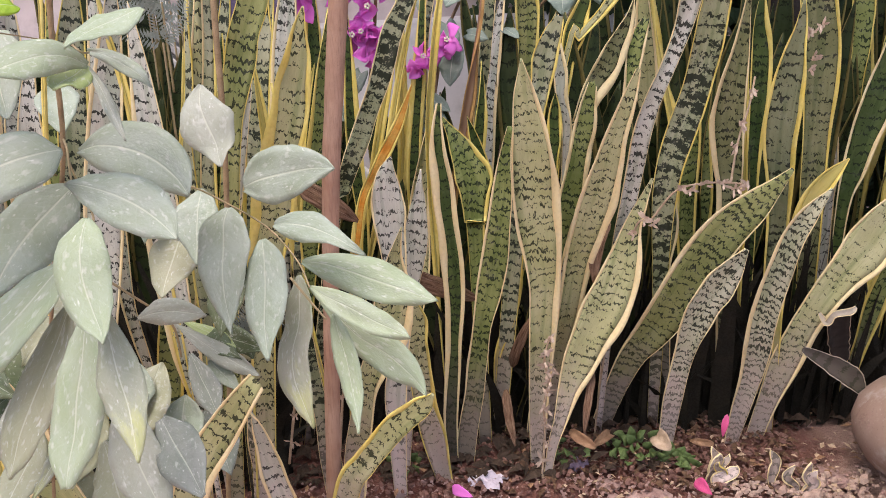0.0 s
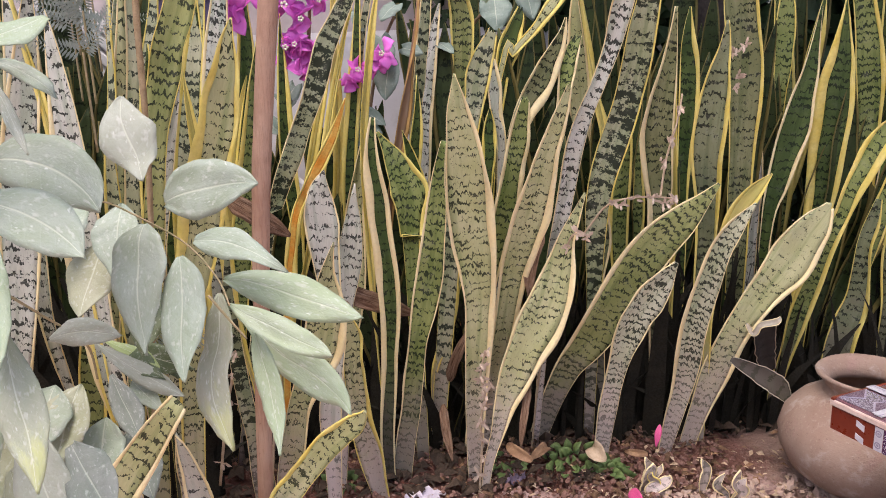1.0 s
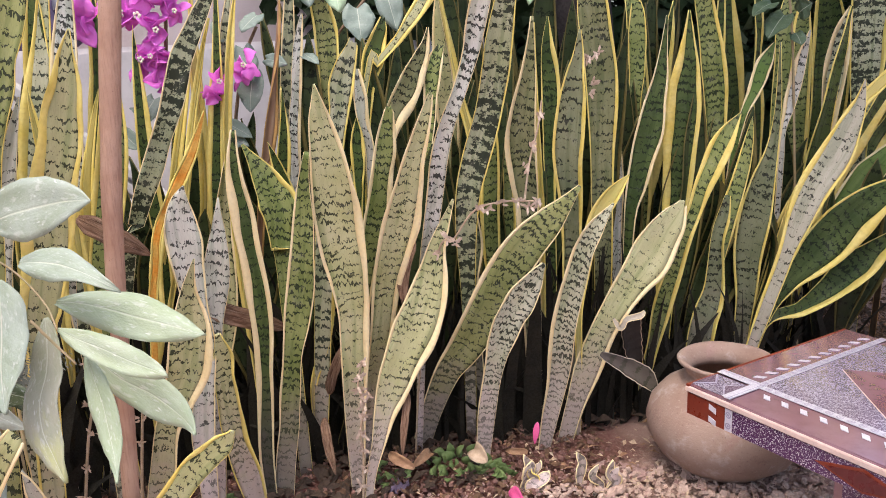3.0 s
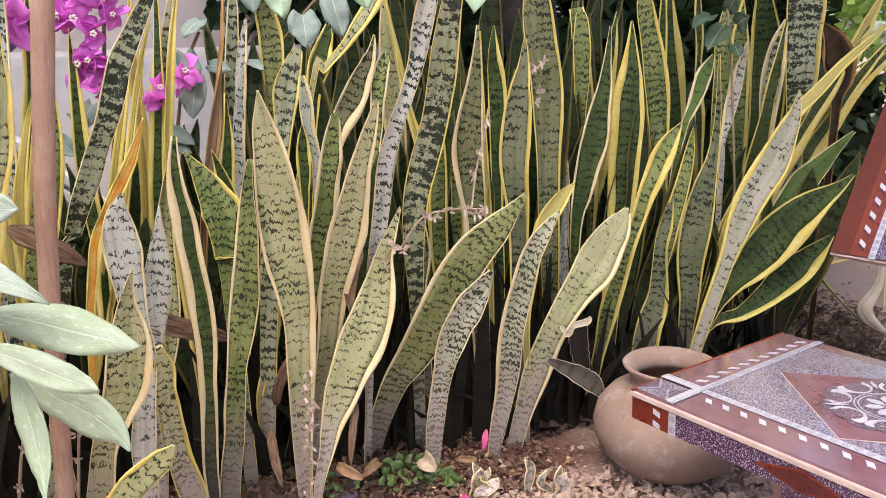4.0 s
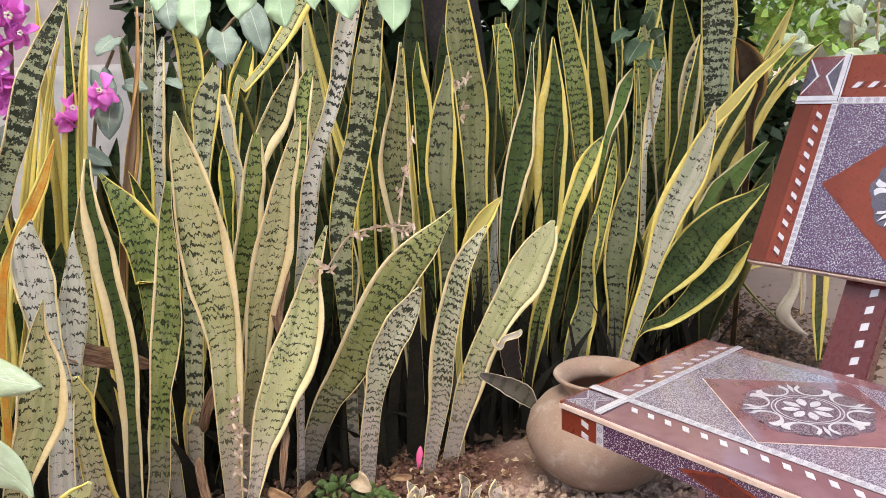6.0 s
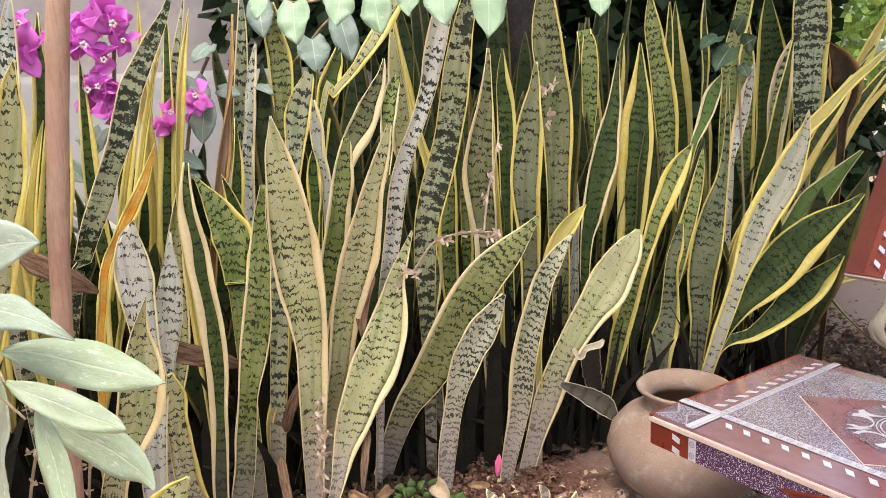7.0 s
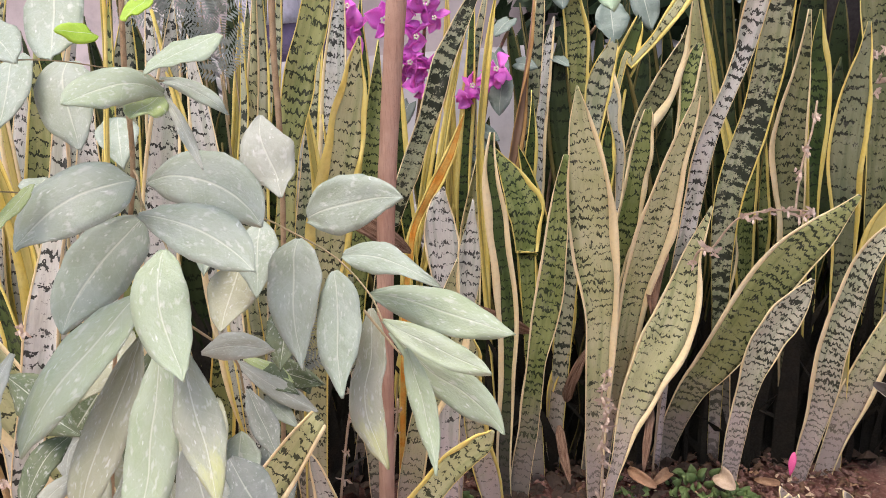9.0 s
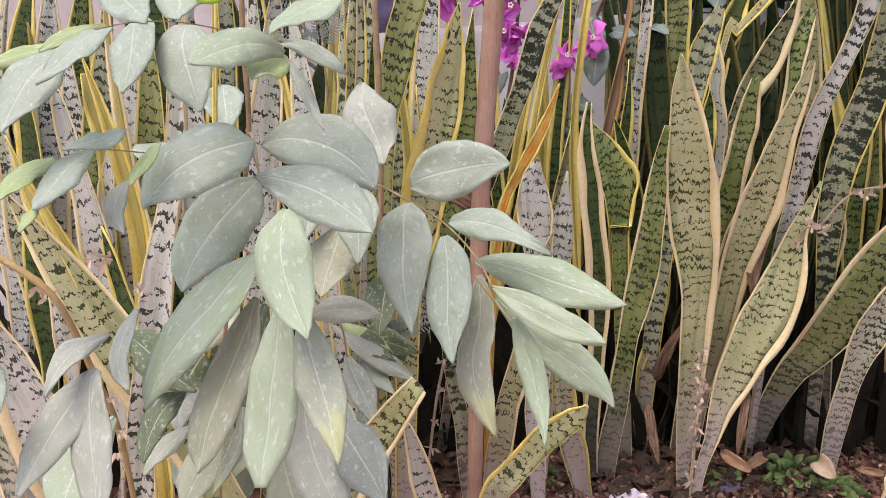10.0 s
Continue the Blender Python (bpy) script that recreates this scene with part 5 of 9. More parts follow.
p = clump(1.214, 1.587, "snake plant with tall mottled and blackened leaves in soil")
sword(p, [(1.162, 1.540, -0.020, 0.010), (1.156, 1.516, 0.487, 0.013), (1.154, 1.511, 0.592, 0.012), (1.162, 1.508, 0.643, 0.023), (1.172, 1.506, 0.693, 0.029), (1.178, 1.504, 0.730, 0.027), (1.187, 1.502, 0.767, 0.018), (1.196, 1.500, 0.806, 0.004)], "white", 0.3, 0.06, -41, edge="cream")
sword(p, [(1.220, 1.640, -0.020, 0.025), (1.215, 1.625, 0.382, 0.032), (1.211, 1.618, 0.580, 0.031), (1.215, 1.612, 0.729, 0.042), (1.215, 1.609, 0.820, 0.042), (1.239, 1.605, 0.922, 0.040), (1.247, 1.602, 0.997, 0.029), (1.250, 1.600, 1.045, 0.007)], "green", 0.06, 0.12, -18, edge="yellow")
sword(p, [(1.259, 1.580, -0.020, 0.013), (1.274, 1.562, 0.387, 0.016), (1.283, 1.555, 0.540, 0.022), (1.295, 1.552, 0.593, 0.031), (1.299, 1.549, 0.660, 0.042), (1.302, 1.546, 0.725, 0.050), (1.307, 1.544, 0.776, 0.043), (1.314, 1.542, 0.814, 0.029), (1.324, 1.540, 0.855, 0.004)], "mott", 0.2, 0.2, -39, edge="cream")
p = clump(1.530, 1.660, "snake plant with tall mottled and blackened leaves in soil")
sword(p, [(1.499, 1.660, -0.020, 0.025), (1.477, 1.648, 0.320, 0.031), (1.458, 1.641, 0.504, 0.036), (1.453, 1.636, 0.620, 0.049), (1.455, 1.632, 0.719, 0.072), (1.450, 1.629, 0.815, 0.081), (1.445, 1.625, 0.896, 0.087), (1.437, 1.622, 0.974, 0.074), (1.432, 1.620, 1.038, 0.028)], "mottd", 0.05, 0.1, -38, edge="yellow")
sword(p, [(1.560, 1.660, -0.020, 0.015), (1.552, 1.625, 0.498, 0.019), (1.548, 1.613, 0.658, 0.025), (1.551, 1.609, 0.715, 0.061), (1.535, 1.605, 0.771, 0.074), (1.511, 1.603, 0.812, 0.049), (1.473, 1.600, 0.848, 0.006)], "burnt", 0.12, 0.14, -50)
p = clump(-0.665, 1.030, "snake plant with boldly banded yellow-edged leaves in soil")
sword(p, [(-0.687, 1.060, -0.020, 0.008), (-0.663, 1.024, 0.470, 0.010), (-0.654, 1.016, 0.572, 0.012), (-0.650, 1.012, 0.628, 0.018), (-0.646, 1.007, 0.691, 0.022), (-0.648, 1.003, 0.744, 0.021), (-0.651, 1.000, 0.781, 0.008)], "yellow", 0.25, 0.3, 38, edge="yellow")
sword(p, [(-0.642, 1.000, -0.020, 0.012), (-0.600, 0.976, 0.418, 0.015), (-0.578, 0.968, 0.549, 0.015), (-0.583, 0.963, 0.633, 0.015), (-0.583, 0.957, 0.728, 0.016), (-0.579, 0.953, 0.797, 0.013), (-0.573, 0.950, 0.854, 0.007)], "yellow", 0.3, 0.3, 21, edge="cream")
p = clump(-0.322, 1.090, "snake plant with boldly banded yellow-edged leaves in soil")
sword(p, [(-0.332, 1.040, -0.020, 0.021), (-0.287, 1.020, 0.463, 0.027), (-0.275, 1.016, 0.543, 0.027), (-0.264, 1.013, 0.611, 0.026), (-0.256, 1.011, 0.663, 0.027), (-0.249, 1.009, 0.705, 0.030), (-0.239, 1.008, 0.740, 0.038), (-0.228, 1.006, 0.773, 0.041), (-0.218, 1.005, 0.806, 0.039), (-0.205, 1.003, 0.838, 0.040), (-0.193, 1.002, 0.876, 0.036), (-0.184, 1.000, 0.912, 0.012)], "tiger", 0.03, 0.03, 0, edge="yellow")
sword(p, [(-0.312, 1.140, -0.020, 0.030), (-0.265, 1.102, 0.402, 0.038), (-0.250, 1.094, 0.481, 0.050), (-0.235, 1.088, 0.541, 0.058), (-0.224, 1.084, 0.582, 0.063), (-0.213, 1.080, 0.621, 0.062), (-0.201, 1.077, 0.660, 0.056), (-0.189, 1.073, 0.697, 0.052), (-0.180, 1.070, 0.734, 0.048), (-0.170, 1.066, 0.769, 0.036), (-0.164, 1.063, 0.804, 0.021), (-0.155, 1.060, 0.835, 0.003)], "pale", 0.2, 0.12, 5, edge="yellow")


def back_rows():
    """Leaves of the rows behind, which close the bed; their shade is put into the colour."""
    rnd = random.Random(11)
    for i in range(92):
        px = -1.25 + (i % 46) * 0.0555 + rnd.uniform(-0.02, 0.02)
        py = rnd.uniform(1.72, 2.1) if i < 46 else rnd.uniform(1.5, 1.66)
        tall = (0.95 if px > 0.12 or px < -0.5 else 0.62) * (1.0 if i < 46 else 0.8) * (1.0 if px < 0.95 else 0.72)
        p = clump(px, py, "snake plant rooted in soil, deep green banded leaves darkened for shade")
        for k in range(3):
            kind = rnd.choice(("dark", "dark", "dark", "green"))
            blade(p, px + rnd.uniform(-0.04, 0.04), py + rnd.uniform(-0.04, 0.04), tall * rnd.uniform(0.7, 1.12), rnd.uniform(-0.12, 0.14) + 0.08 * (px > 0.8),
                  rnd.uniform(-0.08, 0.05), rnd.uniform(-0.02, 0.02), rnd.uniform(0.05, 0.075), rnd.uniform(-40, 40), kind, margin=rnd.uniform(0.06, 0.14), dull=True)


back_rows()


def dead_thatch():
    """Added near-black leaf strips that stand for the deep shade between the stems."""
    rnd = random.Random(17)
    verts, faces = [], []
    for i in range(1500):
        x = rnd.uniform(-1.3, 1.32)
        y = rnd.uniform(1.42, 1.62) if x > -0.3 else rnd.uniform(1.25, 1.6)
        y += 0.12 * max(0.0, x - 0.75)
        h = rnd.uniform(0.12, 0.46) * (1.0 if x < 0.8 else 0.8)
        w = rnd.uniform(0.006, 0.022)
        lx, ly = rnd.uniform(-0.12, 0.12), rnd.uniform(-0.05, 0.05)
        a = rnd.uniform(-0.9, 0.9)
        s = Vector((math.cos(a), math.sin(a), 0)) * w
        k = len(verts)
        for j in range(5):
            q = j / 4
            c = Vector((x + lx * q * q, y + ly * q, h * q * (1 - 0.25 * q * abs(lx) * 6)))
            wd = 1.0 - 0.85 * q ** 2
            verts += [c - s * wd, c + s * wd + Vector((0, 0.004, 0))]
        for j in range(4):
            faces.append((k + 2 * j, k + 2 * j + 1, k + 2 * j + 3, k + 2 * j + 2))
    tagged(new("dead_thatch", mesh_of("dead_thatch", verts, faces, SHADE_STRIP)), "near-black upright strips for the deep shade between snake plants", "dead leaves", kind="stuff")


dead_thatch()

# ---- inlaid chair ----
CHAIR = Matrix.Translation((0.635, 0.970, 0)) @ Matrix(((0.947, 0.321, 0, 0), (0.321, -0.947, 0, 0), (0, 0, 1, 0), (0, 0, 0, 1)))
DEEP, WIDE, TOP, THICK = 0.382, 0.532, 0.30, 0.046
REDWOOD = plain_material("red_lacquered_wood", (0.165, 0.026, 0.013), (0.23, 0.042, 0.019), 12, 0.35, 0.06, 0.35, uvmap=False)
# seat wood paled to mauve: sky reflection and dust are in its colour
DARKWOOD = plain_material("sky_paled_brown_lacquer", (0.185, 0.075, 0.092), (0.275, 0.150, 0.182), 7, 0.13, 0.05, 0.75, uvmap=False)
POSTWOOD = plain_material("dark_red_post_wood", (0.085, 0.012, 0.014), (0.13, 0.022, 0.022), 12, 0.3, 0.06, 0.5, uvmap=False)
OUTERWOOD = plain_material("dark_brown_border_wood", (0.105, 0.024, 0.014), (0.15, 0.034, 0.02), 12, 0.4, 0.06, 0.3, uvmap=False)
INLAY = plain_material("pearl_inlay", (0.54, 0.52, 0.60), (0.65, 0.63, 0.71), 60, 0.25, 0.05, 0.6, uvmap=False)
RAWEDGE = plain_material("worn_pale_edge", (0.56, 0.41, 0.36), (0.68, 0.53, 0.48), 40, 0.6, 0.3, uvmap=False)
SCROLL = plain_material("grey_scroll_inlay", (0.26, 0.23, 0.32), (0.36, 0.33, 0.42), 60, 0.3, 0.05, uvmap=False)
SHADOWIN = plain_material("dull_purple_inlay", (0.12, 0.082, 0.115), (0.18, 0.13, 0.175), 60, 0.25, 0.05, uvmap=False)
BLACKIN = plain_material("dark_inlay", (0.03, 0.02, 0.045), (0.06, 0.04, 0.08), 60, 0.25, 0.05, 0.6, uvmap=False)


for _m, _ior in ((REDWOOD, 1.35), (POSTWOOD, 1.3), (DARKWOOD, 1.8), (INLAY, 1.6), (BLACKIN, 1.6)):
    _b = _m.node_tree.nodes["Principled BSDF"]
    _b.inputs["Coat Weight"].default_value, _b.inputs["Coat Roughness"].default_value, _b.inputs["Coat IOR"].default_value = (0.25 if _ior < 1.4 else 1.0), 0.12, _ior


def fleck_material(name, ground, fleck, share, ior):
    m, t, b = material(name, 0.22, spec=0.6)
    k = Net(t)
    p = k.local()
    chip = k.noise(p, 560, 2, 0.5)
    col = k.mix(k.ramp(chip, share, share + 0.06), ground, fleck)
    col = k.mix(k.ramp(k.noise(p, 20, 3), 0.4, 0.8, 0.0, 0.35), col, ground)
    k.put(b.inputs["Base Color"], col)
    b.inputs["Coat Weight"].default_value, b.inputs["Coat Roughness"].default_value, b.inputs["Coat IOR"].default_value = 1.0, 0.1, ior
    k.bump(chip, 0.05, 0.001, b)
    return m


FLECK = fleck_material("purple_flecked_panel", (0.06, 0.018, 0.075), (0.50, 0.46, 0.56), 0.56, 1.45)
FLECK_RED = fleck_material("red_flecked_panel", (0.13, 0.022, 0.03), (0.45, 0.36, 0.42), 0.6, 1.4)
# paler seat-top copy of the flecks, with the sky's reflection coloured in
FLECK_TOP = fleck_material("sky_greyed_flecked_panel", (0.15, 0.115, 0.17), (0.44, 0.40, 0.50), 0.5, 1.8)
FLECK_DIM = fleck_material("dull_flecked_disc", (0.12, 0.085, 0.11), (0.27, 0.22, 0.27), 0.5, 1.6)


def board(name, m, u0, u1, v0, v1, z0, z1, mat, parent, label="", bevel=0.002):
    bm = bmesh.new()
    bmesh.ops.create_cube(bm, size=1, matrix=Matrix.Translation(((u0 + u1) / 2, (v0 + v1) / 2, (z0 + z1) / 2)) @ Matrix.Diagonal((u1 - u0, v1 - v0, z1 - z0, 1)))
    if bevel:
        bmesh.ops.bevel(bm, geom=bm.edges[:], offset=min(bevel, (z1 - z0) * 0.3), segments=2, affect="EDGES")
    bmesh.ops.transform(bm, matrix=m, verts=bm.verts)
    bmesh.ops.recalc_face_normals(bm, faces=bm.faces)
    return part(name, bm, mat, parent, label)


def plate(name, m, outline, z0, z1, mat, parent, label="", holes=0):
    """A thin flat piece from an outline of (u, v) corners."""
    n = len(outline)
    verts = [m @ Vector((u, v, z)) for z in (z0, z1) for u, v in outline]
    faces = [tuple(range(n))[::-1], tuple(range(n, 2 * n))] + [(i, (i + 1) % n, n + (i + 1) % n, n + i) for i in range(n)]
    bm = bmesh.new()
    vs = [bm.verts.new(v) for v in verts]
    for f in faces:
        bm.faces.new([vs[i] for i in f])
    bmesh.ops.recalc_face_normals(bm, faces=bm.faces)
    return part(name, bm, mat, parent, label)


def diamond_row(m, p0, p1, count, long, short, slant, z, parent, cube=False):
    for i in range(count):
        q = (i + 0.5) / count
        u, v = p0[0] + (p1[0] - p0[0]) * q, p0[1] + (p1[1] - p0[1]) * q
        du, dv = (p1[0] - p0[0]), (p1[1] - p0[1])
        l = math.hypot(du, dv)
        du, dv = du / l, dv / l
        out = [(u + du * a - dv * b, v + dv * a + du * b) for a, b in ((-long, -short), (long - slant, -short), (long, short), (-long + slant, short))]
        plate("diamond_inlay", m, out, z, z + 0.0008, INLAY, parent)
        if cube:
            drop = [(u + du * a - dv * b, v + dv * a + du * b) for a, b in ((long, short), (long - slant, -short), (long * 1.7 - slant, -short), (long * 1.7, short))]
            plate("cube_side", m, drop, z, z + 0.0006, POSTWOOD, parent)


def band(m, u0, u1, v0, v1, z, parent):
    """A pale inlay band with a row of dark scrolls."""
    strip = plate("inlay_band", m, [(u0, v0), (u1, v0), (u1, v1), (u0, v1)], z, z + 0.0006, INLAY, parent)
    along_u = (u1 - u0) > (v1 - v0)
    length, wide = (u1 - u0, v1 - v0) if along_u else (v1 - v0, u1 - u0)
    count = max(2, int(length / (wide * 1.15)))
    bm = bmesh.new()
    for i in range(count):
        q = (i + 0.5) / count
        for r in (0.40, 0.16):
            ring = []
            for k in range(10):
                a = 2 * math.pi * k / 10
                ring.append((math.cos(a), math.sin(a)))
            inner = r * 0.62 if r > 0.3 else 0
            c = ((u0 + length * q, (v0 + v1) / 2) if along_u else ((u0 + u1) / 2, v0 + length * q))
            o = [bm.verts.new(m @ Vector((c[0] + x * r * wide, c[1] + y * r * wide, z + 0.0011))) for x, y in ring]
            if inner:
                n_ = [bm.verts.new(m @ Vector((c[0] + x * inner * wide, c[1] + y * inner * wide, z + 0.0011))) for x, y in ring]
                for k in range(10):
                    bm.faces.new((o[k], o[(k + 1) % 10], n_[(k + 1) % 10], n_[k]))
            else:
                bm.faces.new(o)
    part("scroll_pattern", bm, SCROLL, strip)


def medallion(m, cu, cv, r, z, parent, on_back):
    """Round flower inlay with a ring and eight scrolled horns."""
    def poly(pts, name, mat, up):
        plate(name, m, [(cu + x, cv + y) for x, y in pts], z + up, z + up + 0.0006, mat, parent)
    dark = [(r * (0.98 + 0.06 * math.cos(8 * a)) * math.cos(a), r * (0.98 + 0.06 * math.cos(8 * a)) * math.sin(a)) for a in [2 * math.pi * k / 64 for k in range(64)]]
    poly(dark, "medallion_ground", BLACKIN if on_back else SHADOWIN, 0.0)
    for k in range(8):
        a = 2 * math.pi * k / 8
        pet = []
        for s, w in ((0.11, 0.0), (0.21, 0.066), (0.32, 0.072), (0.37, 0.04), (0.41, 0.0), (0.37, -0.04), (0.32, -0.072), (0.21, -0.066)):
            pet.append((r * (s * math.cos(a) - w * math.sin(a)), r * (s * math.sin(a) + w * math.cos(a))))
        poly(pet, "petal_inlay", INLAY, 0.0012)
    for rad in (0.47, 0.53):
        bm = bmesh.new()
        ring = []
        for k in range(40):
            a = 2 * math.pi * k / 40
            for q in (rad, rad + 0.022):
                ring.append(bm.verts.new(m @ Vector((cu + r * q * math.cos(a), cv + r * q * math.sin(a), z + 0.0012))))
        for k in range(40):
            bm.faces.new((ring[2 * k], ring[2 * k + 1], ring[(2 * k + 3) % 80], ring[(2 * k + 2) % 80]))
        part("inlay_ring", bm, INLAY, parent)
    for k in range(8):
        a0 = 2 * math.pi * (k + 0.5) / 8
        cx, cy, rr = r * 0.79 * math.cos(a0), r * 0.79 * math.sin(a0), r * 0.215
        horn = []
        steps = 22
        for i in range(steps + 1):
            a = a0 + math.pi + (i / steps - 0.5) * 4.2
            x = abs(2 * i / steps - 1)
            fat = rr * (1.04 + (0.95 if (i > steps / 2) == (k % 2 == 0) else 0.3) * x * x * (1 - x ** 7))
            horn.append((cx + fat * math.cos(a), cy + fat * math.sin(a)))
        for i in range(steps, -1, -1):
            a = a0 + math.pi + (i / steps - 0.5) * 4.2
            horn.append((cx + rr * 0.93 * math.cos(a), cy + rr * 0.93 * math.sin(a)))
        poly([(cx + rr * 0.92 * math.cos(0.4 * i), cy + rr * 0.92 * math.sin(0.4 * i)) for i in range(15)], "scroll_ground", BLACKIN if on_back else FLECK_DIM, 0.0008)
        poly(horn, "scroll_inlay", INLAY, 0.0016)
        if k % 2 == 0:
            continue
        for turn, s0, s1 in ((-0.17, 0.74, 0.98), (0.0, 0.64, 1.02), (0.17, 0.74, 0.98)):
            a1 = 2 * math.pi * k / 8
            mid, spread = (s0 + s1) / 2, 0.045
            tri = [(s0, turn * 0.35), (mid, turn * 0.8 + spread), (s1, turn), (mid, turn * 0.8 - spread)]
            poly([(r * q * math.cos(a1 + e), r * q * math.sin(a1 + e)) for q, e in tri], "leaf_inlay", INLAY, 0.0020 + 0.0004 * (turn == 0))


def inlaid_panel(m, du, dv, top, parent, ground, wood, medal, bu, bv, end, hu, hv):
    """Face decoration of a panel du by dv: corner squares, bands, diamonds, flecked field and a centre diamond.
    bu, bv: border widths; end: border at the far end; hu, hv: half sizes of the centre diamond."""
    z = top + 0.0006
    plate("flecked_field", m, [(bu, bv), (du - end, bv), (du - end, dv - bv), (bu, dv - bv)], z, z + 0.0006, ground, parent)
    cu, cv = (bu + du - end) / 2, dv / 2
    plate("centre_diamond", m, [(cu - hu, cv), (cu, cv - hv), (cu + hu, cv), (cu, cv + hv)], z + 0.0008, z + 0.0014, RAWEDGE if ground is FLECK_TOP else wood, parent)
    q = 0.991
    plate("centre_diamond", m, [(cu - hu * q, cv), (cu, cv - hv * q), (cu + hu * q, cv), (cu, cv + hv * q)], z + 0.0016, z + 0.0020, wood, parent)
    medallion(m, cu, cv, medal, z + 0.0022, parent, ground is FLECK)
    if ground is FLECK:
        for v0, v1 in ((0.001, bv * 0.42), (dv - bv * 0.42, dv - 0.001)):
            plate("border_stain", m, [(bu, v0), (du - 0.001, v0), (du - 0.001, v1), (bu, v1)], z - 0.0004, z + 0.0001, OUTERWOOD, parent, "darker outer border")
    band(m, bu - 0.013, bu, 0.0, dv, z + 0.0008, parent)
    band(m, 0.0, du, bv - 0.011, bv, z + 0.0012, parent)
    band(m, 0.0, du, dv - bv, dv - bv + 0.011, z + 0.0012, parent)
    diamond_row(m, (bu * 0.62, bv + 0.01), (bu * 0.62, dv - bv - 0.01), 13, 0.0095, 0.0058, 0.0085, z, parent, ground is FLECK)
    diamond_row(m, (bu + 0.01, bv * 0.64), (du - 0.012, bv * 0.64), 11, 0.0085, 0.0058, 0.0085, z, parent, ground is FLECK)
    diamond_row(m, (bu + 0.01, dv - bv * 0.64), (du - 0.012, dv - bv * 0.64), 11, 0.0075, 0.0062, 0.005, z, parent, ground is FLECK)
    for v0, v1 in ((0.004, bv - 0.015), (dv - bv + 0.015, dv - 0.004)):
        u0, u1 = 0.004, bu - 0.018
        out0, out1 = (0.0, bv) if v0 < dv / 2 else (dv - bv, dv)
        in0, in1 = (bv - 0.0135, bv + 0.0006) if v0 < dv / 2 else (dv - bv - 0.0006, dv - bv + 0.0135)
        plate("corner_frame", m, [(bu - 0.0155, out0), (bu + 0.0006, out0), (bu + 0.0006, out1), (bu - 0.0155, out1)], z + 0.0026, z + 0.0029, INLAY, parent)
        plate("corner_frame", m, [(0.0, in0), (bu - 0.016, in0), (bu - 0.016, in1), (0.0, in1)], z + 0.0026, z + 0.0029, INLAY, parent)
        mid = in1 - 0.0042 if v0 < dv / 2 else in0 + 0.0042
        plate("frame_line", m, [(0.0, mid), (bu - 0.004, mid), (bu - 0.004, mid + 0.0012), (0.0, mid + 0.0012)], z + 0.0030, z + 0.0032, BLACKIN if ground is FLECK else SCROLL, parent)
        plate("frame_line", m, [(bu - 0.005, out0), (bu - 0.0038, out0), (bu - 0.0038, out1), (bu - 0.005, out1)], z + 0.0033, z + 0.0035, BLACKIN if ground is FLECK else SCROLL, parent)
        plate("corner_square", m, [(u0, v0), (u1, v0), (u1, v1), (u0, v1)], z, z + 0.0006, FLECK_RED if ground is FLECK else ground, parent)
        for a0, a1 in ((0.0, 0.40), (0.06, 0.33)):
            mat = (INLAY if a0 == 0.0 else BLACKIN) if ground is FLECK else (SCROLL if a0 == 0.0 else SHADOWIN)
            up = 0.0008 if a0 == 0.0 else 0.0014
            e = a0 * (u1 - u0)
            um, reach = (u0 + u1) / 2, (v1 - v0) * a1
            plate("corner_triangle", m, [(u0 + e, v0), (um, v0 + reach), (u1 - e, v0)], z + up, z + up + 0.0006, mat, parent)
            plate("corner_triangle", m, [(u0 + e, v1), (u1 - e, v1), (um, v1 - reach)], z + up, z + up + 0.0006, mat, parent)


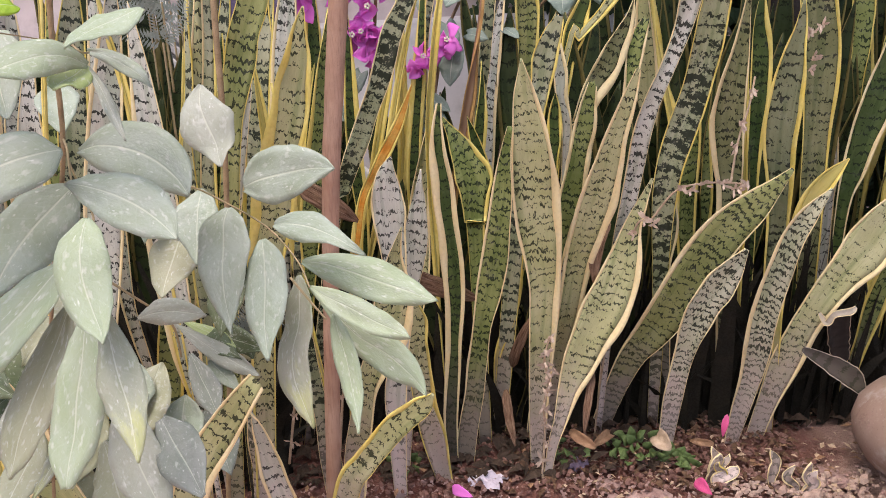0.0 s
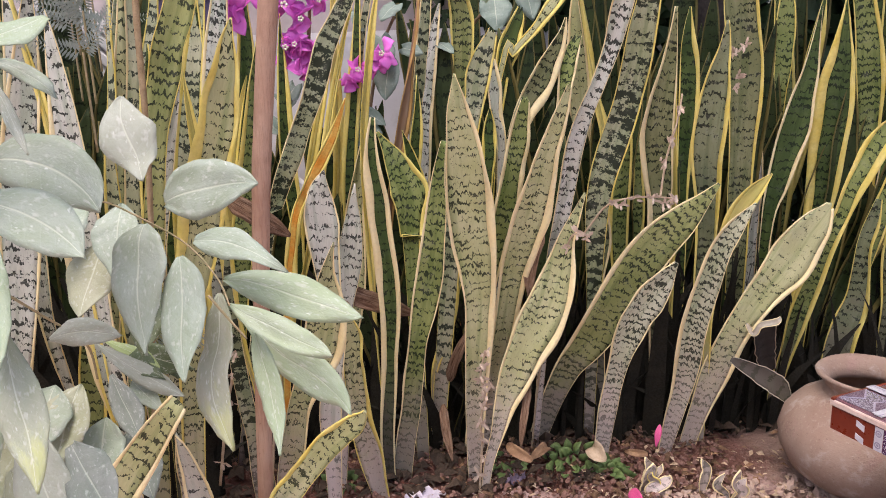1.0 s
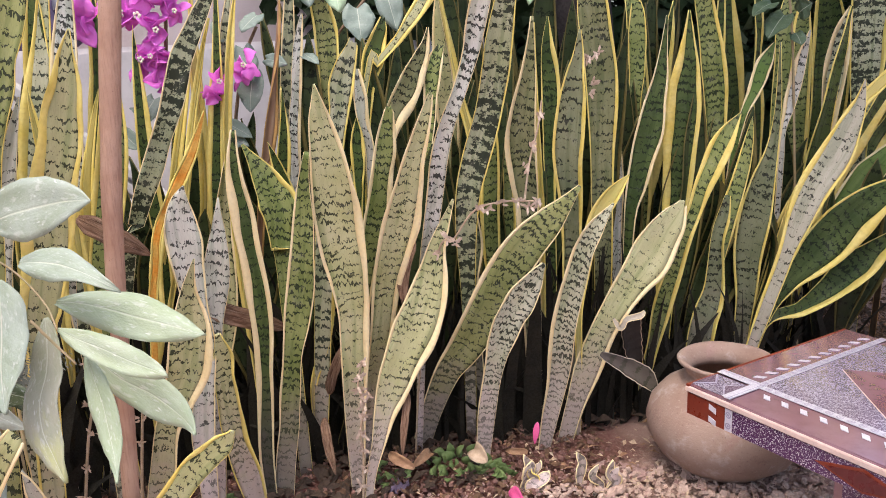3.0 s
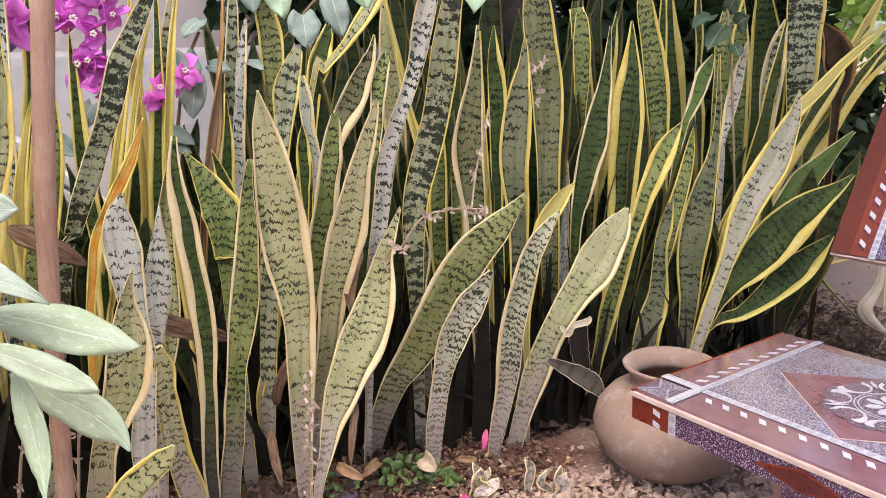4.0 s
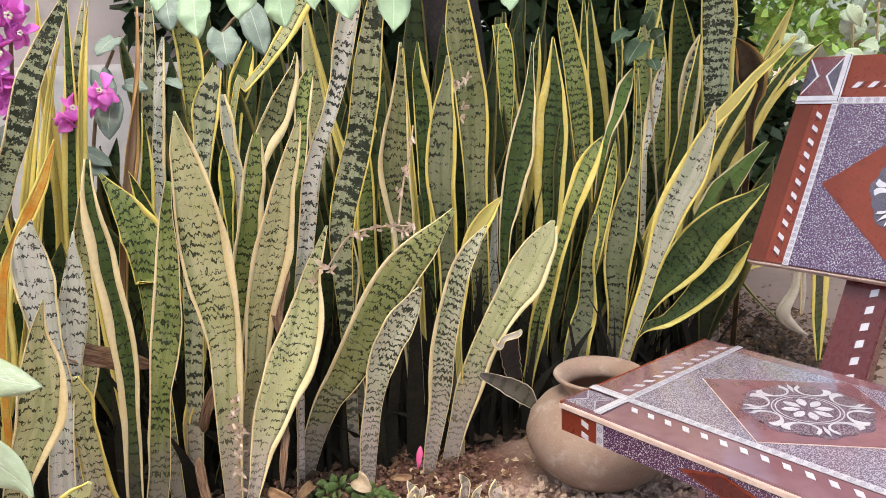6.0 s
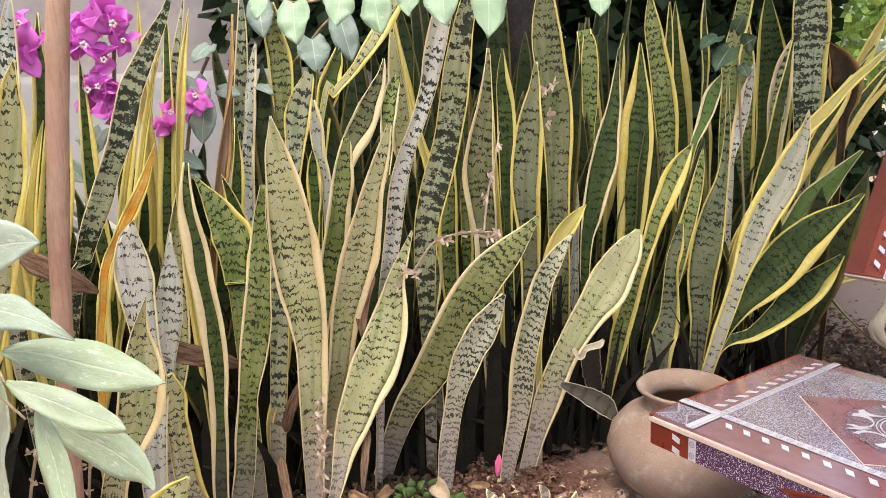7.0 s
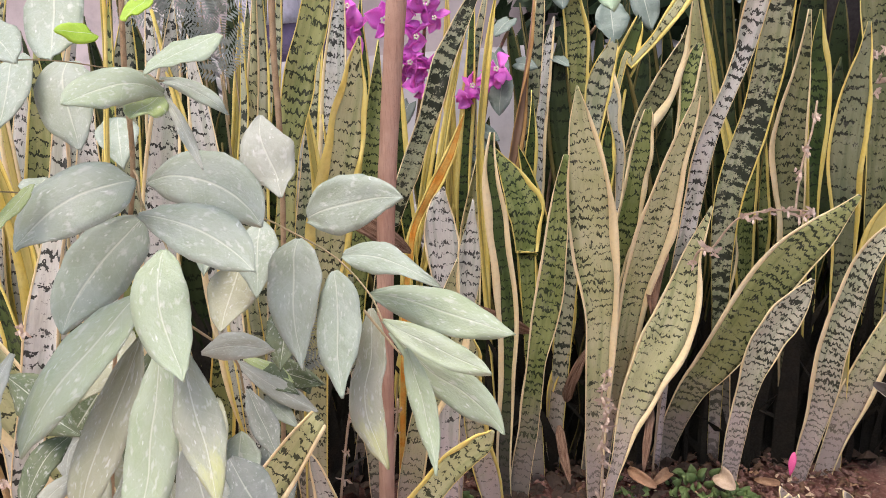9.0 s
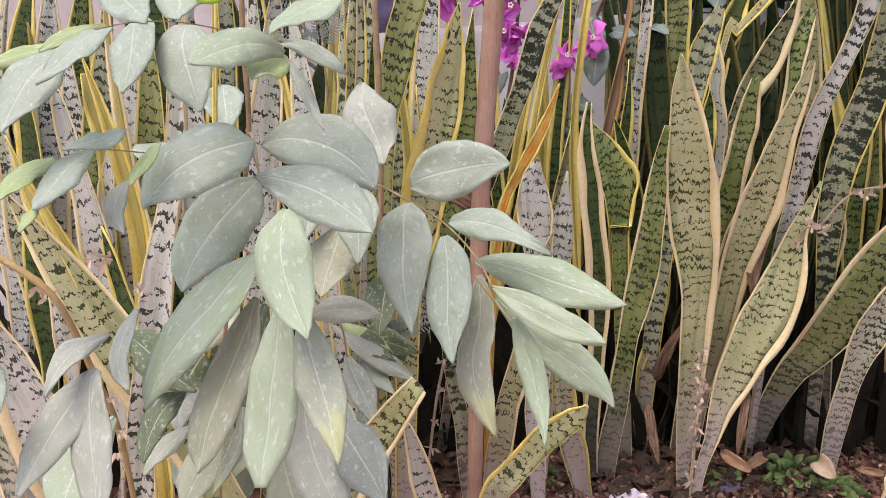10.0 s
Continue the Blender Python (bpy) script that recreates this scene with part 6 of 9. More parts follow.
def inlaid_chair():
    chair = thing("inlaid_chair", 0.85, 0.8, 0, "low lacquered red-brown chair with pale geometric inlay beside a clay pot", "chair")
    m = CHAIR
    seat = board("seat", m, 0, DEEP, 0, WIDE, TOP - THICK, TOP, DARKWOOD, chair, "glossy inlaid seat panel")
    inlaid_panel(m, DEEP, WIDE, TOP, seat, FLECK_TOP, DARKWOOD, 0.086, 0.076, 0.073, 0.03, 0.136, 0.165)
    board("edge_strip", m, -0.003, DEEP, -0.003, 0.004, TOP - 0.011, TOP - 0.004, RAWEDGE, seat, "worn pale edge", 0.001)
    board("edge_line", m, -0.0026, DEEP, -0.0026, 0.003, TOP - 0.0036, TOP + 0.0004, REDWOOD, seat, "orange-red edge line", 0.0008)
    board("edge_strip", m, -0.0034, 0.004, -0.0034, WIDE, TOP - 0.011, TOP - 0.003, RAWEDGE, seat, "worn pale edge", 0.001)
    # side faces: red end blocks, scroll band, flecked strip with red diamonds
    side = m @ Matrix.Translation((0, 0, TOP - THICK)) @ Matrix(((0, 0, -1, 0), (1, 0, 0, 0), (0, 1, 0, 0), (0, 0, 0, 1)))
    front = m @ Matrix.Translation((0, 0, TOP - THICK)) @ Matrix(((1, 0, 0, 0), (0, 0, -1, 0), (0, 1, 0, 0), (0, 0, 0, 1)))
    for face, length in ((side, WIDE), (front, DEEP)):
        hgt = THICK - 0.013
        plate("end_block", face, [(0.0, 0), (0.066, 0), (0.066, hgt), (0.0, hgt)], 0.0, 0.0012, REDWOOD, seat)
        diamond_row(face, (0.046, -0.004), (0.046, hgt), 2, 0.0062, 0.0062, 0.004, 0.0014, seat)
        band(face, 0.067, 0.079, 0.0, hgt, 0.0006, seat)
        plate("flecked_strip", face, [(0.08, 0), (length - 0.08, 0), (length - 0.08, hgt), (0.08, hgt)], 0.0, 0.001, FLECK, seat)
        for c in (length * 0.5,):
            plate("side_diamond", face, [(c - 0.062, hgt * 0.5), (c, 0.001), (c + 0.062, hgt * 0.5), (c, hgt)], 0.0014, 0.002, REDWOOD, seat)
            plate("side_diamond", face, [(c - 0.048, hgt * 0.5), (c, 0.004), (c + 0.048, hgt * 0.5), (c, hgt - 0.004)], 0.0024, 0.003, POSTWOOD, seat)
    # apron, legs
    board("apron", m, 0.05, DEEP - 0.05, 0.20, 0.222, TOP - THICK - 0.07, TOP - THICK - 0.001, DARKWOOD, chair)
    board("apron", m, 0.05, DEEP - 0.05, WIDE - 0.10, WIDE - 0.078, TOP - THICK - 0.07, TOP - THICK - 0.001, DARKWOOD, chair)
    rail = board("apron", m, 0.03, 0.052, 0.223, WIDE - 0.101, TOP - THICK - 0.06, TOP - THICK - 0.0015, FLECK, chair, "purple flecked apron board")
    board("edge_strip", m, 0.026, 0.030, 0.223, WIDE - 0.101, TOP - THICK - 0.012, TOP - THICK - 0.003, RAWEDGE, rail, "worn pale edge", 0.001)
    for u, v in ((0.055, 0.225), (0.055, WIDE - 0.143), (DEEP - 0.10, 0.225), (DEEP - 0.10, WIDE - 0.143)):
        board("leg", m, u, u + 0.04, v, v + 0.04, -0.02, TOP - THICK - 0.002, DARKWOOD, chair)
    # back: two posts and a reclined inlaid panel
    recline = math.atan2(0.206, 0.365)
    back = m @ Matrix.Translation((0.512, 0, 0.424)) @ Matrix.Rotation(recline, 4, "Y")
    # panel axes: its height runs up the recline, its face looks to the front
    flat = back @ Matrix(((0, 0, -1, 0), (0, 1, 0, 0), (1, 0, 0, 0), (0, 0, 0, 1)))
    hgt = 0.419
    panel = board("backrest", flat, 0, hgt, 0, WIDE, -0.03, 0.0, REDWOOD, chair, "reclined red-brown inlaid back panel")
    flip = flat @ Matrix(((-1, 0, 0, hgt), (0, 1, 0, 0), (0, 0, 1, 0), (0, 0, 0, 1)))
    inlaid_panel(flip, hgt, WIDE, 0.0, panel, FLECK, REDWOOD, 0.086, 0.1, 0.08, 0.002, 0.156, 0.172)
    board("edge_strip", flat, -0.003, 0.004, 0, WIDE, -0.02, -0.002, RAWEDGE, panel, "worn pale edge", 0.001)
    for v in (0.17, WIDE - 0.25):
        post = board("post", flat, -0.20, 0.02, v, v + 0.075, -0.06, -0.031, POSTWOOD, chair, "red post with pale diamond inlays")
        diamond_row(flat, (-0.18, v + 0.05), (0.0, v + 0.05), 6, 0.009, 0.006, 0.005, -0.0308, post)


inlaid_chair()


# ---- clay pot ----
def clay_pot(x, y):
    pot = thing("clay_pot", x, y, 0, "round dusty terracotta water pot with flared rim on the soil", "pot")
    outer = [(0.0, 0.004), (0.055, 0.004), (0.088, 0.014), (0.120, 0.040), (0.138, 0.075), (0.142, 0.102), (0.134, 0.132), (0.112, 0.158), (0.088, 0.174), (0.074, 0.181),
             (0.069, 0.187), (0.071, 0.195), (0.078, 0.205), (0.086, 0.213), (0.088, 0.218), (0.084, 0.221), (0.075, 0.216), (0.064, 0.204), (0.060, 0.192), (0.064, 0.182), (0.10, 0.165), (0.126, 0.125), (0.126, 0.08), (0.10, 0.03), (0.0, 0.02)]
    n = 56
    verts, faces = [], []
    for r, z in outer:
        for k in range(n):
            a = 2 * math.pi * k / n
            rr = r * (1 + 0.012 * noise.noise(Vector((math.cos(a) * 2, math.sin(a) * 2, z * 12))))
            verts.append((x + rr * math.cos(a), y + rr * math.sin(a), z + 0.002 * noise.noise(Vector((a, z * 9, 4)))))
    for i in range(len(outer) - 1):
        for k in range(n):
            faces.append((i * n + k, i * n + (k + 1) % n, (i + 1) * n + (k + 1) % n, (i + 1) * n + k))
    body = [f for f in faces if f[0] // n < 9]
    rim = [f for f in faces if f[0] // n >= 9]
    child("body", mesh_of("body", verts, body, CLAY), pot)
    child("rim", mesh_of("rim", verts, rim, CLAY), pot, "flared clay rim")


clay_pot(0.850, 1.212)


# ---- wooden stake ----
stake = thing("wooden_stake", -0.2, 1.22, 0, "brown weathered wooden stake standing among the plants", "stake")
stalk(stake, "pole", [(-0.096, 1.080, 0.949), (-0.127, 1.080, 0.726), (-0.150, 1.080, 0.519), (-0.178, 1.080, 0.144), (-0.192, 1.080, -0.051)], 0.0144, WOOD)


# ---- dusty shrub ----
def leaf_sheet(name, base, tip, width, roll, mat, outline, sag=0.12, fold=0.16, n=14, m=6, seed=0.0):
    """A thin leaf from base to tip with a folded midrib and a drooping tip."""
    a, b = Vector(base), Vector(tip)
    axis = b - a
    length = axis.length
    t = axis.normalized()
    up = Vector((-0.2 - 0.7 * min(0.0, a.x) - 0.3 * max(0.0, a.x), -0.85, 0.5))
    nrm = (up - t * up.dot(t)).normalized()
    nrm = Matrix.Rotation(radians(roll), 3, t) @ nrm
    side = t.cross(nrm).normalized()
    rows = []
    for i in range(n + 1):
        s = i / n
        arch = sag * length * (4 * s * (1 - s)) * 0.5
        w = outline(s) * width * 0.5
        row = []
        for j in range(m + 1):
            c = -1 + 2 * j / m
            wave = width * (0.10 * noise.noise(Vector((s * 4 + seed, c * 1.5, seed))) * (0.3 + abs(c)) + 0.035 * noise.noise(Vector((s * 13 + seed, c * 3, seed))) * abs(c))
            edge = 1 + 0.09 * noise.noise(Vector((s * 8, seed, 3 * (c > 0)))) + 0.03 * noise.noise(Vector((s * 30, seed, 3 * (c > 0))))
            back = -0.16 * length * abs(c) * max(0.0, 1 - s * 2.2) if outline is heart else 0.0
            row.append((a + t * back + axis * s + side * (c * w * edge) + nrm * (arch + fold * abs(c) * w + wave), nrm, (c, s)))
        rows.append(row)
    v, f, q = solid_strip(rows, 0.0012)
    return mesh_of(name, v, f, mat, q)


def oval(s):
    return max(0.02, (math.sin(math.pi * min(1, s ** 0.82)) ** 0.75) * (1 - 0.25 * s) * 1.12)


def lance(peak, point):
    """Outline of a leaf that is widest at peak and drawn out to a point."""
    def outline(s):
        if s < peak:
            return max(0.03, math.sin(math.pi / 2 * s / peak) ** 0.8)
        q = (s - peak) / (1 - peak)
        return max(0.012, (1 - q ** point) ** 1.12)
    return outline


def torn(s):
    return max(0.05, math.sin(math.pi * min(1, s * 0.8 + 0.02)) ** 0.7) * (1 - 0.35 * max(0, s - 0.9) / 0.1)


def heart(s):
    return max(0.02, 1.12 * ((s + 0.04) ** 0.33) * (1 - s ** 2.1) ** 0.95)


def dusty_leaf(parent, base, tip, width, roll, kind, sag=0.14, tear=False):
    DUSTY_COUNT[0] += 1
    rnd = random.Random(DUSTY_COUNT[0] + 40)
    shape = torn if tear else lance(rnd.uniform(0.34, 0.47), rnd.uniform(1.75, 2.3))
    me = leaf_sheet("leaf", base, tip, width * 1.13, roll + rnd.uniform(-12, 12), DUSTY[kind], shape, sag * rnd.uniform(0.3, 1.5), rnd.uniform(0.08, 0.32), 20, 8, seed=rnd.uniform(0, 90))
    return child("leaf", me, parent)


DUSTY_COUNT = [0]


def drawn_leaf(parent, line, kind):
    """A soft shrub leaf along a bent midrib of (x, y, z, width) from stalk to tip."""
    DUSTY_COUNT[0] += 1
    rnd = random.Random(DUSTY_COUNT[0] + 840)
    n, m = 24, 8
    seed, fold, roll = rnd.uniform(0, 90), rnd.uniform(0.02, 0.2), radians(rnd.uniform(-14, 14))
    a, b = Vector(line[0]).xyz, Vector(line[-1]).xyz
    length, axis = (b - a).length, (b - a).normalized()
    up = Vector((-0.2 - 0.7 * min(0.0, a.x) - 0.3 * max(0.0, a.x), -0.85, 0.5))
    up = Matrix.Rotation(roll, 3, axis) @ up
    rows = []
    for i in range(n + 1):
        s = i / n
        at, to = spline(line, s)
        c, tan, w = at.xyz, to.xyz.normalized(), max(at.w, 0.001) * 0.5
        nrm = (up - tan * up.dot(tan)).normalized()
        side = tan.cross(nrm).normalized()
        row = []
        for j in range(m + 1):
            u = -1 + 2 * j / m
            wave = length * (0.03 * noise.noise(Vector((s * 4 + seed, u * 1.4, seed))) + 0.014 * noise.noise(Vector((s * 11 + seed, u * 3, seed))) * abs(u))
            edge = 1 + 0.07 * noise.noise(Vector((s * 7, seed, 3 * (u > 0)))) + 0.025 * noise.noise(Vector((s * 28, seed, 3 * (u > 0))))
            row.append((c + side * (u * w * edge) + nrm * (fold * abs(u) * w - 0.12 * u * u * w + wave * (0.3 + abs(u))), nrm, (u, s)))
        rows.append(row)
    v, f, q = solid_strip(rows, 0.0011)
    return child("leaf", mesh_of("leaf", v, f, DUSTY[kind], q), parent)



def heart_leaf(parent, base, tip, width, kind):
    DUSTY_COUNT[0] += 1
    rnd = random.Random(DUSTY_COUNT[0] + 140)
    me = leaf_sheet("leaf", base, tip, width, rnd.uniform(-25, 25), HEARTM[kind], heart, 0.1, rnd.uniform(0.05, 0.2), seed=rnd.uniform(0, 90))
    return child("leaf", me, parent)


shrub = thing("shrub", -0.3, 0.86, 0, "young shrub with drooping dusty grey-green leaves beside the snake plants", "shrub")
stalk(shrub, "stem", [(-0.258, 0.620, 0.863), (-0.266, 0.620, 0.793), (-0.272, 0.620, 0.713), (-0.306, 0.640, 0.618), (-0.340, 0.660, 0.514), (-0.376, 0.680, 0.350)], 0.0021, LIGHTBARK)
stalk(shrub, "stem", [(-0.237, 0.970, 0.933), (-0.245, 0.970, 0.825), (-0.249, 0.970, 0.718), (-0.259, 0.970, 0.590), (-0.281, 0.970, 0.386), (-0.312, 0.970, 0.145)], 0.0041, LIGHTBARK)
stalk(shrub, "stem", [(-0.531, 0.630, 0.632), (-0.475, 0.630, 0.590), (-0.465, 0.650, 0.513), (-0.463, 0.670, 0.440), (-0.474, 0.690, 0.341)], 0.0034, TANSTEM)
stalk(shrub, "twig", [(-0.277, 0.630, 0.721), (-0.262, 0.620, 0.681), (-0.225, 0.630, 0.669), (-0.193, 0.650, 0.674), (-0.157, 0.650, 0.656), (-0.126, 0.650, 0.634), (-0.100, 0.630, 0.610), (-0.088, 0.610, 0.593)], 0.0009, TWIG)
stalk(shrub, "twig", [(-0.277, 0.630, 0.721), (-0.259, 0.600, 0.714), (-0.249, 0.580, 0.688), (-0.218, 0.540, 0.672), (-0.228, 0.530, 0.640), (-0.238, 0.540, 0.611)], 0.0009, TWIG)
stalk(shrub, "twig", [(-0.272, 0.630, 0.773), (-0.247, 0.600, 0.791), (-0.217, 0.560, 0.783), (-0.221, 0.580, 0.783)], 0.0009, TWIG)
stalk(shrub, "twig", [(-0.270, 0.630, 0.793), (-0.285, 0.570, 0.800), (-0.305, 0.540, 0.801), (-0.316, 0.510, 0.796)], 0.0005, TWIG)
stalk(shrub, "twig", [(-0.286, 0.630, 0.690), (-0.321, 0.570, 0.711), (-0.330, 0.540, 0.718), (-0.337, 0.510, 0.724)], 0.0006, TWIG)
stalk(shrub, "twig", [(-0.302, 0.650, 0.620), (-0.259, 0.670, 0.573), (-0.241, 0.700, 0.536), (-0.240, 0.710, 0.497)], 0.0012, TWIG)
stalk(shrub, "twig", [(-0.098, 0.590, 0.608), (-0.083, 0.590, 0.586), (-0.073, 0.590, 0.572)], 0.0010, TWIG)
dusty_leaf(shrub, (-0.509, 0.905, 0.691), (-0.494, 0.850, 0.668), 0.042, 0, "dusty")
dusty_leaf(shrub, (-0.439, 0.955, 0.754), (-0.415, 0.900, 0.697), 0.043, 0, "dusty")
dusty_leaf(shrub, (-0.301, 0.925, 0.441), (-0.233, 0.870, 0.426), 0.028, 0, "deep")
dusty_leaf(shrub, (-0.295, 0.955, 0.430), (-0.208, 0.900, 0.424), 0.031, 0, "deep")
dusty_leaf(shrub, (-0.284, 0.905, 0.411), (-0.231, 0.850, 0.392), 0.021, 0, "dusty")
dusty_leaf(shrub, (-0.491, 0.905, 0.474), (-0.484, 0.850, 0.436), 0.059, 0, "dusty")
dusty_leaf(shrub, (-0.388, 0.455, 0.599), (-0.385, 0.400, 0.545), 0.037, 0, "dusty")
dusty_leaf(shrub, (-0.252, 0.865, 0.635), (-0.249, 0.810, 0.560), 0.043, 0, "dusty")
dusty_leaf(shrub, (-0.318, 0.905, 0.632), (-0.319, 0.850, 0.577), 0.039, 0, "dusty")
dusty_leaf(shrub, (-0.420, 0.875, 0.511), (-0.467, 0.820, 0.448), 0.049, 0, "olive")
dusty_leaf(shrub, (-0.457, 0.875, 0.455), (-0.499, 0.820, 0.384), 0.051, 0, "deep")
dusty_leaf(shrub, (-0.331, 0.875, 0.424), (-0.350, 0.820, 0.342), 0.055, 0, "olive")
dusty_leaf(shrub, (-0.416, 0.875, 0.380), (-0.442, 0.820, 0.288), 0.059, 0, "olive")
dusty_leaf(shrub, (-0.308, 0.875, 0.380), (-0.306, 0.820, 0.306), 0.056, 0, "dusty")
dusty_leaf(shrub, (-0.281, 0.875, 0.365), (-0.246, 0.820, 0.300), 0.048, 0, "blue")
dusty_leaf(shrub, (-0.360, 0.875, 0.424), (-0.368, 0.820, 0.363), 0.056, 0, "dusty")
dusty_leaf(shrub, (-0.496, 0.875, 0.440), (-0.539, 0.820, 0.362), 0.045, 0, "olive")
dusty_leaf(shrub, (-0.490, 0.875, 0.333), (-0.496, 0.820, 0.264), 0.061, 0, "dusty")
dusty_leaf(shrub, (-0.347, 0.875, 0.288), (-0.306, 0.820, 0.246), 0.066, 0, "blue")
dusty_leaf(shrub, (-0.231, 0.875, 0.535), (-0.237, 0.820, 0.473), 0.038, 0, "deep")
dusty_leaf(shrub, (-0.444, 0.875, 0.287), (-0.463, 0.820, 0.242), 0.061, 0, "olive")
drawn_leaf(shrub, [(-0.242, 0.560, 0.717, 0.005), (-0.251, 0.552, 0.717, 0.038), (-0.269, 0.543, 0.713, 0.050), (-0.286, 0.535, 0.705, 0.050), (-0.298, 0.527, 0.695, 0.035), (-0.304, 0.518, 0.686, 0.013), (-0.303, 0.510, 0.682, 0.001)], "dusty")
drawn_leaf(shrub, [(-0.265, 0.630, 0.708, 0.005), (-0.244, 0.620, 0.713, 0.035), (-0.219, 0.610, 0.711, 0.046), (-0.195, 0.600, 0.703, 0.048), (-0.176, 0.590, 0.690, 0.031), (-0.164, 0.580, 0.677, 0.002)], "dusty")
drawn_leaf(shrub, [(-0.248, 0.570, 0.692, 0.004), (-0.229, 0.559, 0.691, 0.022), (-0.205, 0.548, 0.686, 0.037), (-0.183, 0.537, 0.678, 0.038), (-0.165, 0.526, 0.668, 0.025), (-0.152, 0.515, 0.659, 0.001)], "dusty")
drawn_leaf(shrub, [(-0.250, 0.555, 0.638, 0.006), (-0.261, 0.546, 0.626, 0.033), (-0.279, 0.537, 0.607, 0.045), (-0.297, 0.528, 0.589, 0.044), (-0.310, 0.518, 0.571, 0.033), (-0.318, 0.509, 0.554, 0.015), (-0.320, 0.500, 0.544, 0.001)], "fresh")
drawn_leaf(shrub, [(-0.266, 0.615, 0.683, 0.006), (-0.275, 0.604, 0.673, 0.039), (-0.289, 0.593, 0.658, 0.052), (-0.302, 0.582, 0.641, 0.049), (-0.311, 0.571, 0.624, 0.029), (-0.313, 0.560, 0.610, 0.002)], "dusty")
drawn_leaf(shrub, [(-0.200, 0.495, 0.681, 0.004), (-0.200, 0.486, 0.673, 0.026), (-0.199, 0.477, 0.661, 0.036), (-0.195, 0.468, 0.646, 0.036), (-0.187, 0.458, 0.631, 0.026), (-0.180, 0.449, 0.622, 0.011), (-0.175, 0.440, 0.617, 0.001)], "fresh")
drawn_leaf(shrub, [(-0.215, 0.505, 0.621, 0.006), (-0.215, 0.496, 0.604, 0.020), (-0.216, 0.487, 0.585, 0.030), (-0.218, 0.478, 0.566, 0.035), (-0.218, 0.468, 0.547, 0.033), (-0.220, 0.459, 0.531, 0.024), (-0.220, 0.450, 0.517, 0.008)], "fresh")
drawn_leaf(shrub, [(-0.253, 0.555, 0.606, 0.006), (-0.262, 0.546, 0.582, 0.028), (-0.271, 0.537, 0.560, 0.035), (-0.281, 0.528, 0.538, 0.037), (-0.287, 0.518, 0.520, 0.033), (-0.289, 0.509, 0.505, 0.019), (-0.289, 0.500, 0.496, 0.002)], "olive")
drawn_leaf(shrub, [(-0.193, 0.485, 0.621, 0.005), (-0.188, 0.474, 0.604, 0.020), (-0.181, 0.463, 0.587, 0.029), (-0.173, 0.452, 0.572, 0.026), (-0.167, 0.441, 0.559, 0.015), (-0.162, 0.430, 0.545, 0.001)], "yellowing")
drawn_leaf(shrub, [(-0.264, 0.685, 0.547, 0.004), (-0.243, 0.671, 0.556, 0.021), (-0.221, 0.657, 0.562, 0.024), (-0.200, 0.644, 0.564, 0.016), (-0.182, 0.630, 0.566, 0.001)], "mauve")
drawn_leaf(shrub, [(-0.316, 0.900, 0.462, 0.003), (-0.291, 0.890, 0.447, 0.016), (-0.265, 0.880, 0.433, 0.024), (-0.240, 0.870, 0.421, 0.022), (-0.223, 0.860, 0.416, 0.014), (-0.208, 0.850, 0.412, 0.002)], "mauve")
drawn_leaf(shrub, [(-0.319, 0.930, 0.456, 0.004), (-0.283, 0.913, 0.445, 0.017), (-0.261, 0.897, 0.443, 0.015), (-0.241, 0.880, 0.437, 0.002)], "lime")
drawn_leaf(shrub, [(-0.288, 0.960, 0.440, 0.004), (-0.264, 0.947, 0.429, 0.025), (-0.243, 0.933, 0.418, 0.024), (-0.234, 0.920, 0.405, 0.003)], "deep")
drawn_leaf(shrub, [(-0.289, 0.860, 0.439, 0.005), (-0.278, 0.850, 0.417, 0.028), (-0.266, 0.840, 0.396, 0.032), (-0.257, 0.830, 0.380, 0.017), (-0.246, 0.820, 0.367, 0.002)], "blue")
drawn_leaf(shrub, [(-0.222, 0.850, 0.660, 0.005), (-0.226, 0.858, 0.672, 0.024), (-0.230, 0.867, 0.685, 0.046), (-0.240, 0.875, 0.705, 0.064), (-0.247, 0.883, 0.723, 0.047), (-0.249, 0.892, 0.736, 0.028), (-0.249, 0.900, 0.747, 0.004)], "mauve")
drawn_leaf(shrub, [(-0.177, 0.770, 0.650, 0.010), (-0.159, 0.759, 0.658, 0.044), (-0.136, 0.748, 0.664, 0.056), (-0.113, 0.737, 0.669, 0.048), (-0.093, 0.726, 0.672, 0.027), (-0.077, 0.715, 0.672, 0.002)], "dusty")
drawn_leaf(shrub, [(-0.153, 0.635, 0.656, 0.007), (-0.155, 0.626, 0.647, 0.038), (-0.155, 0.617, 0.629, 0.050), (-0.155, 0.607, 0.612, 0.046), (-0.153, 0.598, 0.592, 0.028), (-0.149, 0.589, 0.577, 0.012), (-0.146, 0.580, 0.567, 0.001)], "dusty")
drawn_leaf(shrub, [(-0.127, 0.675, 0.632, 0.005), (-0.112, 0.664, 0.634, 0.023), (-0.092, 0.653, 0.633, 0.029), (-0.074, 0.642, 0.628, 0.019), (-0.058, 0.631, 0.622, 0.010), (-0.042, 0.620, 0.615, 0.001)], "dusty")
drawn_leaf(shrub, [(-0.108, 0.685, 0.594, 0.005), (-0.089, 0.676, 0.594, 0.023), (-0.065, 0.667, 0.589, 0.034), (-0.040, 0.657, 0.582, 0.038), (-0.015, 0.648, 0.575, 0.027), (0.002, 0.639, 0.571, 0.013), (0.014, 0.630, 0.570, 0.001)], "fresh")
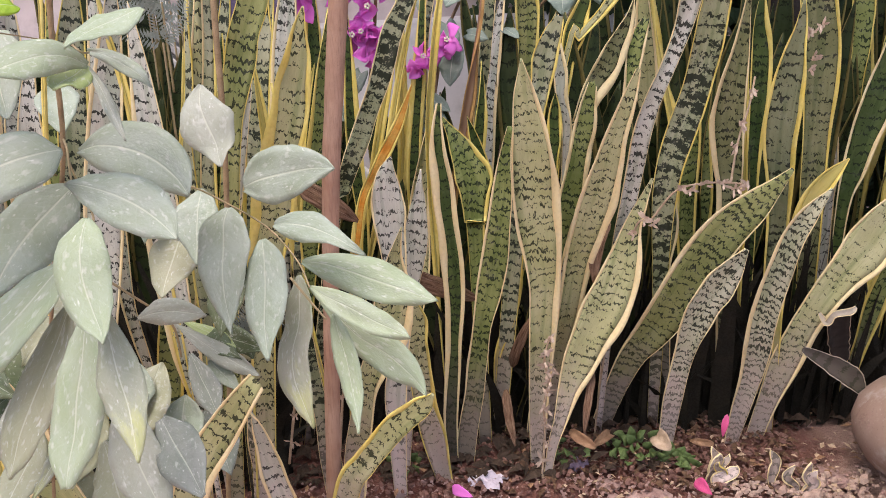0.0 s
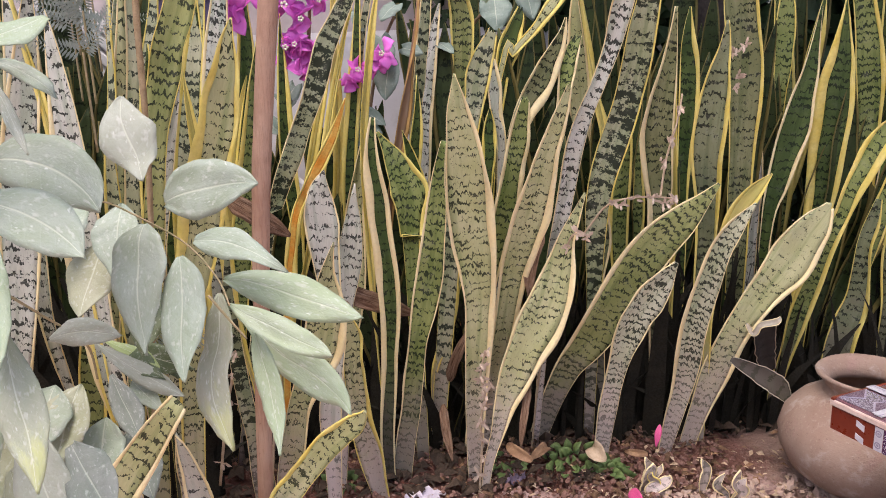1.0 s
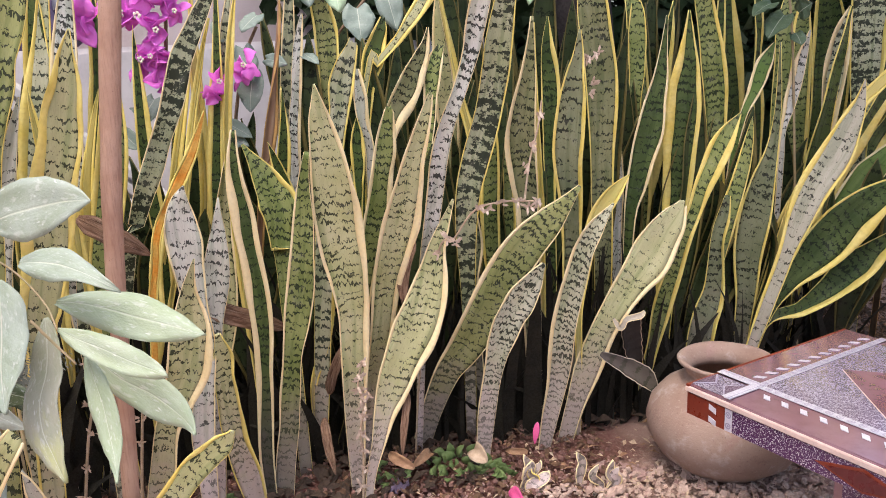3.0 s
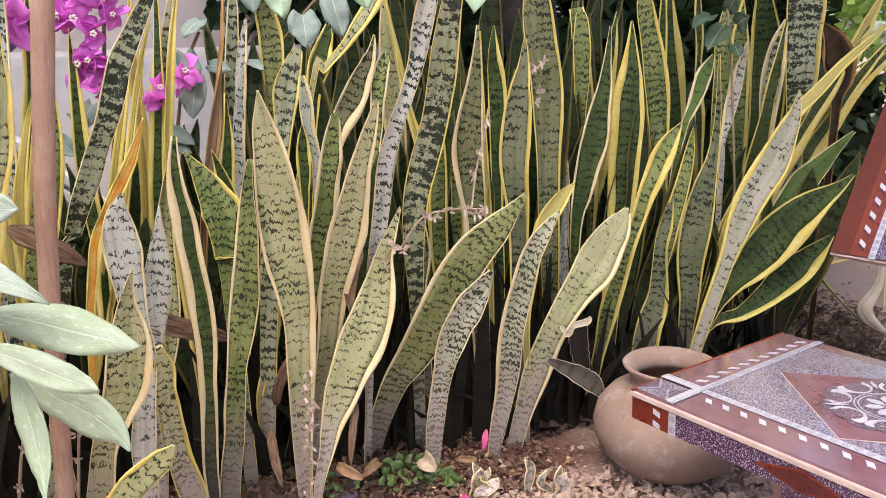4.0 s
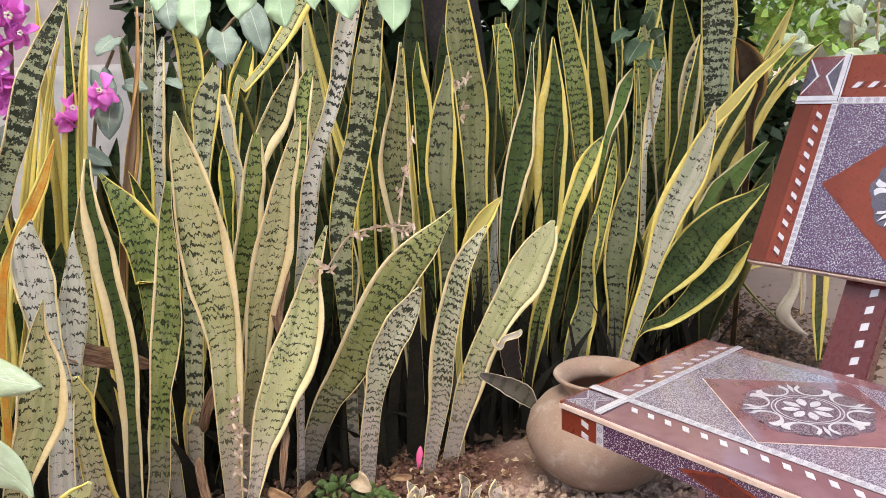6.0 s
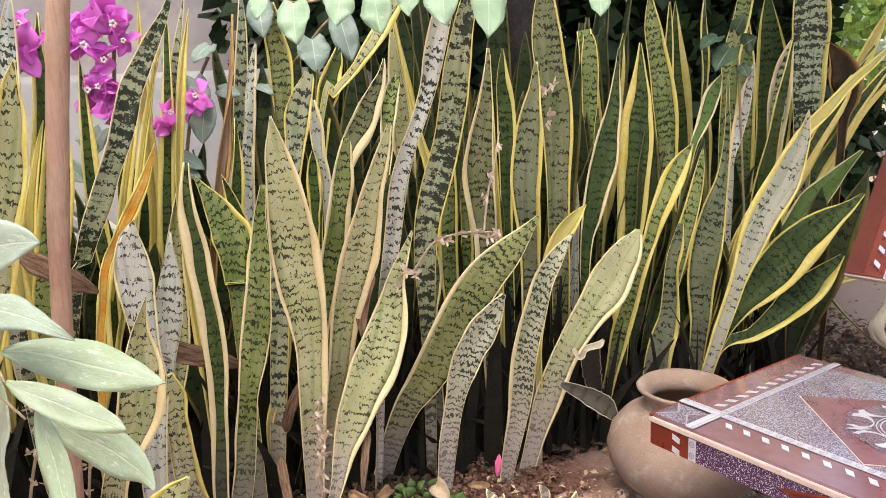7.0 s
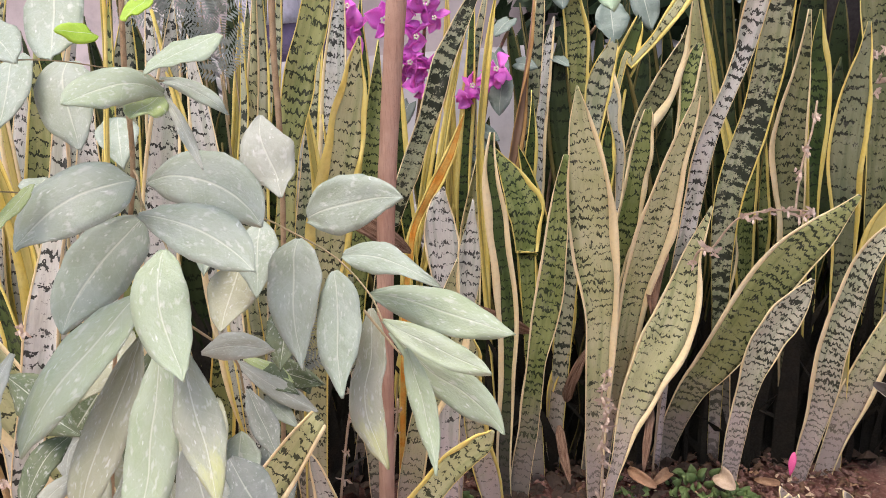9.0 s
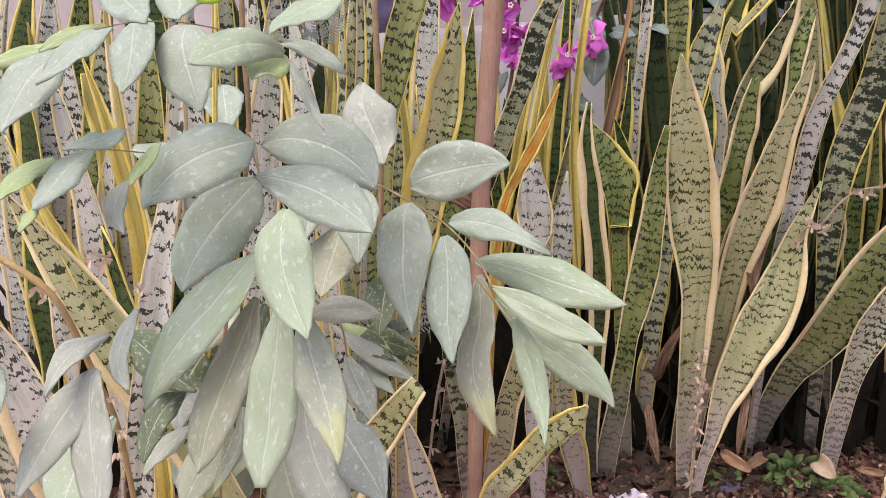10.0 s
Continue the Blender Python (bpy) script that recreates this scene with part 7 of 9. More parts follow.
drawn_leaf(shrub, [(-0.089, 0.615, 0.592, 0.003), (-0.073, 0.604, 0.586, 0.015), (-0.054, 0.593, 0.580, 0.021), (-0.034, 0.582, 0.572, 0.021), (-0.018, 0.571, 0.568, 0.014), (-0.006, 0.560, 0.566, 0.001)], "fresh")
drawn_leaf(shrub, [(-0.089, 0.655, 0.569, 0.004), (-0.074, 0.646, 0.555, 0.014), (-0.055, 0.637, 0.538, 0.028), (-0.033, 0.627, 0.527, 0.032), (-0.016, 0.618, 0.515, 0.027), (-0.005, 0.609, 0.506, 0.012), (0.001, 0.600, 0.499, 0.001)], "fresh")
drawn_leaf(shrub, [(-0.123, 0.615, 0.633, 0.006), (-0.120, 0.604, 0.620, 0.029), (-0.119, 0.593, 0.599, 0.036), (-0.119, 0.582, 0.580, 0.032), (-0.117, 0.571, 0.566, 0.017), (-0.114, 0.560, 0.552, 0.002)], "dusty")
drawn_leaf(shrub, [(-0.099, 0.625, 0.599, 0.005), (-0.098, 0.616, 0.582, 0.022), (-0.099, 0.607, 0.562, 0.028), (-0.104, 0.597, 0.543, 0.029), (-0.102, 0.588, 0.523, 0.029), (-0.095, 0.579, 0.507, 0.018), (-0.087, 0.570, 0.489, 0.001)], "yellowing")
drawn_leaf(shrub, [(-0.072, 0.615, 0.568, 0.004), (-0.066, 0.604, 0.551, 0.017), (-0.060, 0.593, 0.535, 0.022), (-0.056, 0.582, 0.517, 0.019), (-0.052, 0.571, 0.502, 0.010), (-0.050, 0.560, 0.488, 0.001)], "fresh")
drawn_leaf(shrub, [(-0.212, 0.555, 0.774, 0.005), (-0.219, 0.544, 0.780, 0.018), (-0.230, 0.533, 0.781, 0.027), (-0.240, 0.522, 0.778, 0.028), (-0.248, 0.511, 0.774, 0.020), (-0.251, 0.500, 0.771, 0.002)], "fresh")
drawn_leaf(shrub, [(-0.215, 0.560, 0.774, 0.005), (-0.219, 0.550, 0.768, 0.025), (-0.224, 0.540, 0.764, 0.019), (-0.224, 0.530, 0.760, 0.003)], "lime")
drawn_leaf(shrub, [(-0.231, 0.600, 0.784, 0.003), (-0.212, 0.587, 0.780, 0.010), (-0.192, 0.575, 0.771, 0.012), (-0.177, 0.562, 0.763, 0.006), (-0.169, 0.550, 0.758, 0.001)], "dusty")
drawn_leaf(shrub, [(-0.215, 0.560, 0.774, 0.002), (-0.202, 0.547, 0.760, 0.007), (-0.190, 0.533, 0.743, 0.008), (-0.179, 0.520, 0.726, 0.001)], "mauve")
drawn_leaf(shrub, [(-0.364, 0.645, 0.809, 0.016), (-0.360, 0.631, 0.800, 0.040), (-0.355, 0.617, 0.787, 0.042), (-0.353, 0.604, 0.772, 0.032), (-0.352, 0.590, 0.755, 0.002)], "dusty")
drawn_leaf(shrub, [(-0.321, 0.645, 0.804, 0.019), (-0.321, 0.634, 0.793, 0.044), (-0.316, 0.623, 0.778, 0.048), (-0.308, 0.612, 0.761, 0.037), (-0.300, 0.601, 0.748, 0.018), (-0.294, 0.590, 0.739, 0.002)], "dusty")
drawn_leaf(shrub, [(-0.344, 0.520, 0.787, 0.005), (-0.349, 0.510, 0.780, 0.026), (-0.356, 0.500, 0.771, 0.042), (-0.361, 0.490, 0.759, 0.038), (-0.363, 0.480, 0.748, 0.022), (-0.362, 0.470, 0.739, 0.002)], "dusty")
drawn_leaf(shrub, [(-0.311, 0.520, 0.797, 0.005), (-0.316, 0.505, 0.792, 0.022), (-0.322, 0.490, 0.782, 0.027), (-0.324, 0.475, 0.773, 0.019), (-0.326, 0.460, 0.765, 0.002)], "dusty")
drawn_leaf(shrub, [(-0.348, 0.550, 0.790, 0.003), (-0.363, 0.538, 0.789, 0.010), (-0.375, 0.525, 0.786, 0.014), (-0.387, 0.512, 0.781, 0.011), (-0.394, 0.500, 0.776, 0.002)], "lime")
drawn_leaf(shrub, [(-0.338, 0.560, 0.801, 0.003), (-0.346, 0.547, 0.800, 0.008), (-0.355, 0.533, 0.794, 0.012), (-0.363, 0.520, 0.786, 0.003)], "lime")
drawn_leaf(shrub, [(-0.343, 0.575, 0.829, 0.020), (-0.319, 0.557, 0.816, 0.029), (-0.301, 0.538, 0.806, 0.016), (-0.287, 0.520, 0.798, 0.001)], "dusty")
drawn_leaf(shrub, [(-0.278, 0.570, 0.857, 0.019), (-0.277, 0.560, 0.842, 0.034), (-0.274, 0.550, 0.827, 0.038), (-0.272, 0.540, 0.812, 0.032), (-0.269, 0.530, 0.803, 0.016), (-0.264, 0.520, 0.798, 0.002)], "dusty")
drawn_leaf(shrub, [(-0.170, 0.555, 0.809, 0.009), (-0.181, 0.541, 0.802, 0.033), (-0.191, 0.528, 0.796, 0.031), (-0.197, 0.514, 0.790, 0.018), (-0.198, 0.500, 0.785, 0.002)], "fresh")
drawn_leaf(shrub, [(-0.331, 0.510, 0.722, 0.004), (-0.336, 0.497, 0.717, 0.020), (-0.341, 0.485, 0.708, 0.026), (-0.343, 0.473, 0.700, 0.017), (-0.344, 0.460, 0.693, 0.001)], "dusty")
drawn_leaf(shrub, [(-0.364, 0.515, 0.718, 0.005), (-0.370, 0.497, 0.712, 0.025), (-0.370, 0.478, 0.705, 0.024), (-0.366, 0.460, 0.700, 0.003)], "lime")
drawn_leaf(shrub, [(-0.312, 0.515, 0.734, 0.008), (-0.313, 0.500, 0.731, 0.019), (-0.320, 0.485, 0.728, 0.012), (-0.325, 0.470, 0.727, 0.002)], "dusty")
drawn_leaf(shrub, [(-0.330, 0.540, 0.697, 0.004), (-0.331, 0.527, 0.688, 0.016), (-0.326, 0.513, 0.678, 0.013), (-0.313, 0.500, 0.668, 0.001)], "mauve")
drawn_leaf(shrub, [(-0.296, 0.530, 0.722, 0.003), (-0.298, 0.517, 0.714, 0.010), (-0.301, 0.503, 0.705, 0.007), (-0.297, 0.490, 0.701, 0.002)], "lime")
drawn_leaf(shrub, [(-0.348, 0.470, 0.693, 0.003), (-0.347, 0.460, 0.689, 0.008), (-0.348, 0.450, 0.682, 0.002)], "lime")
drawn_leaf(shrub, [(-0.332, 0.475, 0.585, 0.005), (-0.341, 0.464, 0.572, 0.026), (-0.350, 0.453, 0.558, 0.031), (-0.357, 0.442, 0.544, 0.026), (-0.361, 0.431, 0.533, 0.014), (-0.360, 0.420, 0.526, 0.002)], "mauve")
drawn_leaf(shrub, [(-0.335, 0.475, 0.584, 0.006), (-0.333, 0.464, 0.572, 0.024), (-0.329, 0.453, 0.554, 0.029), (-0.323, 0.442, 0.537, 0.028), (-0.317, 0.431, 0.520, 0.020), (-0.310, 0.420, 0.508, 0.002)], "mauve")
drawn_leaf(shrub, [(-0.386, 0.560, 0.508, 0.005), (-0.403, 0.540, 0.489, 0.042), (-0.406, 0.520, 0.472, 0.040), (-0.404, 0.500, 0.454, 0.009)], "fresh")
drawn_leaf(shrub, [(-0.334, 0.495, 0.601, 0.003), (-0.338, 0.481, 0.601, 0.011), (-0.343, 0.468, 0.599, 0.018), (-0.345, 0.454, 0.592, 0.011), (-0.346, 0.440, 0.581, 0.001)], "mauve")
drawn_leaf(shrub, [(-0.339, 0.540, 0.604, 0.003), (-0.338, 0.520, 0.593, 0.017), (-0.334, 0.500, 0.580, 0.017), (-0.317, 0.480, 0.568, 0.001)], "mauve")
drawn_leaf(shrub, [(-0.428, 0.655, 0.545, 0.005), (-0.398, 0.637, 0.534, 0.036), (-0.369, 0.618, 0.521, 0.030), (-0.337, 0.600, 0.512, 0.003)], "deep")
drawn_leaf(shrub, [(-0.366, 0.635, 0.497, 0.006), (-0.379, 0.617, 0.487, 0.027), (-0.385, 0.598, 0.470, 0.022), (-0.382, 0.580, 0.457, 0.002)], "deep")
drawn_leaf(shrub, [(-0.391, 0.700, 0.469, 0.006), (-0.399, 0.680, 0.460, 0.030), (-0.395, 0.660, 0.441, 0.002)], "mauve")
drawn_leaf(shrub, [(-0.380, 0.660, 0.449, 0.005), (-0.396, 0.643, 0.440, 0.020), (-0.405, 0.627, 0.430, 0.012), (-0.404, 0.610, 0.427, 0.002)], "mauve")
drawn_leaf(shrub, [(-0.209, 0.575, 0.500, 0.009), (-0.193, 0.557, 0.487, 0.038), (-0.177, 0.538, 0.477, 0.035), (-0.162, 0.520, 0.464, 0.004)], "blue")
drawn_leaf(shrub, [(-0.237, 0.580, 0.519, 0.006), (-0.232, 0.567, 0.495, 0.033), (-0.223, 0.555, 0.474, 0.042), (-0.209, 0.542, 0.453, 0.031), (-0.197, 0.530, 0.436, 0.003)], "mauve")
drawn_leaf(shrub, [(-0.277, 0.610, 0.463, 0.006), (-0.265, 0.593, 0.446, 0.037), (-0.254, 0.577, 0.428, 0.045), (-0.239, 0.560, 0.409, 0.005)], "olive")
drawn_leaf(shrub, [(-0.283, 0.880, 0.590, 0.008), (-0.289, 0.863, 0.566, 0.063), (-0.298, 0.847, 0.538, 0.046), (-0.300, 0.830, 0.519, 0.003)], "olive")
drawn_leaf(shrub, [(-0.322, 0.600, 0.488, 0.005), (-0.325, 0.583, 0.466, 0.031), (-0.331, 0.567, 0.450, 0.033), (-0.335, 0.550, 0.435, 0.005)], "olive")
drawn_leaf(shrub, [(-0.298, 0.600, 0.498, 0.004), (-0.296, 0.583, 0.477, 0.013), (-0.303, 0.567, 0.461, 0.011), (-0.310, 0.550, 0.446, 0.001)], "yellowing")
drawn_leaf(shrub, [(-0.319, 0.720, 0.547, 0.006), (-0.332, 0.703, 0.507, 0.035), (-0.339, 0.687, 0.468, 0.029), (-0.341, 0.670, 0.441, 0.005)], "deep")
drawn_leaf(shrub, [(-0.243, 0.540, 0.812, 0.002), (-0.245, 0.535, 0.813, 0.013), (-0.251, 0.530, 0.814, 0.016), (-0.256, 0.525, 0.815, 0.012), (-0.259, 0.520, 0.815, 0.002)], "bright")
drawn_leaf(shrub, [(-0.216, 0.560, 0.838, 0.003), (-0.216, 0.555, 0.832, 0.017), (-0.220, 0.550, 0.828, 0.018), (-0.224, 0.545, 0.823, 0.011), (-0.223, 0.540, 0.820, 0.002)], "bright")

# ---- bougainvillea, vines and dry stalks ----
bougainvillea = thing("bougainvillea", -0.1, 1.54, 0, "bougainvillea with magenta bracts and grey-green heart leaves", "bush")


def bract_cluster(parent, x, y, z, size):
    """Three papery bracts round a small pale floret."""
    DUSTY_COUNT[0] += 1
    rnd = random.Random(DUSTY_COUNT[0] + 300)
    turn0 = rnd.uniform(0, 6.28)
    for k in range(6):
        a = turn0 + k * 1.05 + rnd.uniform(-0.4, 0.4)
        d = Vector((math.cos(a), rnd.uniform(-0.7, 0.2), math.sin(a)))
        c = Vector((x, y, z)) + Vector((rnd.uniform(-1, 1), rnd.uniform(-0.6, 0.6), rnd.uniform(-1, 1))) * size * 0.16
        me = leaf_sheet("bract", c, c + d * size * rnd.uniform(0.4, 0.72), size * rnd.uniform(0.4, 0.7), rnd.uniform(-75, 75), PINK, oval, rnd.uniform(-0.3, 0.6), rnd.uniform(0.1, 0.7), 8, 4, rnd.uniform(0, 90))
        child("bract", me, parent)
    if rnd.random() < 0.6:
        bm = bmesh.new()
        for k in range(5):
            a = k * 1.2566
            bmesh.ops.create_icosphere(bm, subdivisions=1, radius=size * 0.05, matrix=Matrix.Translation((x + math.cos(a) * size * 0.07, y - 0.02, z + math.sin(a) * size * 0.07)))
        part("floret", bm, CREAM, parent, "tiny cream floret")


stalk(bougainvillea, "stem", [(-0.190, 1.520, 0.250), (-0.155, 1.520, 0.562), (-0.117, 1.520, 0.756), (-0.100, 1.520, 0.887)], 0.0042, BARK)
stalk(bougainvillea, "stem", [(-0.083, 1.560, 0.215), (-0.009, 1.560, 0.647), (0.023, 1.560, 0.789), (0.055, 1.560, 0.858)], 0.0037, BARK)
stalk(bougainvillea, "stem", [(0.083, 1.570, 0.301), (0.161, 1.570, 0.741), (0.249, 1.570, 0.884), (0.317, 1.570, 0.945)], 0.0036, BARK)
bract_cluster(bougainvillea, -0.127, 1.500, 0.909, 0.067)
bract_cluster(bougainvillea, -0.093, 1.500, 0.913, 0.066)
bract_cluster(bougainvillea, -0.123, 1.500, 0.795, 0.055)
bract_cluster(bougainvillea, -0.147, 1.500, 0.805, 0.055)
bract_cluster(bougainvillea, -0.018, 1.500, 0.761, 0.048)
bract_cluster(bougainvillea, 0.027, 1.500, 0.788, 0.050)
bract_cluster(bougainvillea, -0.080, 1.500, 0.885, 0.044)
bract_cluster(bougainvillea, -0.172, 1.500, 0.887, 0.067)
bract_cluster(bougainvillea, -0.116, 1.500, 0.931, 0.067)
bract_cluster(bougainvillea, -0.118, 1.500, 0.766, 0.049)
bract_cluster(bougainvillea, -0.100, 1.500, 0.803, 0.048)
bract_cluster(bougainvillea, -0.029, 1.500, 0.742, 0.044)
bract_cluster(bougainvillea, 0.014, 1.500, 0.764, 0.039)
bract_cluster(bougainvillea, -0.232, 1.500, 0.877, 0.067)
bract_cluster(bougainvillea, -0.143, 1.500, 0.879, 0.067)
bract_cluster(bougainvillea, -0.115, 1.500, 0.854, 0.055)
bract_cluster(bougainvillea, -0.237, 1.500, 0.916, 0.056)
bract_cluster(bougainvillea, -0.130, 1.500, 0.810, 0.049)
vine = thing("climbing_vine", 0.3, 1.16, 0.95, "climbing vine with pale green heart-shaped leaves", "vine")
stalk(vine, "stem", [(0.123, 1.160, 0.929), (0.183, 1.160, 0.906), (0.248, 1.160, 0.915), (0.298, 1.160, 0.910), (0.398, 1.160, 0.930), (0.466, 1.160, 0.930), (0.654, 1.160, 0.922)], 0.0017, TWIG)
creeper = thing("creeper", 1.1, 1.5, 0, "creeper with small dark green leaves between blades", "vine")
stalk(creeper, "stem", [(1.224, 1.500, -0.000), (1.176, 1.500, 0.562), (1.154, 1.500, 0.801), (1.137, 1.500, 0.897)], 0.0030, TWIG)
heart_leaf(vine, (0.182, 1.150, 0.903), (0.178, 1.120, 0.848), 0.064, "heart_green")
heart_leaf(vine, (0.243, 1.120, 0.915), (0.230, 1.090, 0.868), 0.056, "heart_green")
heart_leaf(vine, (0.297, 1.150, 0.913), (0.295, 1.120, 0.859), 0.067, "heart_green")
heart_leaf(vine, (0.383, 1.100, 0.929), (0.375, 1.070, 0.863), 0.075, "heart_green")
heart_leaf(vine, (0.447, 1.100, 0.922), (0.434, 1.070, 0.845), 0.069, "heart_green")
heart_leaf(vine, (0.361, 1.200, 0.935), (0.349, 1.170, 0.885), 0.053, "heart_green")
heart_leaf(vine, (0.722, 1.300, 0.936), (0.707, 1.270, 0.889), 0.052, "heart_green")
heart_leaf(vine, (0.146, 1.250, 0.926), (0.134, 1.220, 0.890), 0.045, "heart_green")
heart_leaf(bougainvillea, (0.247, 1.550, 0.883), (0.248, 1.520, 0.820), 0.083, "heart_grey")
heart_leaf(bougainvillea, (0.302, 1.550, 0.923), (0.317, 1.520, 0.838), 0.072, "heart_grey")
heart_leaf(bougainvillea, (0.154, 1.550, 0.954), (0.156, 1.520, 0.887), 0.067, "heart_grey")
heart_leaf(bougainvillea, (0.058, 1.550, 0.877), (0.028, 1.520, 0.847), 0.056, "heart_grey")
heart_leaf(bougainvillea, (0.040, 1.550, 0.768), (0.029, 1.520, 0.701), 0.067, "heart_grey")
heart_leaf(bougainvillea, (0.027, 1.550, 0.818), (0.040, 1.520, 0.758), 0.056, "heart_grey")
heart_leaf(bougainvillea, (-0.177, 1.550, 0.720), (-0.153, 1.520, 0.699), 0.045, "heart_grey")
heart_leaf(bougainvillea, (-0.144, 1.550, 0.733), (-0.173, 1.520, 0.678), 0.052, "heart_grey")
heart_leaf(bougainvillea, (-0.013, 1.550, 0.864), (-0.006, 1.520, 0.828), 0.045, "heart_grey")
heart_leaf(bougainvillea, (0.068, 1.550, 0.797), (0.106, 1.520, 0.785), 0.038, "heart_grey")
heart_leaf(bougainvillea, (0.137, 1.550, 0.804), (0.164, 1.520, 0.782), 0.038, "heart_grey")
heart_leaf(bougainvillea, (-0.035, 1.550, 0.660), (0.021, 1.520, 0.638), 0.045, "heart_grey")
heart_leaf(bougainvillea, (-0.014, 1.550, 0.679), (0.028, 1.520, 0.653), 0.040, "heart_grey")
heart_leaf(bougainvillea, (-0.044, 1.550, 0.630), (-0.010, 1.520, 0.620), 0.045, "heart_grey")
heart_leaf(bougainvillea, (-0.206, 1.550, 0.673), (-0.174, 1.520, 0.644), 0.046, "heart_grey")
heart_leaf(creeper, (1.132, 1.500, 0.838), (1.076, 1.470, 0.790), 0.066, "heart_dark")
heart_leaf(creeper, (1.168, 1.500, 0.843), (1.175, 1.470, 0.859), 0.059, "heart_dark")
heart_leaf(creeper, (1.102, 1.500, 0.862), (1.040, 1.470, 0.838), 0.052, "heart_dark")
heart_leaf(creeper, (1.162, 1.500, 0.801), (1.155, 1.470, 0.776), 0.045, "heart_dark")
heart_leaf(creeper, (1.145, 1.500, 0.873), (1.144, 1.470, 0.906), 0.045, "heart_dark")
dry_vine = thing("dry_stalk", 0.16, 1.16, 0, "withered curled brown flower stalk clinging to a leaf", "dry stalk", "dry flower stalks")
stalk(dry_vine, "stem", [(0.165, 1.262, -0.005), (0.173, 1.262, 0.103), (0.171, 1.262, 0.147), (0.181, 1.262, 0.201), (0.173, 1.262, 0.234), (0.183, 1.262, 0.280)], 0.0022, DRYS)
dry_vine_b = thing("dry_stalk", 0.5, 1.28, 0, "thin dry flower stalk with small shrivelled blossoms", "dry stalk", "dry flower stalks")
stalk(dry_vine_b, "stem", [(0.285, 1.400, -0.01), (0.300, 1.370, 0.2), (0.333, 1.300, 0.448), (0.359, 1.280, 0.477), (0.393, 1.260, 0.528), (0.447, 1.260, 0.539), (0.507, 1.260, 0.534)], 0.0020, DRYS)
stalk(dry_vine_b, "stem", [(0.482, 1.260, 0.537), (0.505, 1.300, 0.598), (0.528, 1.320, 0.654), (0.543, 1.340, 0.701)], 0.0020, DRYS)
dry_vine_c = thing("dry_stalk", -0.2, 1.15, 0, "withered brown stalk with curled dead blossoms", "dry stalk", "dry flower stalks")
stalk(dry_vine_c, "stem", [(-0.264, 1.150, 0.120), (-0.241, 1.150, 0.245), (-0.225, 1.150, 0.309), (-0.216, 1.150, 0.373)], 0.0025, DRYS)
stalk(dry_vine_c, "stem", [(-0.182, 1.150, 0.111), (-0.168, 1.150, 0.218), (-0.157, 1.150, 0.294)], 0.0025, DRYS)


# ---- ground cover ----
def lump(rnd, x, y, z, r, flat=0.6):
    """A rough clod: a squashed low-poly ball with knocked-in faces."""
    bm = bmesh.new()
    bmesh.ops.create_icosphere(bm, subdivisions=1, radius=1.0)
    a = rnd.uniform(0.7, 1.3)
    for v in bm.verts:
        k = rnd.uniform(0.72, 1.15)
        v.co = Vector((v.co.x * r * a * k, v.co.y * r * k, v.co.z * r * flat * k))
    bmesh.ops.rotate(bm, verts=bm.verts, matrix=Matrix.Rotation(rnd.uniform(0, 6.28), 3, "Z"))
    bmesh.ops.translate(bm, verts=bm.verts, vec=(x, y, z + r * flat * 0.35))
    me = bpy.data.meshes.new("clod")
    bm.to_mesh(me)
    bm.free()
    return me


def clods():
    rnd = random.Random(21)
    for i in range(190):
        x, y = rnd.uniform(0.28, 1.0), rnd.uniform(0.9, 1.27)
        if (x - 0.845) ** 2 + (y - 1.215) ** 2 < 0.02:
            continue
        me = lump(rnd, x, y, 0.0, rnd.uniform(0.006, 0.027), rnd.uniform(0.2, 0.55))
        me.materials.append(STONE)
        tagged(new("clod", me), "dry reddish soil clod lying on the ground", "clod", "clods on the soil")


clods()


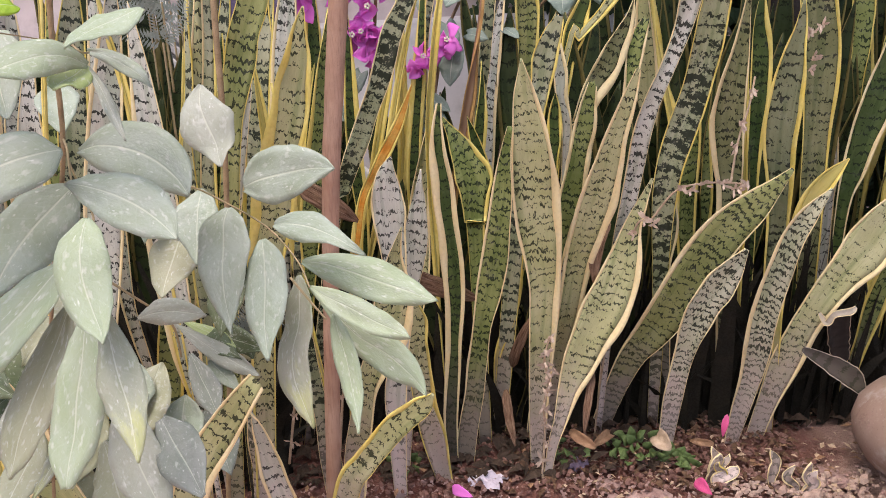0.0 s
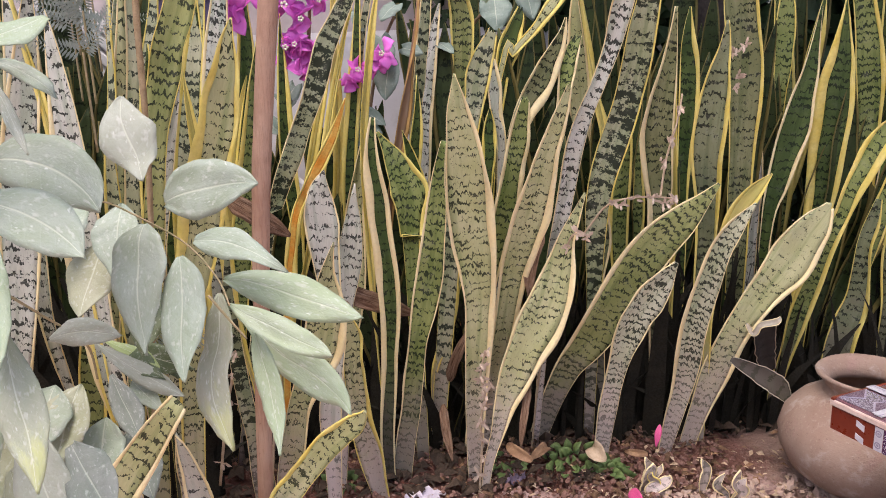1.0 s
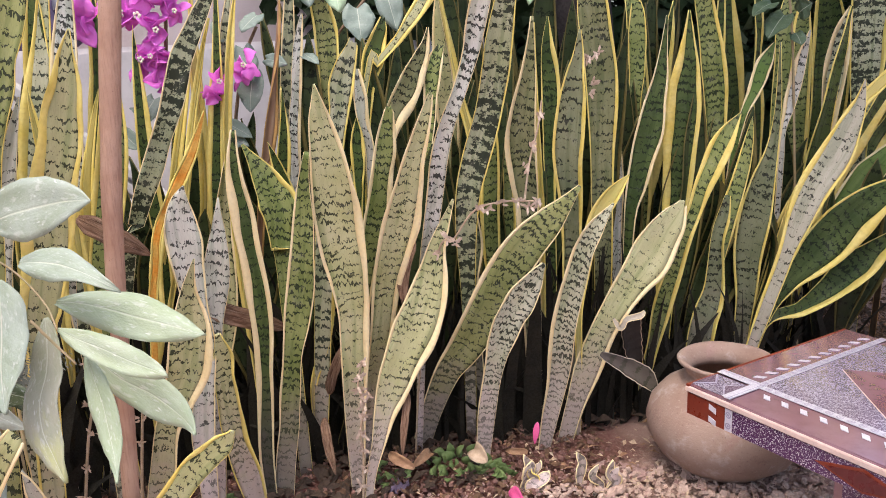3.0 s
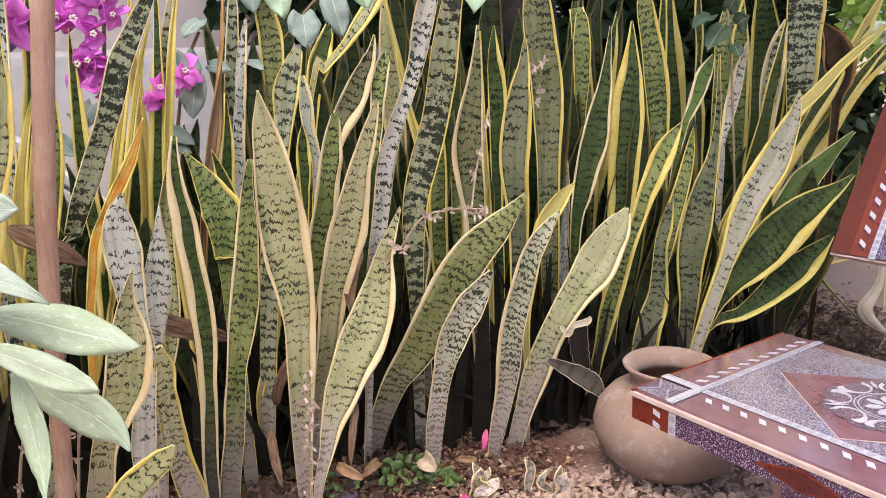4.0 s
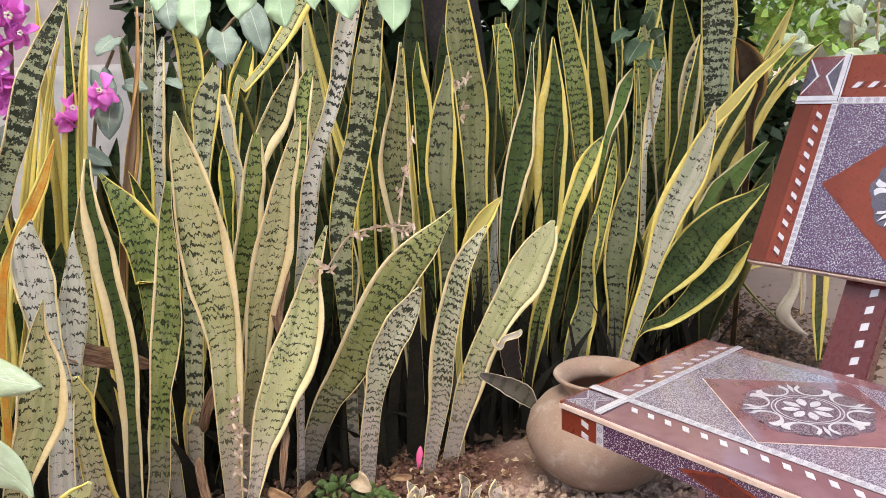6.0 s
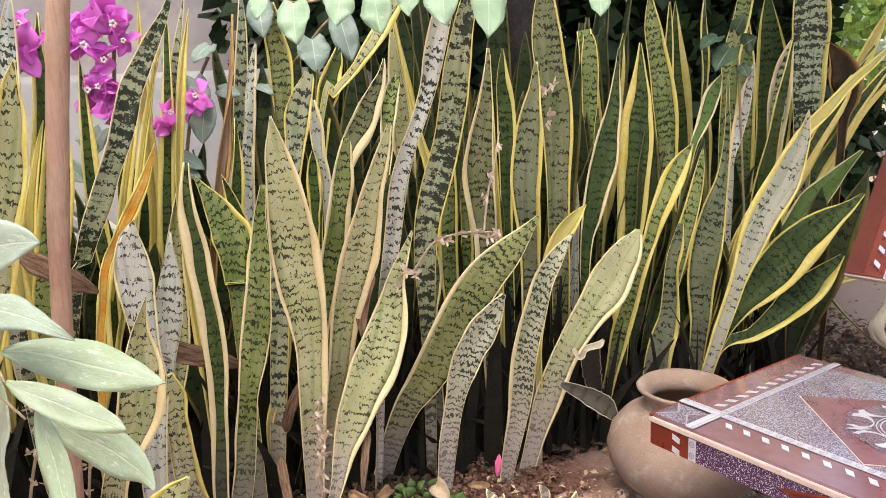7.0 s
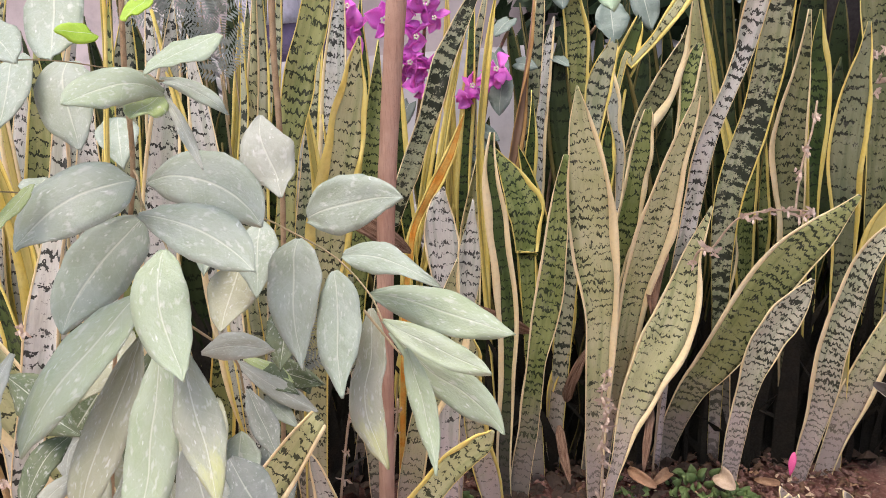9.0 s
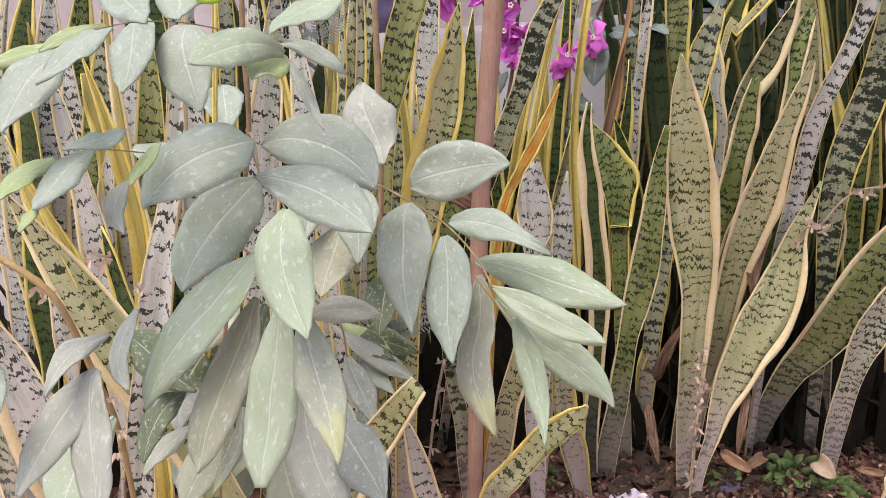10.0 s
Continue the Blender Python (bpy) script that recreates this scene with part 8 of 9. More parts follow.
def scatter(name, label, category, count, x0, x1, y0, y1, size, mat, seed, kind="chip"):
    """Many tiny bits on the soil in one mesh."""
    rnd = random.Random(seed)
    verts, faces = [], []
    for i in range(count):
        x, y = rnd.uniform(x0, x1), rnd.uniform(y0, y1)
        l = size * rnd.uniform(0.4, 1.4)
        a, tilt = rnd.uniform(0, 6.28), rnd.uniform(-0.5, 0.5)
        d, s = Vector((math.cos(a), math.sin(a), tilt)), Vector((-math.sin(a), math.cos(a), rnd.uniform(-0.4, 0.4)))
        w = l * (rnd.uniform(0.5, 0.9) if kind == "chip" else rnd.uniform(0.12, 0.35))
        c = Vector((x, y, 0.006 + rnd.uniform(0, 0.008)))
        k = len(verts)
        if kind == "chip":
            h = l * rnd.uniform(0.3, 0.6)
            ring = [c + d * l * 0.5 * math.cos(q) * rnd.uniform(0.7, 1.1) + s * w * 0.5 * math.sin(q) * rnd.uniform(0.7, 1.1) for q in (0, 1.26, 2.51, 3.77, 5.03)]
            verts += ring + [p * 1.0 + Vector((0, 0, h)) * 0.6 + (c - p) * 0.35 for p in ring]
            faces += [tuple(k + 5 + j for j in range(5))] + [(k + j, k + (j + 1) % 5, k + 5 + (j + 1) % 5, k + 5 + j) for j in range(5)]
        else:
            up = Vector((0, 0, l * rnd.uniform(0.05, 0.3)))
            verts += [c - d * l * 0.5, c + s * w + up, c + d * l * 0.5 + up * 0.4, c - s * w + up, c + up * 1.6]
            faces += [(k, k + 3, k + 4), (k, k + 4, k + 1), (k + 1, k + 4, k + 2), (k + 4, k + 3, k + 2)]
    return tagged(new(name, mesh_of(name, verts, faces, mat, smooth=False)), label, category, kind="stuff")


scatter("pebbles", "small reddish clods and pebbles strewn over the soil", "pebbles", 3000, -0.3, 1.3, 0.75, 1.26, 0.009, STONE, 31)
scatter("pebbles", "coarse crumbs of dry soil behind the chair", "pebbles", 900, 1.2, 3.2, 1.3, 2.6, 0.012, STONE, 32)
CRUMB = plain_material("pale_soil_crumb", (0.41, 0.285, 0.235), (0.54, 0.41, 0.345), 30, 0.9, 0.6, uvmap=False)
scatter("pebbles", "pale dry crumbs of soil round the clay pot", "pebbles", 1600, 0.42, 1.0, 0.82, 1.22, 0.013, CRUMB, 38)
scatter("soil_clods", "broad cracked clods of pale dry soil", "soil clods", 200, 0.6, 0.95, 0.98, 1.24, 0.024, CRUMB, 39)
scatter("leaf_litter", "dry brown leaf litter and straw on the soil", "litter", 500, -0.9, 1.2, 1.2, 1.75, 0.018, LITTER, 33, "leaf")
scatter("leaf_litter", "brown dead leaves on the ground behind the chair", "litter", 1700, 1.2, 1.95, 1.45, 2.5, 0.018, LITTER, 34, "leaf")
# litter coloured near-black to carry the shade under the leaves
SHADE_LITTER = plain_material("shade_dark_litter", (0.035, 0.022, 0.016), (0.07, 0.045, 0.03), 40, 0.9, 0.5, uvmap=False)
scatter("leaf_mould", "leaf litter darkened for shade under the snake plants", "litter", 3600, -1.3, 0.4, 1.26, 2.2, 0.036, SHADE_LITTER, 35, "leaf")
scatter("leaf_mould", "leaf litter darkened for shade behind the clay pot", "litter", 3000, 0.4, 1.8, 1.4, 2.2, 0.034, SHADE_LITTER, 37, "leaf")
# darker crumbs and scraps, under the leaves and behind the chair
CLODS_DARK = plain_material("dark_red_clod", (0.16, 0.075, 0.06), (0.26, 0.15, 0.125), 30, 0.9, 0.6, uvmap=False)
scatter("pebbles", "dark reddish crumbs of soil under the leaves", "pebbles", 1200, -0.2, 0.66, 1.2, 1.45, 0.012, CLODS_DARK, 41)
BROWN_LITTER = plain_material("dark_brown_litter", (0.075, 0.04, 0.022), (0.15, 0.085, 0.05), 40, 0.85, 0.5, uvmap=False)
scatter("leaf_litter", "dark brown leaf crumbs on the ground behind the chair", "litter", 2600, 1.15, 1.95, 1.3, 2.4, 0.024, BROWN_LITTER, 36, "leaf")

scatter("leaf_litter", "dark brown leaf scraps under the leaves", "litter", 380, 0.1, 0.66, 1.2, 1.44, 0.02, BROWN_LITTER, 42, "leaf")
scatter("leaf_litter", "pale dry leaf scraps strewn over the soil", "litter", 260, 0.15, 0.8, 1.1, 1.38, 0.013, DRYS, 43, "leaf")


def weed(x, y, count, size, seed):
    """A low tuft of small round-leaved weeds."""
    rnd = random.Random(seed)
    w = thing("weed", x, y, 0, "low green weed growing among litter on the soil", "weed", "weeds")
    for i in range(count):
        a, r = rnd.uniform(0, 6.28), size * rnd.random() ** 0.6
        c = Vector((x + r * math.cos(a), y + r * math.sin(a), rnd.uniform(0.008, size * 0.55)))
        d = Vector((math.cos(a) * 0.7, -0.5 + math.sin(a) * 0.5, rnd.uniform(0.0, 0.6))).normalized()
        child("leaf", leaf_sheet("leaf", c, c + d * rnd.uniform(0.015, 0.028), rnd.uniform(0.013, 0.022), rnd.uniform(-40, 40), WEED, oval, 0.2, 0.2, 5, 2, rnd.uniform(0, 60)), w)


weed(0.352, 1.334, 40, 0.05, 3)
weed(0.416, 1.297, 20, 0.03, 4)
weed(0.225, 1.344, 14, 0.028, 5)
weed(-0.091, 1.310, 8, 0.03, 6)


def loose_leaf(name, base, tip, width, roll, mat, label, category, group="", outline=oval, sag=0.2, fold=0.2):
    me = leaf_sheet(name, base, tip, width, roll, mat, outline, sag, fold, 14, 6, width * 977)
    return tagged(new(name, me), label, category, group)


def strap(s):
    return max(0.05, min(1, s * 5 + 0.35) * (1 - max(0, s - 0.55) ** 1.6 * 3.0))


loose_leaf("fallen_petal", (0.511, 1.300, 0.099), (0.501, 1.290, 0.058), 0.012, 0, PINK_DARK, "bright pink petal caught at a leaf base", "petal", "fallen petals")
loose_leaf("fallen_petal", (0.423, 1.190, 0.035), (0.433, 1.140, 0.038), 0.022, 0, PINK_DARK, "crimson petal lying on the soil", "petal", "fallen petals")
loose_leaf("fallen_petal", (0.003, 1.170, 0.052), (0.038, 1.130, 0.057), 0.018, 0, PINK, "magenta bract lying on the soil", "petal", "fallen petals")
loose_leaf("dead_leaf", (0.392, 1.330, 0.045), (0.404, 1.280, 0.041), 0.034, 0, DRYS, "curled tan dead leaf lying on the soil", "dead leaf", "dead leaves", torn, 0.5, 0.7)
loose_leaf("dead_leaf", (0.457, 1.340, 0.025), (0.497, 1.320, 0.027), 0.014, 0, LITTER, "curled brown dead leaf lying on the soil", "dead leaf", "dead leaves", torn, 0.5, 0.7)
loose_leaf("dead_leaf", (0.223, 1.300, 0.078), (0.262, 1.250, 0.069), 0.02, 0, LITTER, "curled brown dead leaf lying on the soil", "dead leaf", "dead leaves", torn, 0.5, 0.7)
loose_leaf("dead_leaf", (0.314, 1.380, 0.021), (0.272, 1.330, 0.027), 0.02, 0, LITTER, "curled brown dead leaf lying on the soil", "dead leaf", "dead leaves", torn, 0.5, 0.7)
SHEATH = plain_material("papery_sheath", (0.50, 0.34, 0.24), (0.62, 0.48, 0.36), 40, 0.75, 0.4)
DRIED_GREY = blade_material("drying_grey_leaf", (0.06, 0.08, 0.035), (0.12, 0.14, 0.075), (0.03, 0.035, 0.02), 0.03, 0.35, 0.03)
loose_leaf("dry_sheath", (0.266, 1.300, 0.192), (0.244, 1.270, 0.086), 0.014, 0, BLADE["dry"], "papery tan dead leaf sheath at a stem", "dead leaf", "dead leaves", strap)
loose_leaf("dry_sheath", (0.112, 1.400, 0.118), (0.123, 1.330, 0.033), 0.018, 0, BLADE["dry"], "brown withered leaf sheath between stems", "dead leaf", "dead leaves", strap)
loose_leaf("dead_leaf", (-0.208, 1.160, 0.585), (-0.125, 1.200, 0.515), 0.03, 10, BLADE["dry"], "broken brown dead leaf lying across the stems", "dead leaf", "dead leaves", strap)
loose_leaf("dead_leaf", (-0.068, 1.300, 0.391), (0.064, 1.340, 0.328), 0.034, 10, BLADE["dry"], "broken brown dead leaf lying across the stems", "dead leaf", "dead leaves", strap)
loose_leaf("dead_leaf", (0.294, 1.320, 0.472), (0.267, 1.300, 0.360), 0.026, 20, BLADE["dry"], "reddish brown withered leaf between the blades", "dead leaf", "dead leaves", strap)
loose_leaf("dead_leaf", (0.126, 1.400, 0.166), (0.169, 1.360, 0.293), 0.02, 0, BLADE["dry"], "dull brown dead blade among stems", "dead leaf", "dead leaves", strap)


def edged_leaf(name, pts, widths, mat, edge, margin, label, category, group="", gutter=0.4, face=(0, -1, 0.15)):
    """A loose strap leaf along a bent centreline, with a paler margin on both sides."""
    top = thing(name, *pts[0], label, category, group)
    n = 26
    rows, left, right = [], [], []
    along, last = 0.0, None
    count = len(pts) - 1
    for i in range(n + 1):
        q = min(i / n * count, count - 1e-6)
        k, f = int(q), q - int(q)
        p0, p1, p2, p3 = (Vector(pts[max(0, min(count, k + o))]) for o in (-1, 0, 1, 2))
        c = 0.5 * ((2 * p1) + (p2 - p0) * f + (2 * p0 - 5 * p1 + 4 * p2 - p3) * f * f + (3 * p1 - p0 - 3 * p2 + p3) * f ** 3)
        tan = 0.5 * ((p2 - p0) + 2 * (2 * p0 - 5 * p1 + 4 * p2 - p3) * f + 3 * (3 * p1 - p0 - 3 * p2 + p3) * f * f)
        tan = tan.normalized()
        if last is not None:
            along += (c - last).length
        last = c
        w0, w1 = widths[k], widths[k + 1]
        w = (w0 + (w1 - w0) * f) * 0.5 * (1 + 0.1 * noise.noise(Vector((i * 0.5, along * 30, 2))))
        nrm = Vector(face)
        nrm = (nrm - tan * nrm.dot(tan)).normalized()
        side = tan.cross(nrm).normalized()
        place = lambda a: c + side * (a * w) + nrm * (gutter * w * (a * a - 0.3) + 0.1 * w * noise.noise(Vector((i * 0.4, a, 1))))
        lo = -1 + 2 * margin
        rows.append([(place(lo - 2 * lo * j / 6), nrm, ((lo - 2 * lo * j / 6) * w, along)) for j in range(7)])
        left.append([(place(-1 + (1 + lo) * j / 2), nrm, (j * 0.01, along)) for j in range(3)])
        right.append([(place(-lo + (1 + lo) * j / 2), nrm, (j * 0.01 + 0.1, along)) for j in range(3)])
    v, f, q = solid_strip(rows, 0.003)
    leaf = child("leaf", mesh_of("leaf", v, f, mat, q), top)
    for strip in (left, right):
        v, f, q = solid_strip(strip, 0.003)
        child("margin", mesh_of("margin", v, f, edge, q), leaf)
    return top


def scrap(name, x, y, size, mat, label, category, seed):
    """A crumpled bit of thin sheet lying on the soil."""
    n = 12
    verts, faces = [], []
    ang = seed * 1.3
    for i in range(n + 1):
        for j in range(n + 1):
            u, v = i / n - 0.5, j / n - 0.5
            far = 1 + 0.5 * noise.noise(Vector((u * 3 + seed, v * 3, 1)))
            h = 0.5 + noise.noise(Vector((u * 4 + seed, v * 4, 5))) + 0.6 * abs(noise.noise(Vector((u * 9, v * 9 + seed, 2))))
            px, py = u * size * far, v * size * 0.7 * far
            verts.append((x + px * math.cos(ang) - py * math.sin(ang), y + px * math.sin(ang) + py * math.cos(ang), 0.006 + max(0.0, h) * size * 0.3))
    for i in range(n):
        for j in range(n):
            if i in (0, n - 1) and noise.noise(Vector((i * 0.7, j * 0.9, seed))) > 0.1:
                continue
            a = i * (n + 1) + j
            faces.append((a, a + 1, a + n + 2, a + n + 1))
    tagged(new(name, mesh_of(name, verts, faces, mat)), label, category)


LAVENDER = plain_material("lavender_scrap", (0.52, 0.46, 0.56), (0.64, 0.60, 0.68), 40, 0.6, 0.3, uvmap=False)
scrap("paper_scrap", 0.071, 1.247, 0.055, LAVENDER, "crumpled lavender-white scrap lying on the soil", "paper", 2.0)
scrap("paper_scrap", 0.402, 1.459, 0.02, PAPER, "small pale paper scrap under the leaves", "paper", 5.0)
scrap("plastic_scrap", 0.231, 1.285, 0.045, PLASTIC, "dark crumpled plastic scrap on the soil", "scrap", 8.0)
DARK_GREY = blade_material("dark_drying_leaf", (0.03, 0.03, 0.022), (0.055, 0.052, 0.038), (0.025, 0.024, 0.02), 0.03, 0.1, 0.01)
PALE_SHEATH = plain_material("bleached_sheath", (0.52, 0.45, 0.35), (0.66, 0.59, 0.49), 30, 0.7, 0.4)
edged_leaf("drooping_leaf", [(0.640, 1.300, 0.221), (0.695, 1.300, 0.188), (0.733, 1.300, 0.160), (0.757, 1.300, 0.125)], [0.010, 0.036, 0.040, 0.005], DRIED_GREY, PALE_SHEATH, 0.05, "drooping grey-green dried leaf beside the pot", "dead leaf", "dead leaves")
edged_leaf("broken_leaf", [(0.745, 1.370, 0.163), (0.731, 1.360, 0.212), (0.716, 1.340, 0.266)], [0.03, 0.042, 0.046], DARK_GREY, DRYS, 0.03, "broken dark leaf stump with a torn pale edge", "dead leaf", "dead leaves")
edged_leaf("curled_edge", [(0.681, 1.335, 0.275), (0.693, 1.330, 0.258), (0.703, 1.325, 0.275), (0.732, 1.325, 0.280), (0.743, 1.330, 0.286)], [0.006, 0.014, 0.012, 0.014, 0.005], PALE_SHEATH, MARGIN_PALE, 0.1, "curled pale torn strip on a broken leaf", "dead leaf", "dead leaves")
edged_leaf("hanging_leaf", [(1.638, 1.450, 0.369), (1.641, 1.450, 0.253), (1.645, 1.450, 0.133), (1.655, 1.450, 0.009)], [0.056, 0.056, 0.048, 0.007], BLADE["dark"], MARGIN, 0.26, "dark leaf with yellow edges hanging behind the chair", "leaf", "", 0.2)
edged_leaf("hanging_sheath", [(1.566, 1.450, 0.348), (1.569, 1.450, 0.232), (1.539, 1.450, 0.169), (1.571, 1.450, 0.126), (1.614, 1.450, 0.095)], [0.017, 0.024, 0.043, 0.025, 0.003], PALE_SHEATH, PALE_SHEATH, 0.12, "curled whitish dry leaf sheath hanging down", "dead leaf", "dead leaves", -0.9)
edged_leaf("hanging_sheath", [(1.577, 1.450, 0.347), (1.593, 1.450, 0.229), (1.590, 1.450, 0.156)], [0.017, 0.017, 0.007], PALE_SHEATH, MARGIN_PALE, 0.1, "narrow pale dry leaf sheath hanging down", "dead leaf", "dead leaves", -0.9)
edged_leaf("arching_leaf", [(1.340, 1.500, 0.278), (1.407, 1.500, 0.284), (1.452, 1.490, 0.292), (1.519, 1.500, 0.288)], [0.02, 0.026, 0.02, 0.006], BLADE["yellow"], MARGIN, 0.3, "narrow yellow leaf arching towards the chair", "leaf")


def pup(x, y, count, seed):
    """A young bleached snake plant shoot with a few short leaves."""
    rnd = random.Random(seed)
    p = thing("snake_plant_pup", x, y, 0, "small bleached young snake plant shoot in soil", "plant", "young shoots")
    for k in range(count):
        blade(p, x + rnd.uniform(-0.014, 0.014), y + rnd.uniform(-0.01, 0.01), rnd.uniform(0.045, 0.085) + 0.03 * (count == 1), rnd.uniform(-0.03, 0.03) / count ** 0.3, rnd.uniform(-0.03, 0.0), 0.0, rnd.uniform(0.016, 0.025), rnd.uniform(-35, 35), "ash" if k % 2 else "mott", margin=0.09, base=0.75, ripple=0.1)


pup(0.480, 1.236, 6, 1)
pup(0.566, 1.203, 1, 2)
pup(0.590, 1.195, 3, 3)


BLOSSOM = plain_material("papery_blossom", (0.55, 0.41, 0.31), (0.70, 0.57, 0.47), 80, 0.8, 0.4, uvmap=False)


def blossoms(parent, pts, size, seed):
    """Shrivelled star blossoms along a dry stalk."""
    rnd = random.Random(seed)
    for p in pts:
        bm = bmesh.new()
        for k in range(6):
            a = rnd.uniform(0, 6.28)
            d = Vector((math.cos(a), rnd.uniform(-0.8, 0.2), math.sin(a))).normalized() * size * rnd.uniform(0.6, 1.3)
            s = d.cross(Vector((0, 1, 0.3))).normalized() * size * 0.14
            c = Vector(p) + Vector((rnd.uniform(-1, 1), rnd.uniform(-1, 0), rnd.uniform(-1, 1))) * size * 0.4
            u = Vector((0, -1, 0)) * size * 0.12
            v = [bm.verts.new(q) for q in (c - s, c + s, c + d * 0.6 + s * 1.4 + u, c + d * 0.6 - s * 1.4 + u, c + d)]
            bm.faces.new((v[0], v[1], v[2], v[3]))
            bm.faces.new((v[3], v[2], v[4]))
        part("blossom", bm, BLOSSOM, parent, "shrivelled blossom")


blossoms(dry_vine, [(0.183, 1.255, 0.280), (0.176, 1.255, 0.255), (0.173, 1.255, 0.234), (0.180, 1.255, 0.205), (0.176, 1.255, 0.180), (0.171, 1.255, 0.150), (0.174, 1.255, 0.120), (0.170, 1.255, 0.085), (0.166, 1.255, 0.050), (0.181, 1.255, 0.222)], 0.014, 1)
blossoms(dry_vine_b, [(0.331, 1.290, 0.453), (0.346, 1.270, 0.480), (0.361, 1.270, 0.474), (0.401, 1.250, 0.536), (0.415, 1.250, 0.531), (0.439, 1.250, 0.541), (0.464, 1.250, 0.538), (0.484, 1.250, 0.529), (0.501, 1.250, 0.538), (0.491, 1.280, 0.592), (0.508, 1.300, 0.628), (0.531, 1.320, 0.678), (0.632, 1.360, 0.766), (0.649, 1.360, 0.726), (0.640, 1.360, 0.770), (0.658, 1.360, 0.776), (0.647, 1.360, 0.711)], 0.0125, 2)
blossoms(dry_vine_c, [(-0.216, 1.130, 0.380), (-0.214, 1.130, 0.353), (-0.223, 1.130, 0.318), (-0.225, 1.130, 0.272), (-0.241, 1.130, 0.217), (-0.249, 1.130, 0.170), (-0.157, 1.130, 0.284), (-0.164, 1.130, 0.247), (-0.452, 0.660, 0.615), (-0.442, 0.660, 0.606), (-0.433, 0.660, 0.611), (-0.408, 0.660, 0.584), (-0.490, 0.640, 0.592), (-0.485, 0.640, 0.587), (-0.452, 0.660, 0.480), (-0.453, 0.660, 0.445), (-0.463, 0.660, 0.422)], 0.010, 3)


def fern(x, y, z, length, seed):
    """A feathery frond of thin leaflets."""
    rnd = random.Random(seed)
    f = thing("fern_frond", x, y, z - 0.1, "feathery dark green fern-like frond among blades", "fern", "fern fronds")
    for k in range(5):
        a = rnd.uniform(-0.9, 0.9)
        d = Vector((math.sin(a), rnd.uniform(-0.4, 0.1), math.cos(a) * 0.7 - 0.35)).normalized()
        base = Vector((x, y, z))
        verts, faces = [], []
        s = d.cross(Vector((0, 1, 0))).normalized()
        for i in range(16):
            c = base + d * length * (i + 1) / 16
            l = length * 0.2 * (1 - i / 20)
            for sg in (1, -1):
                q = (s * sg + d * 0.5).normalized()
                n = len(verts)
                verts += [c, c + q * l * 0.5 + d * l * 0.14, c + q * l, c + q * l * 0.5 - d * l * 0.14]
                faces.append((n, n + 1, n + 2, n + 3))
        child("frond", mesh_of("frond", verts, faces, WEED_DARK), f)
    child("stem", tube_mesh("stem", [(x, y, z - 0.12), (x, y, z - 0.05), (x, y, z)], 0.0018, TWIG, 5), f)


WEED_DARK = plain_material("fern_green", (0.24, 0.285, 0.25), (0.34, 0.38, 0.35), 50, 0.6, 0.1, uvmap=False)
fern(*(-0.322, 1.000, 0.797), 0.07, 1)
fern(-0.488, 1.300, 0.922, 0.10, 4)
fern(-0.442, 1.300, 0.920, 0.10, 5)
fern(-0.413, 1.300, 0.894, 0.09, 6)
fern(-0.449, 1.300, 0.849, 0.09, 7)
fern(-0.399, 1.300, 0.845, 0.09, 8)
fern(-0.506, 1.300, 0.893, 0.09, 9)
fern(*(-0.257, 0.950, 0.431), 0.08, 2)
fern(*(-0.353, 1.100, 0.852), 0.08, 3)


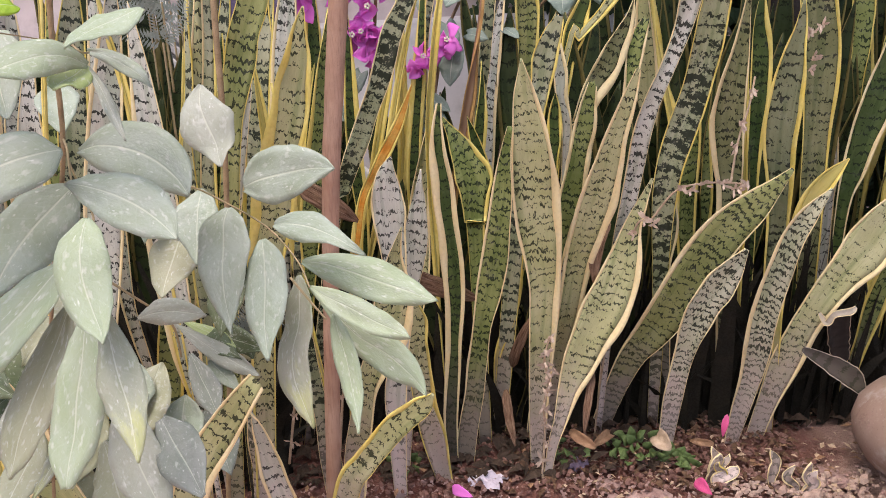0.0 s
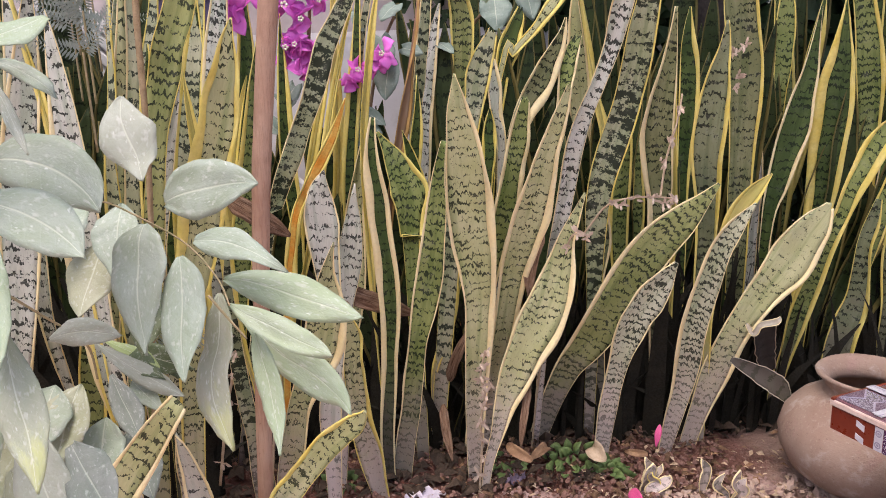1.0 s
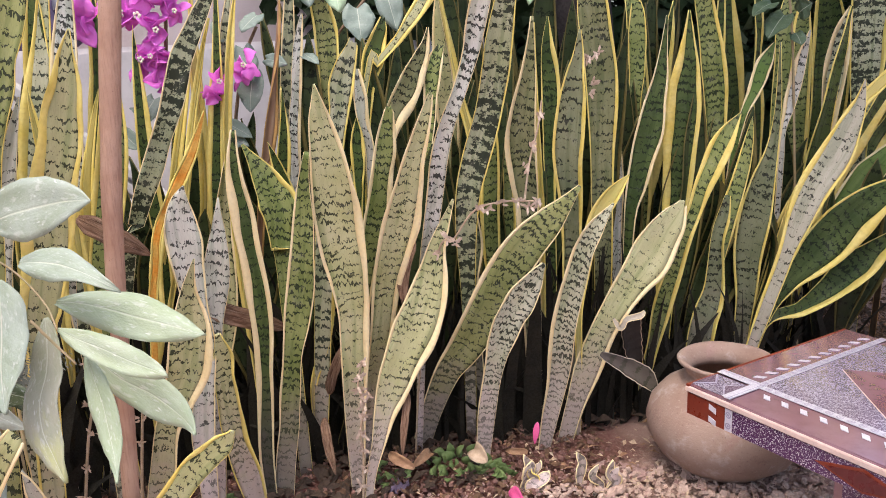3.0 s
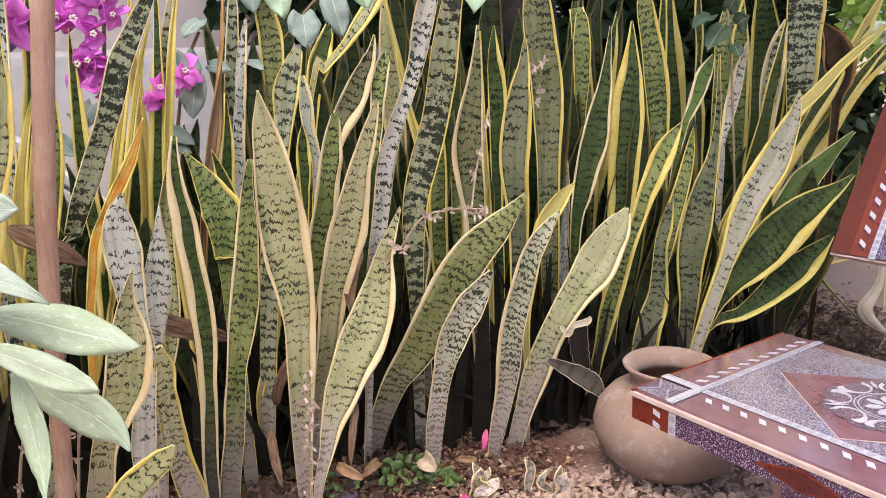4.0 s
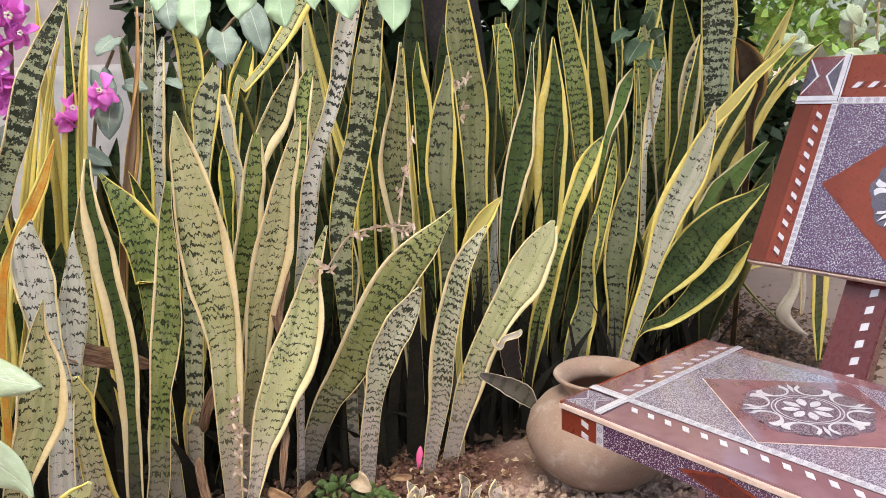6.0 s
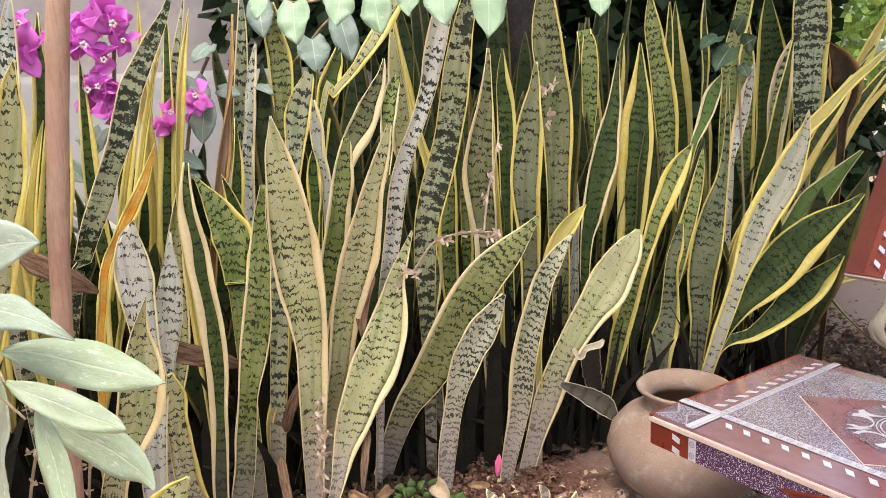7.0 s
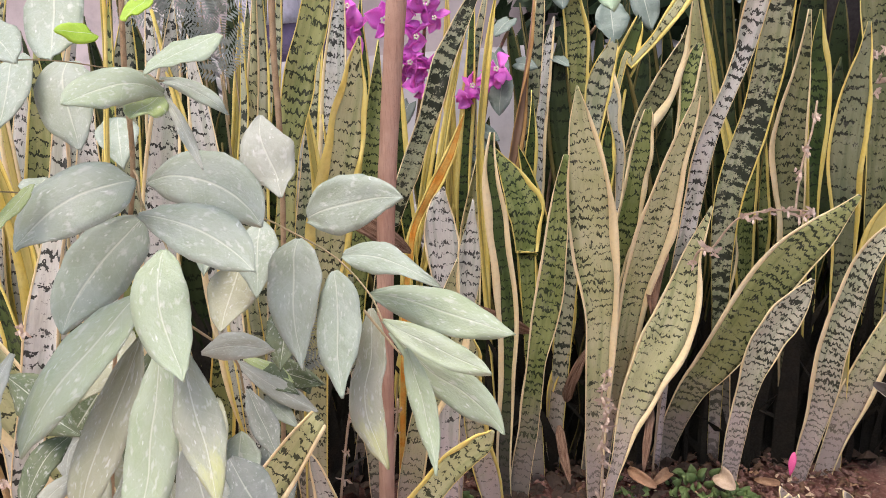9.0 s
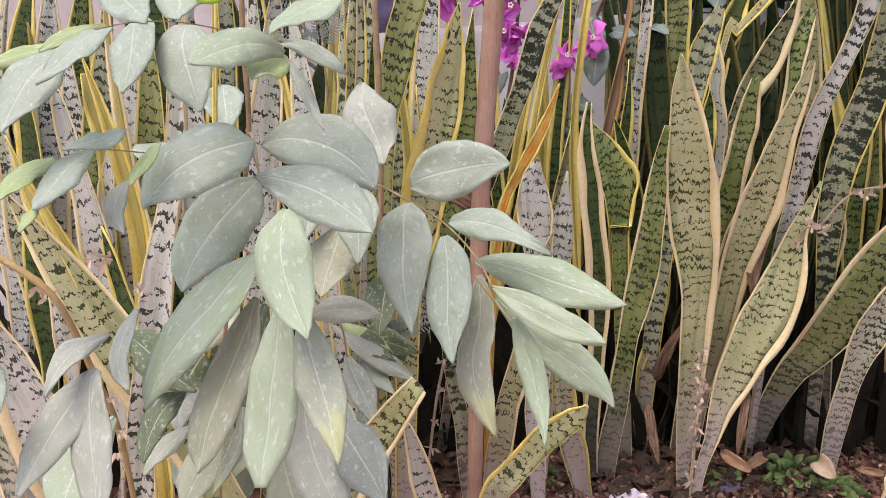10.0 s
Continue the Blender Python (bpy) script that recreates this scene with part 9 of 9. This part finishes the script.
def planter(x, y):
    """A white round flower pot with a brown rim and a few leaves."""
    p = thing("flower_pot", x, y, 0, "white flower pot with brown rim holding green leaves", "flower pot")
    for name, prof, mat in (("body", [(0.0, 0.0), (0.07, 0.0), (0.085, 0.1), (0.095, 0.18), (0.085, 0.18), (0.0, 0.15)], PAPER), ("rim", [(0.085, 0.181), (0.103, 0.181), (0.106, 0.205), (0.098, 0.21), (0.09, 0.205), (0.085, 0.181)], CLAY)):
        n = 32
        verts = [(x + r * math.cos(2 * math.pi * k / n), y + r * math.sin(2 * math.pi * k / n), z) for r, z in prof for k in range(n)]
        faces = [(i * n + k, i * n + (k + 1) % n, (i + 1) * n + (k + 1) % n, (i + 1) * n + k) for i in range(len(prof) - 1) for k in range(n)]
        child(name, mesh_of(name, verts, faces, mat), p)
    rnd = random.Random(8)
    for k in range(9):
        a = rnd.uniform(0, 6.28)
        c = Vector((x + 0.03 * math.cos(a), y + 0.03 * math.sin(a), 0.17))
        child("leaf", leaf_sheet("leaf", c, c + Vector((math.cos(a) * 0.07, math.sin(a) * 0.07, rnd.uniform(0.03, 0.1))), 0.04, 0, WEED, oval), p)


planter(*(-0.995, 1.100, 0.170)[:2])

# ---- far garden to the side ----
far = thing("garden_tree", 6.4, 5.6, 0, "sunlit bright green garden tree in the distance", "tree", "garden trees")
child("trunk", tube_mesh("trunk", [(6.4, 5.6, -0.1), (6.35, 5.6, 0.8), (6.5, 5.7, 1.8)], 0.07, BARK, 8, 0.6, 0.2), far)
leaf_cloud("crown", far, [(4.9 + 0.6 * k, 5.2 + 0.3 * (k % 3), 0.9 + 0.5 * j, 0.6, 0.5, 0.45) for k in range(6) for j in range(4)], 7000, 0.1, FAR_LEAF, 9)
bush = thing("garden_bush", 4.3, 3.5, 0, "pale grey-green leafy bush behind the chair", "bush")
for k in range(5):
    child("stem", tube_mesh("stem", [(4.0 + 0.15 * k, 3.5, -0.05), (4.0 + 0.16 * k, 3.5, 0.5), (3.9 + 0.2 * k, 3.45, 1.1)], 0.012, TWIG, 6, 0.5), bush)
rnd_bush = random.Random(77)
for k in range(110):
    base = Vector((rnd_bush.uniform(3.7, 4.9), rnd_bush.uniform(3.3, 3.8), rnd_bush.uniform(0.55, 1.4)))
    dirn = Vector((rnd_bush.uniform(-0.6, 0.6), rnd_bush.uniform(-0.7, 0.2), rnd_bush.uniform(-1.0, 0.2))).normalized()
    child("leaf", leaf_sheet("leaf", base, base + dirn * rnd_bush.uniform(0.1, 0.2), rnd_bush.uniform(0.06, 0.11), rnd_bush.uniform(-40, 40), DUSTY["dusty" if k % 3 else "fresh"], lance(0.4, 2.0), 0.3, 0.2, 8, 4, k * 1.7), bush)
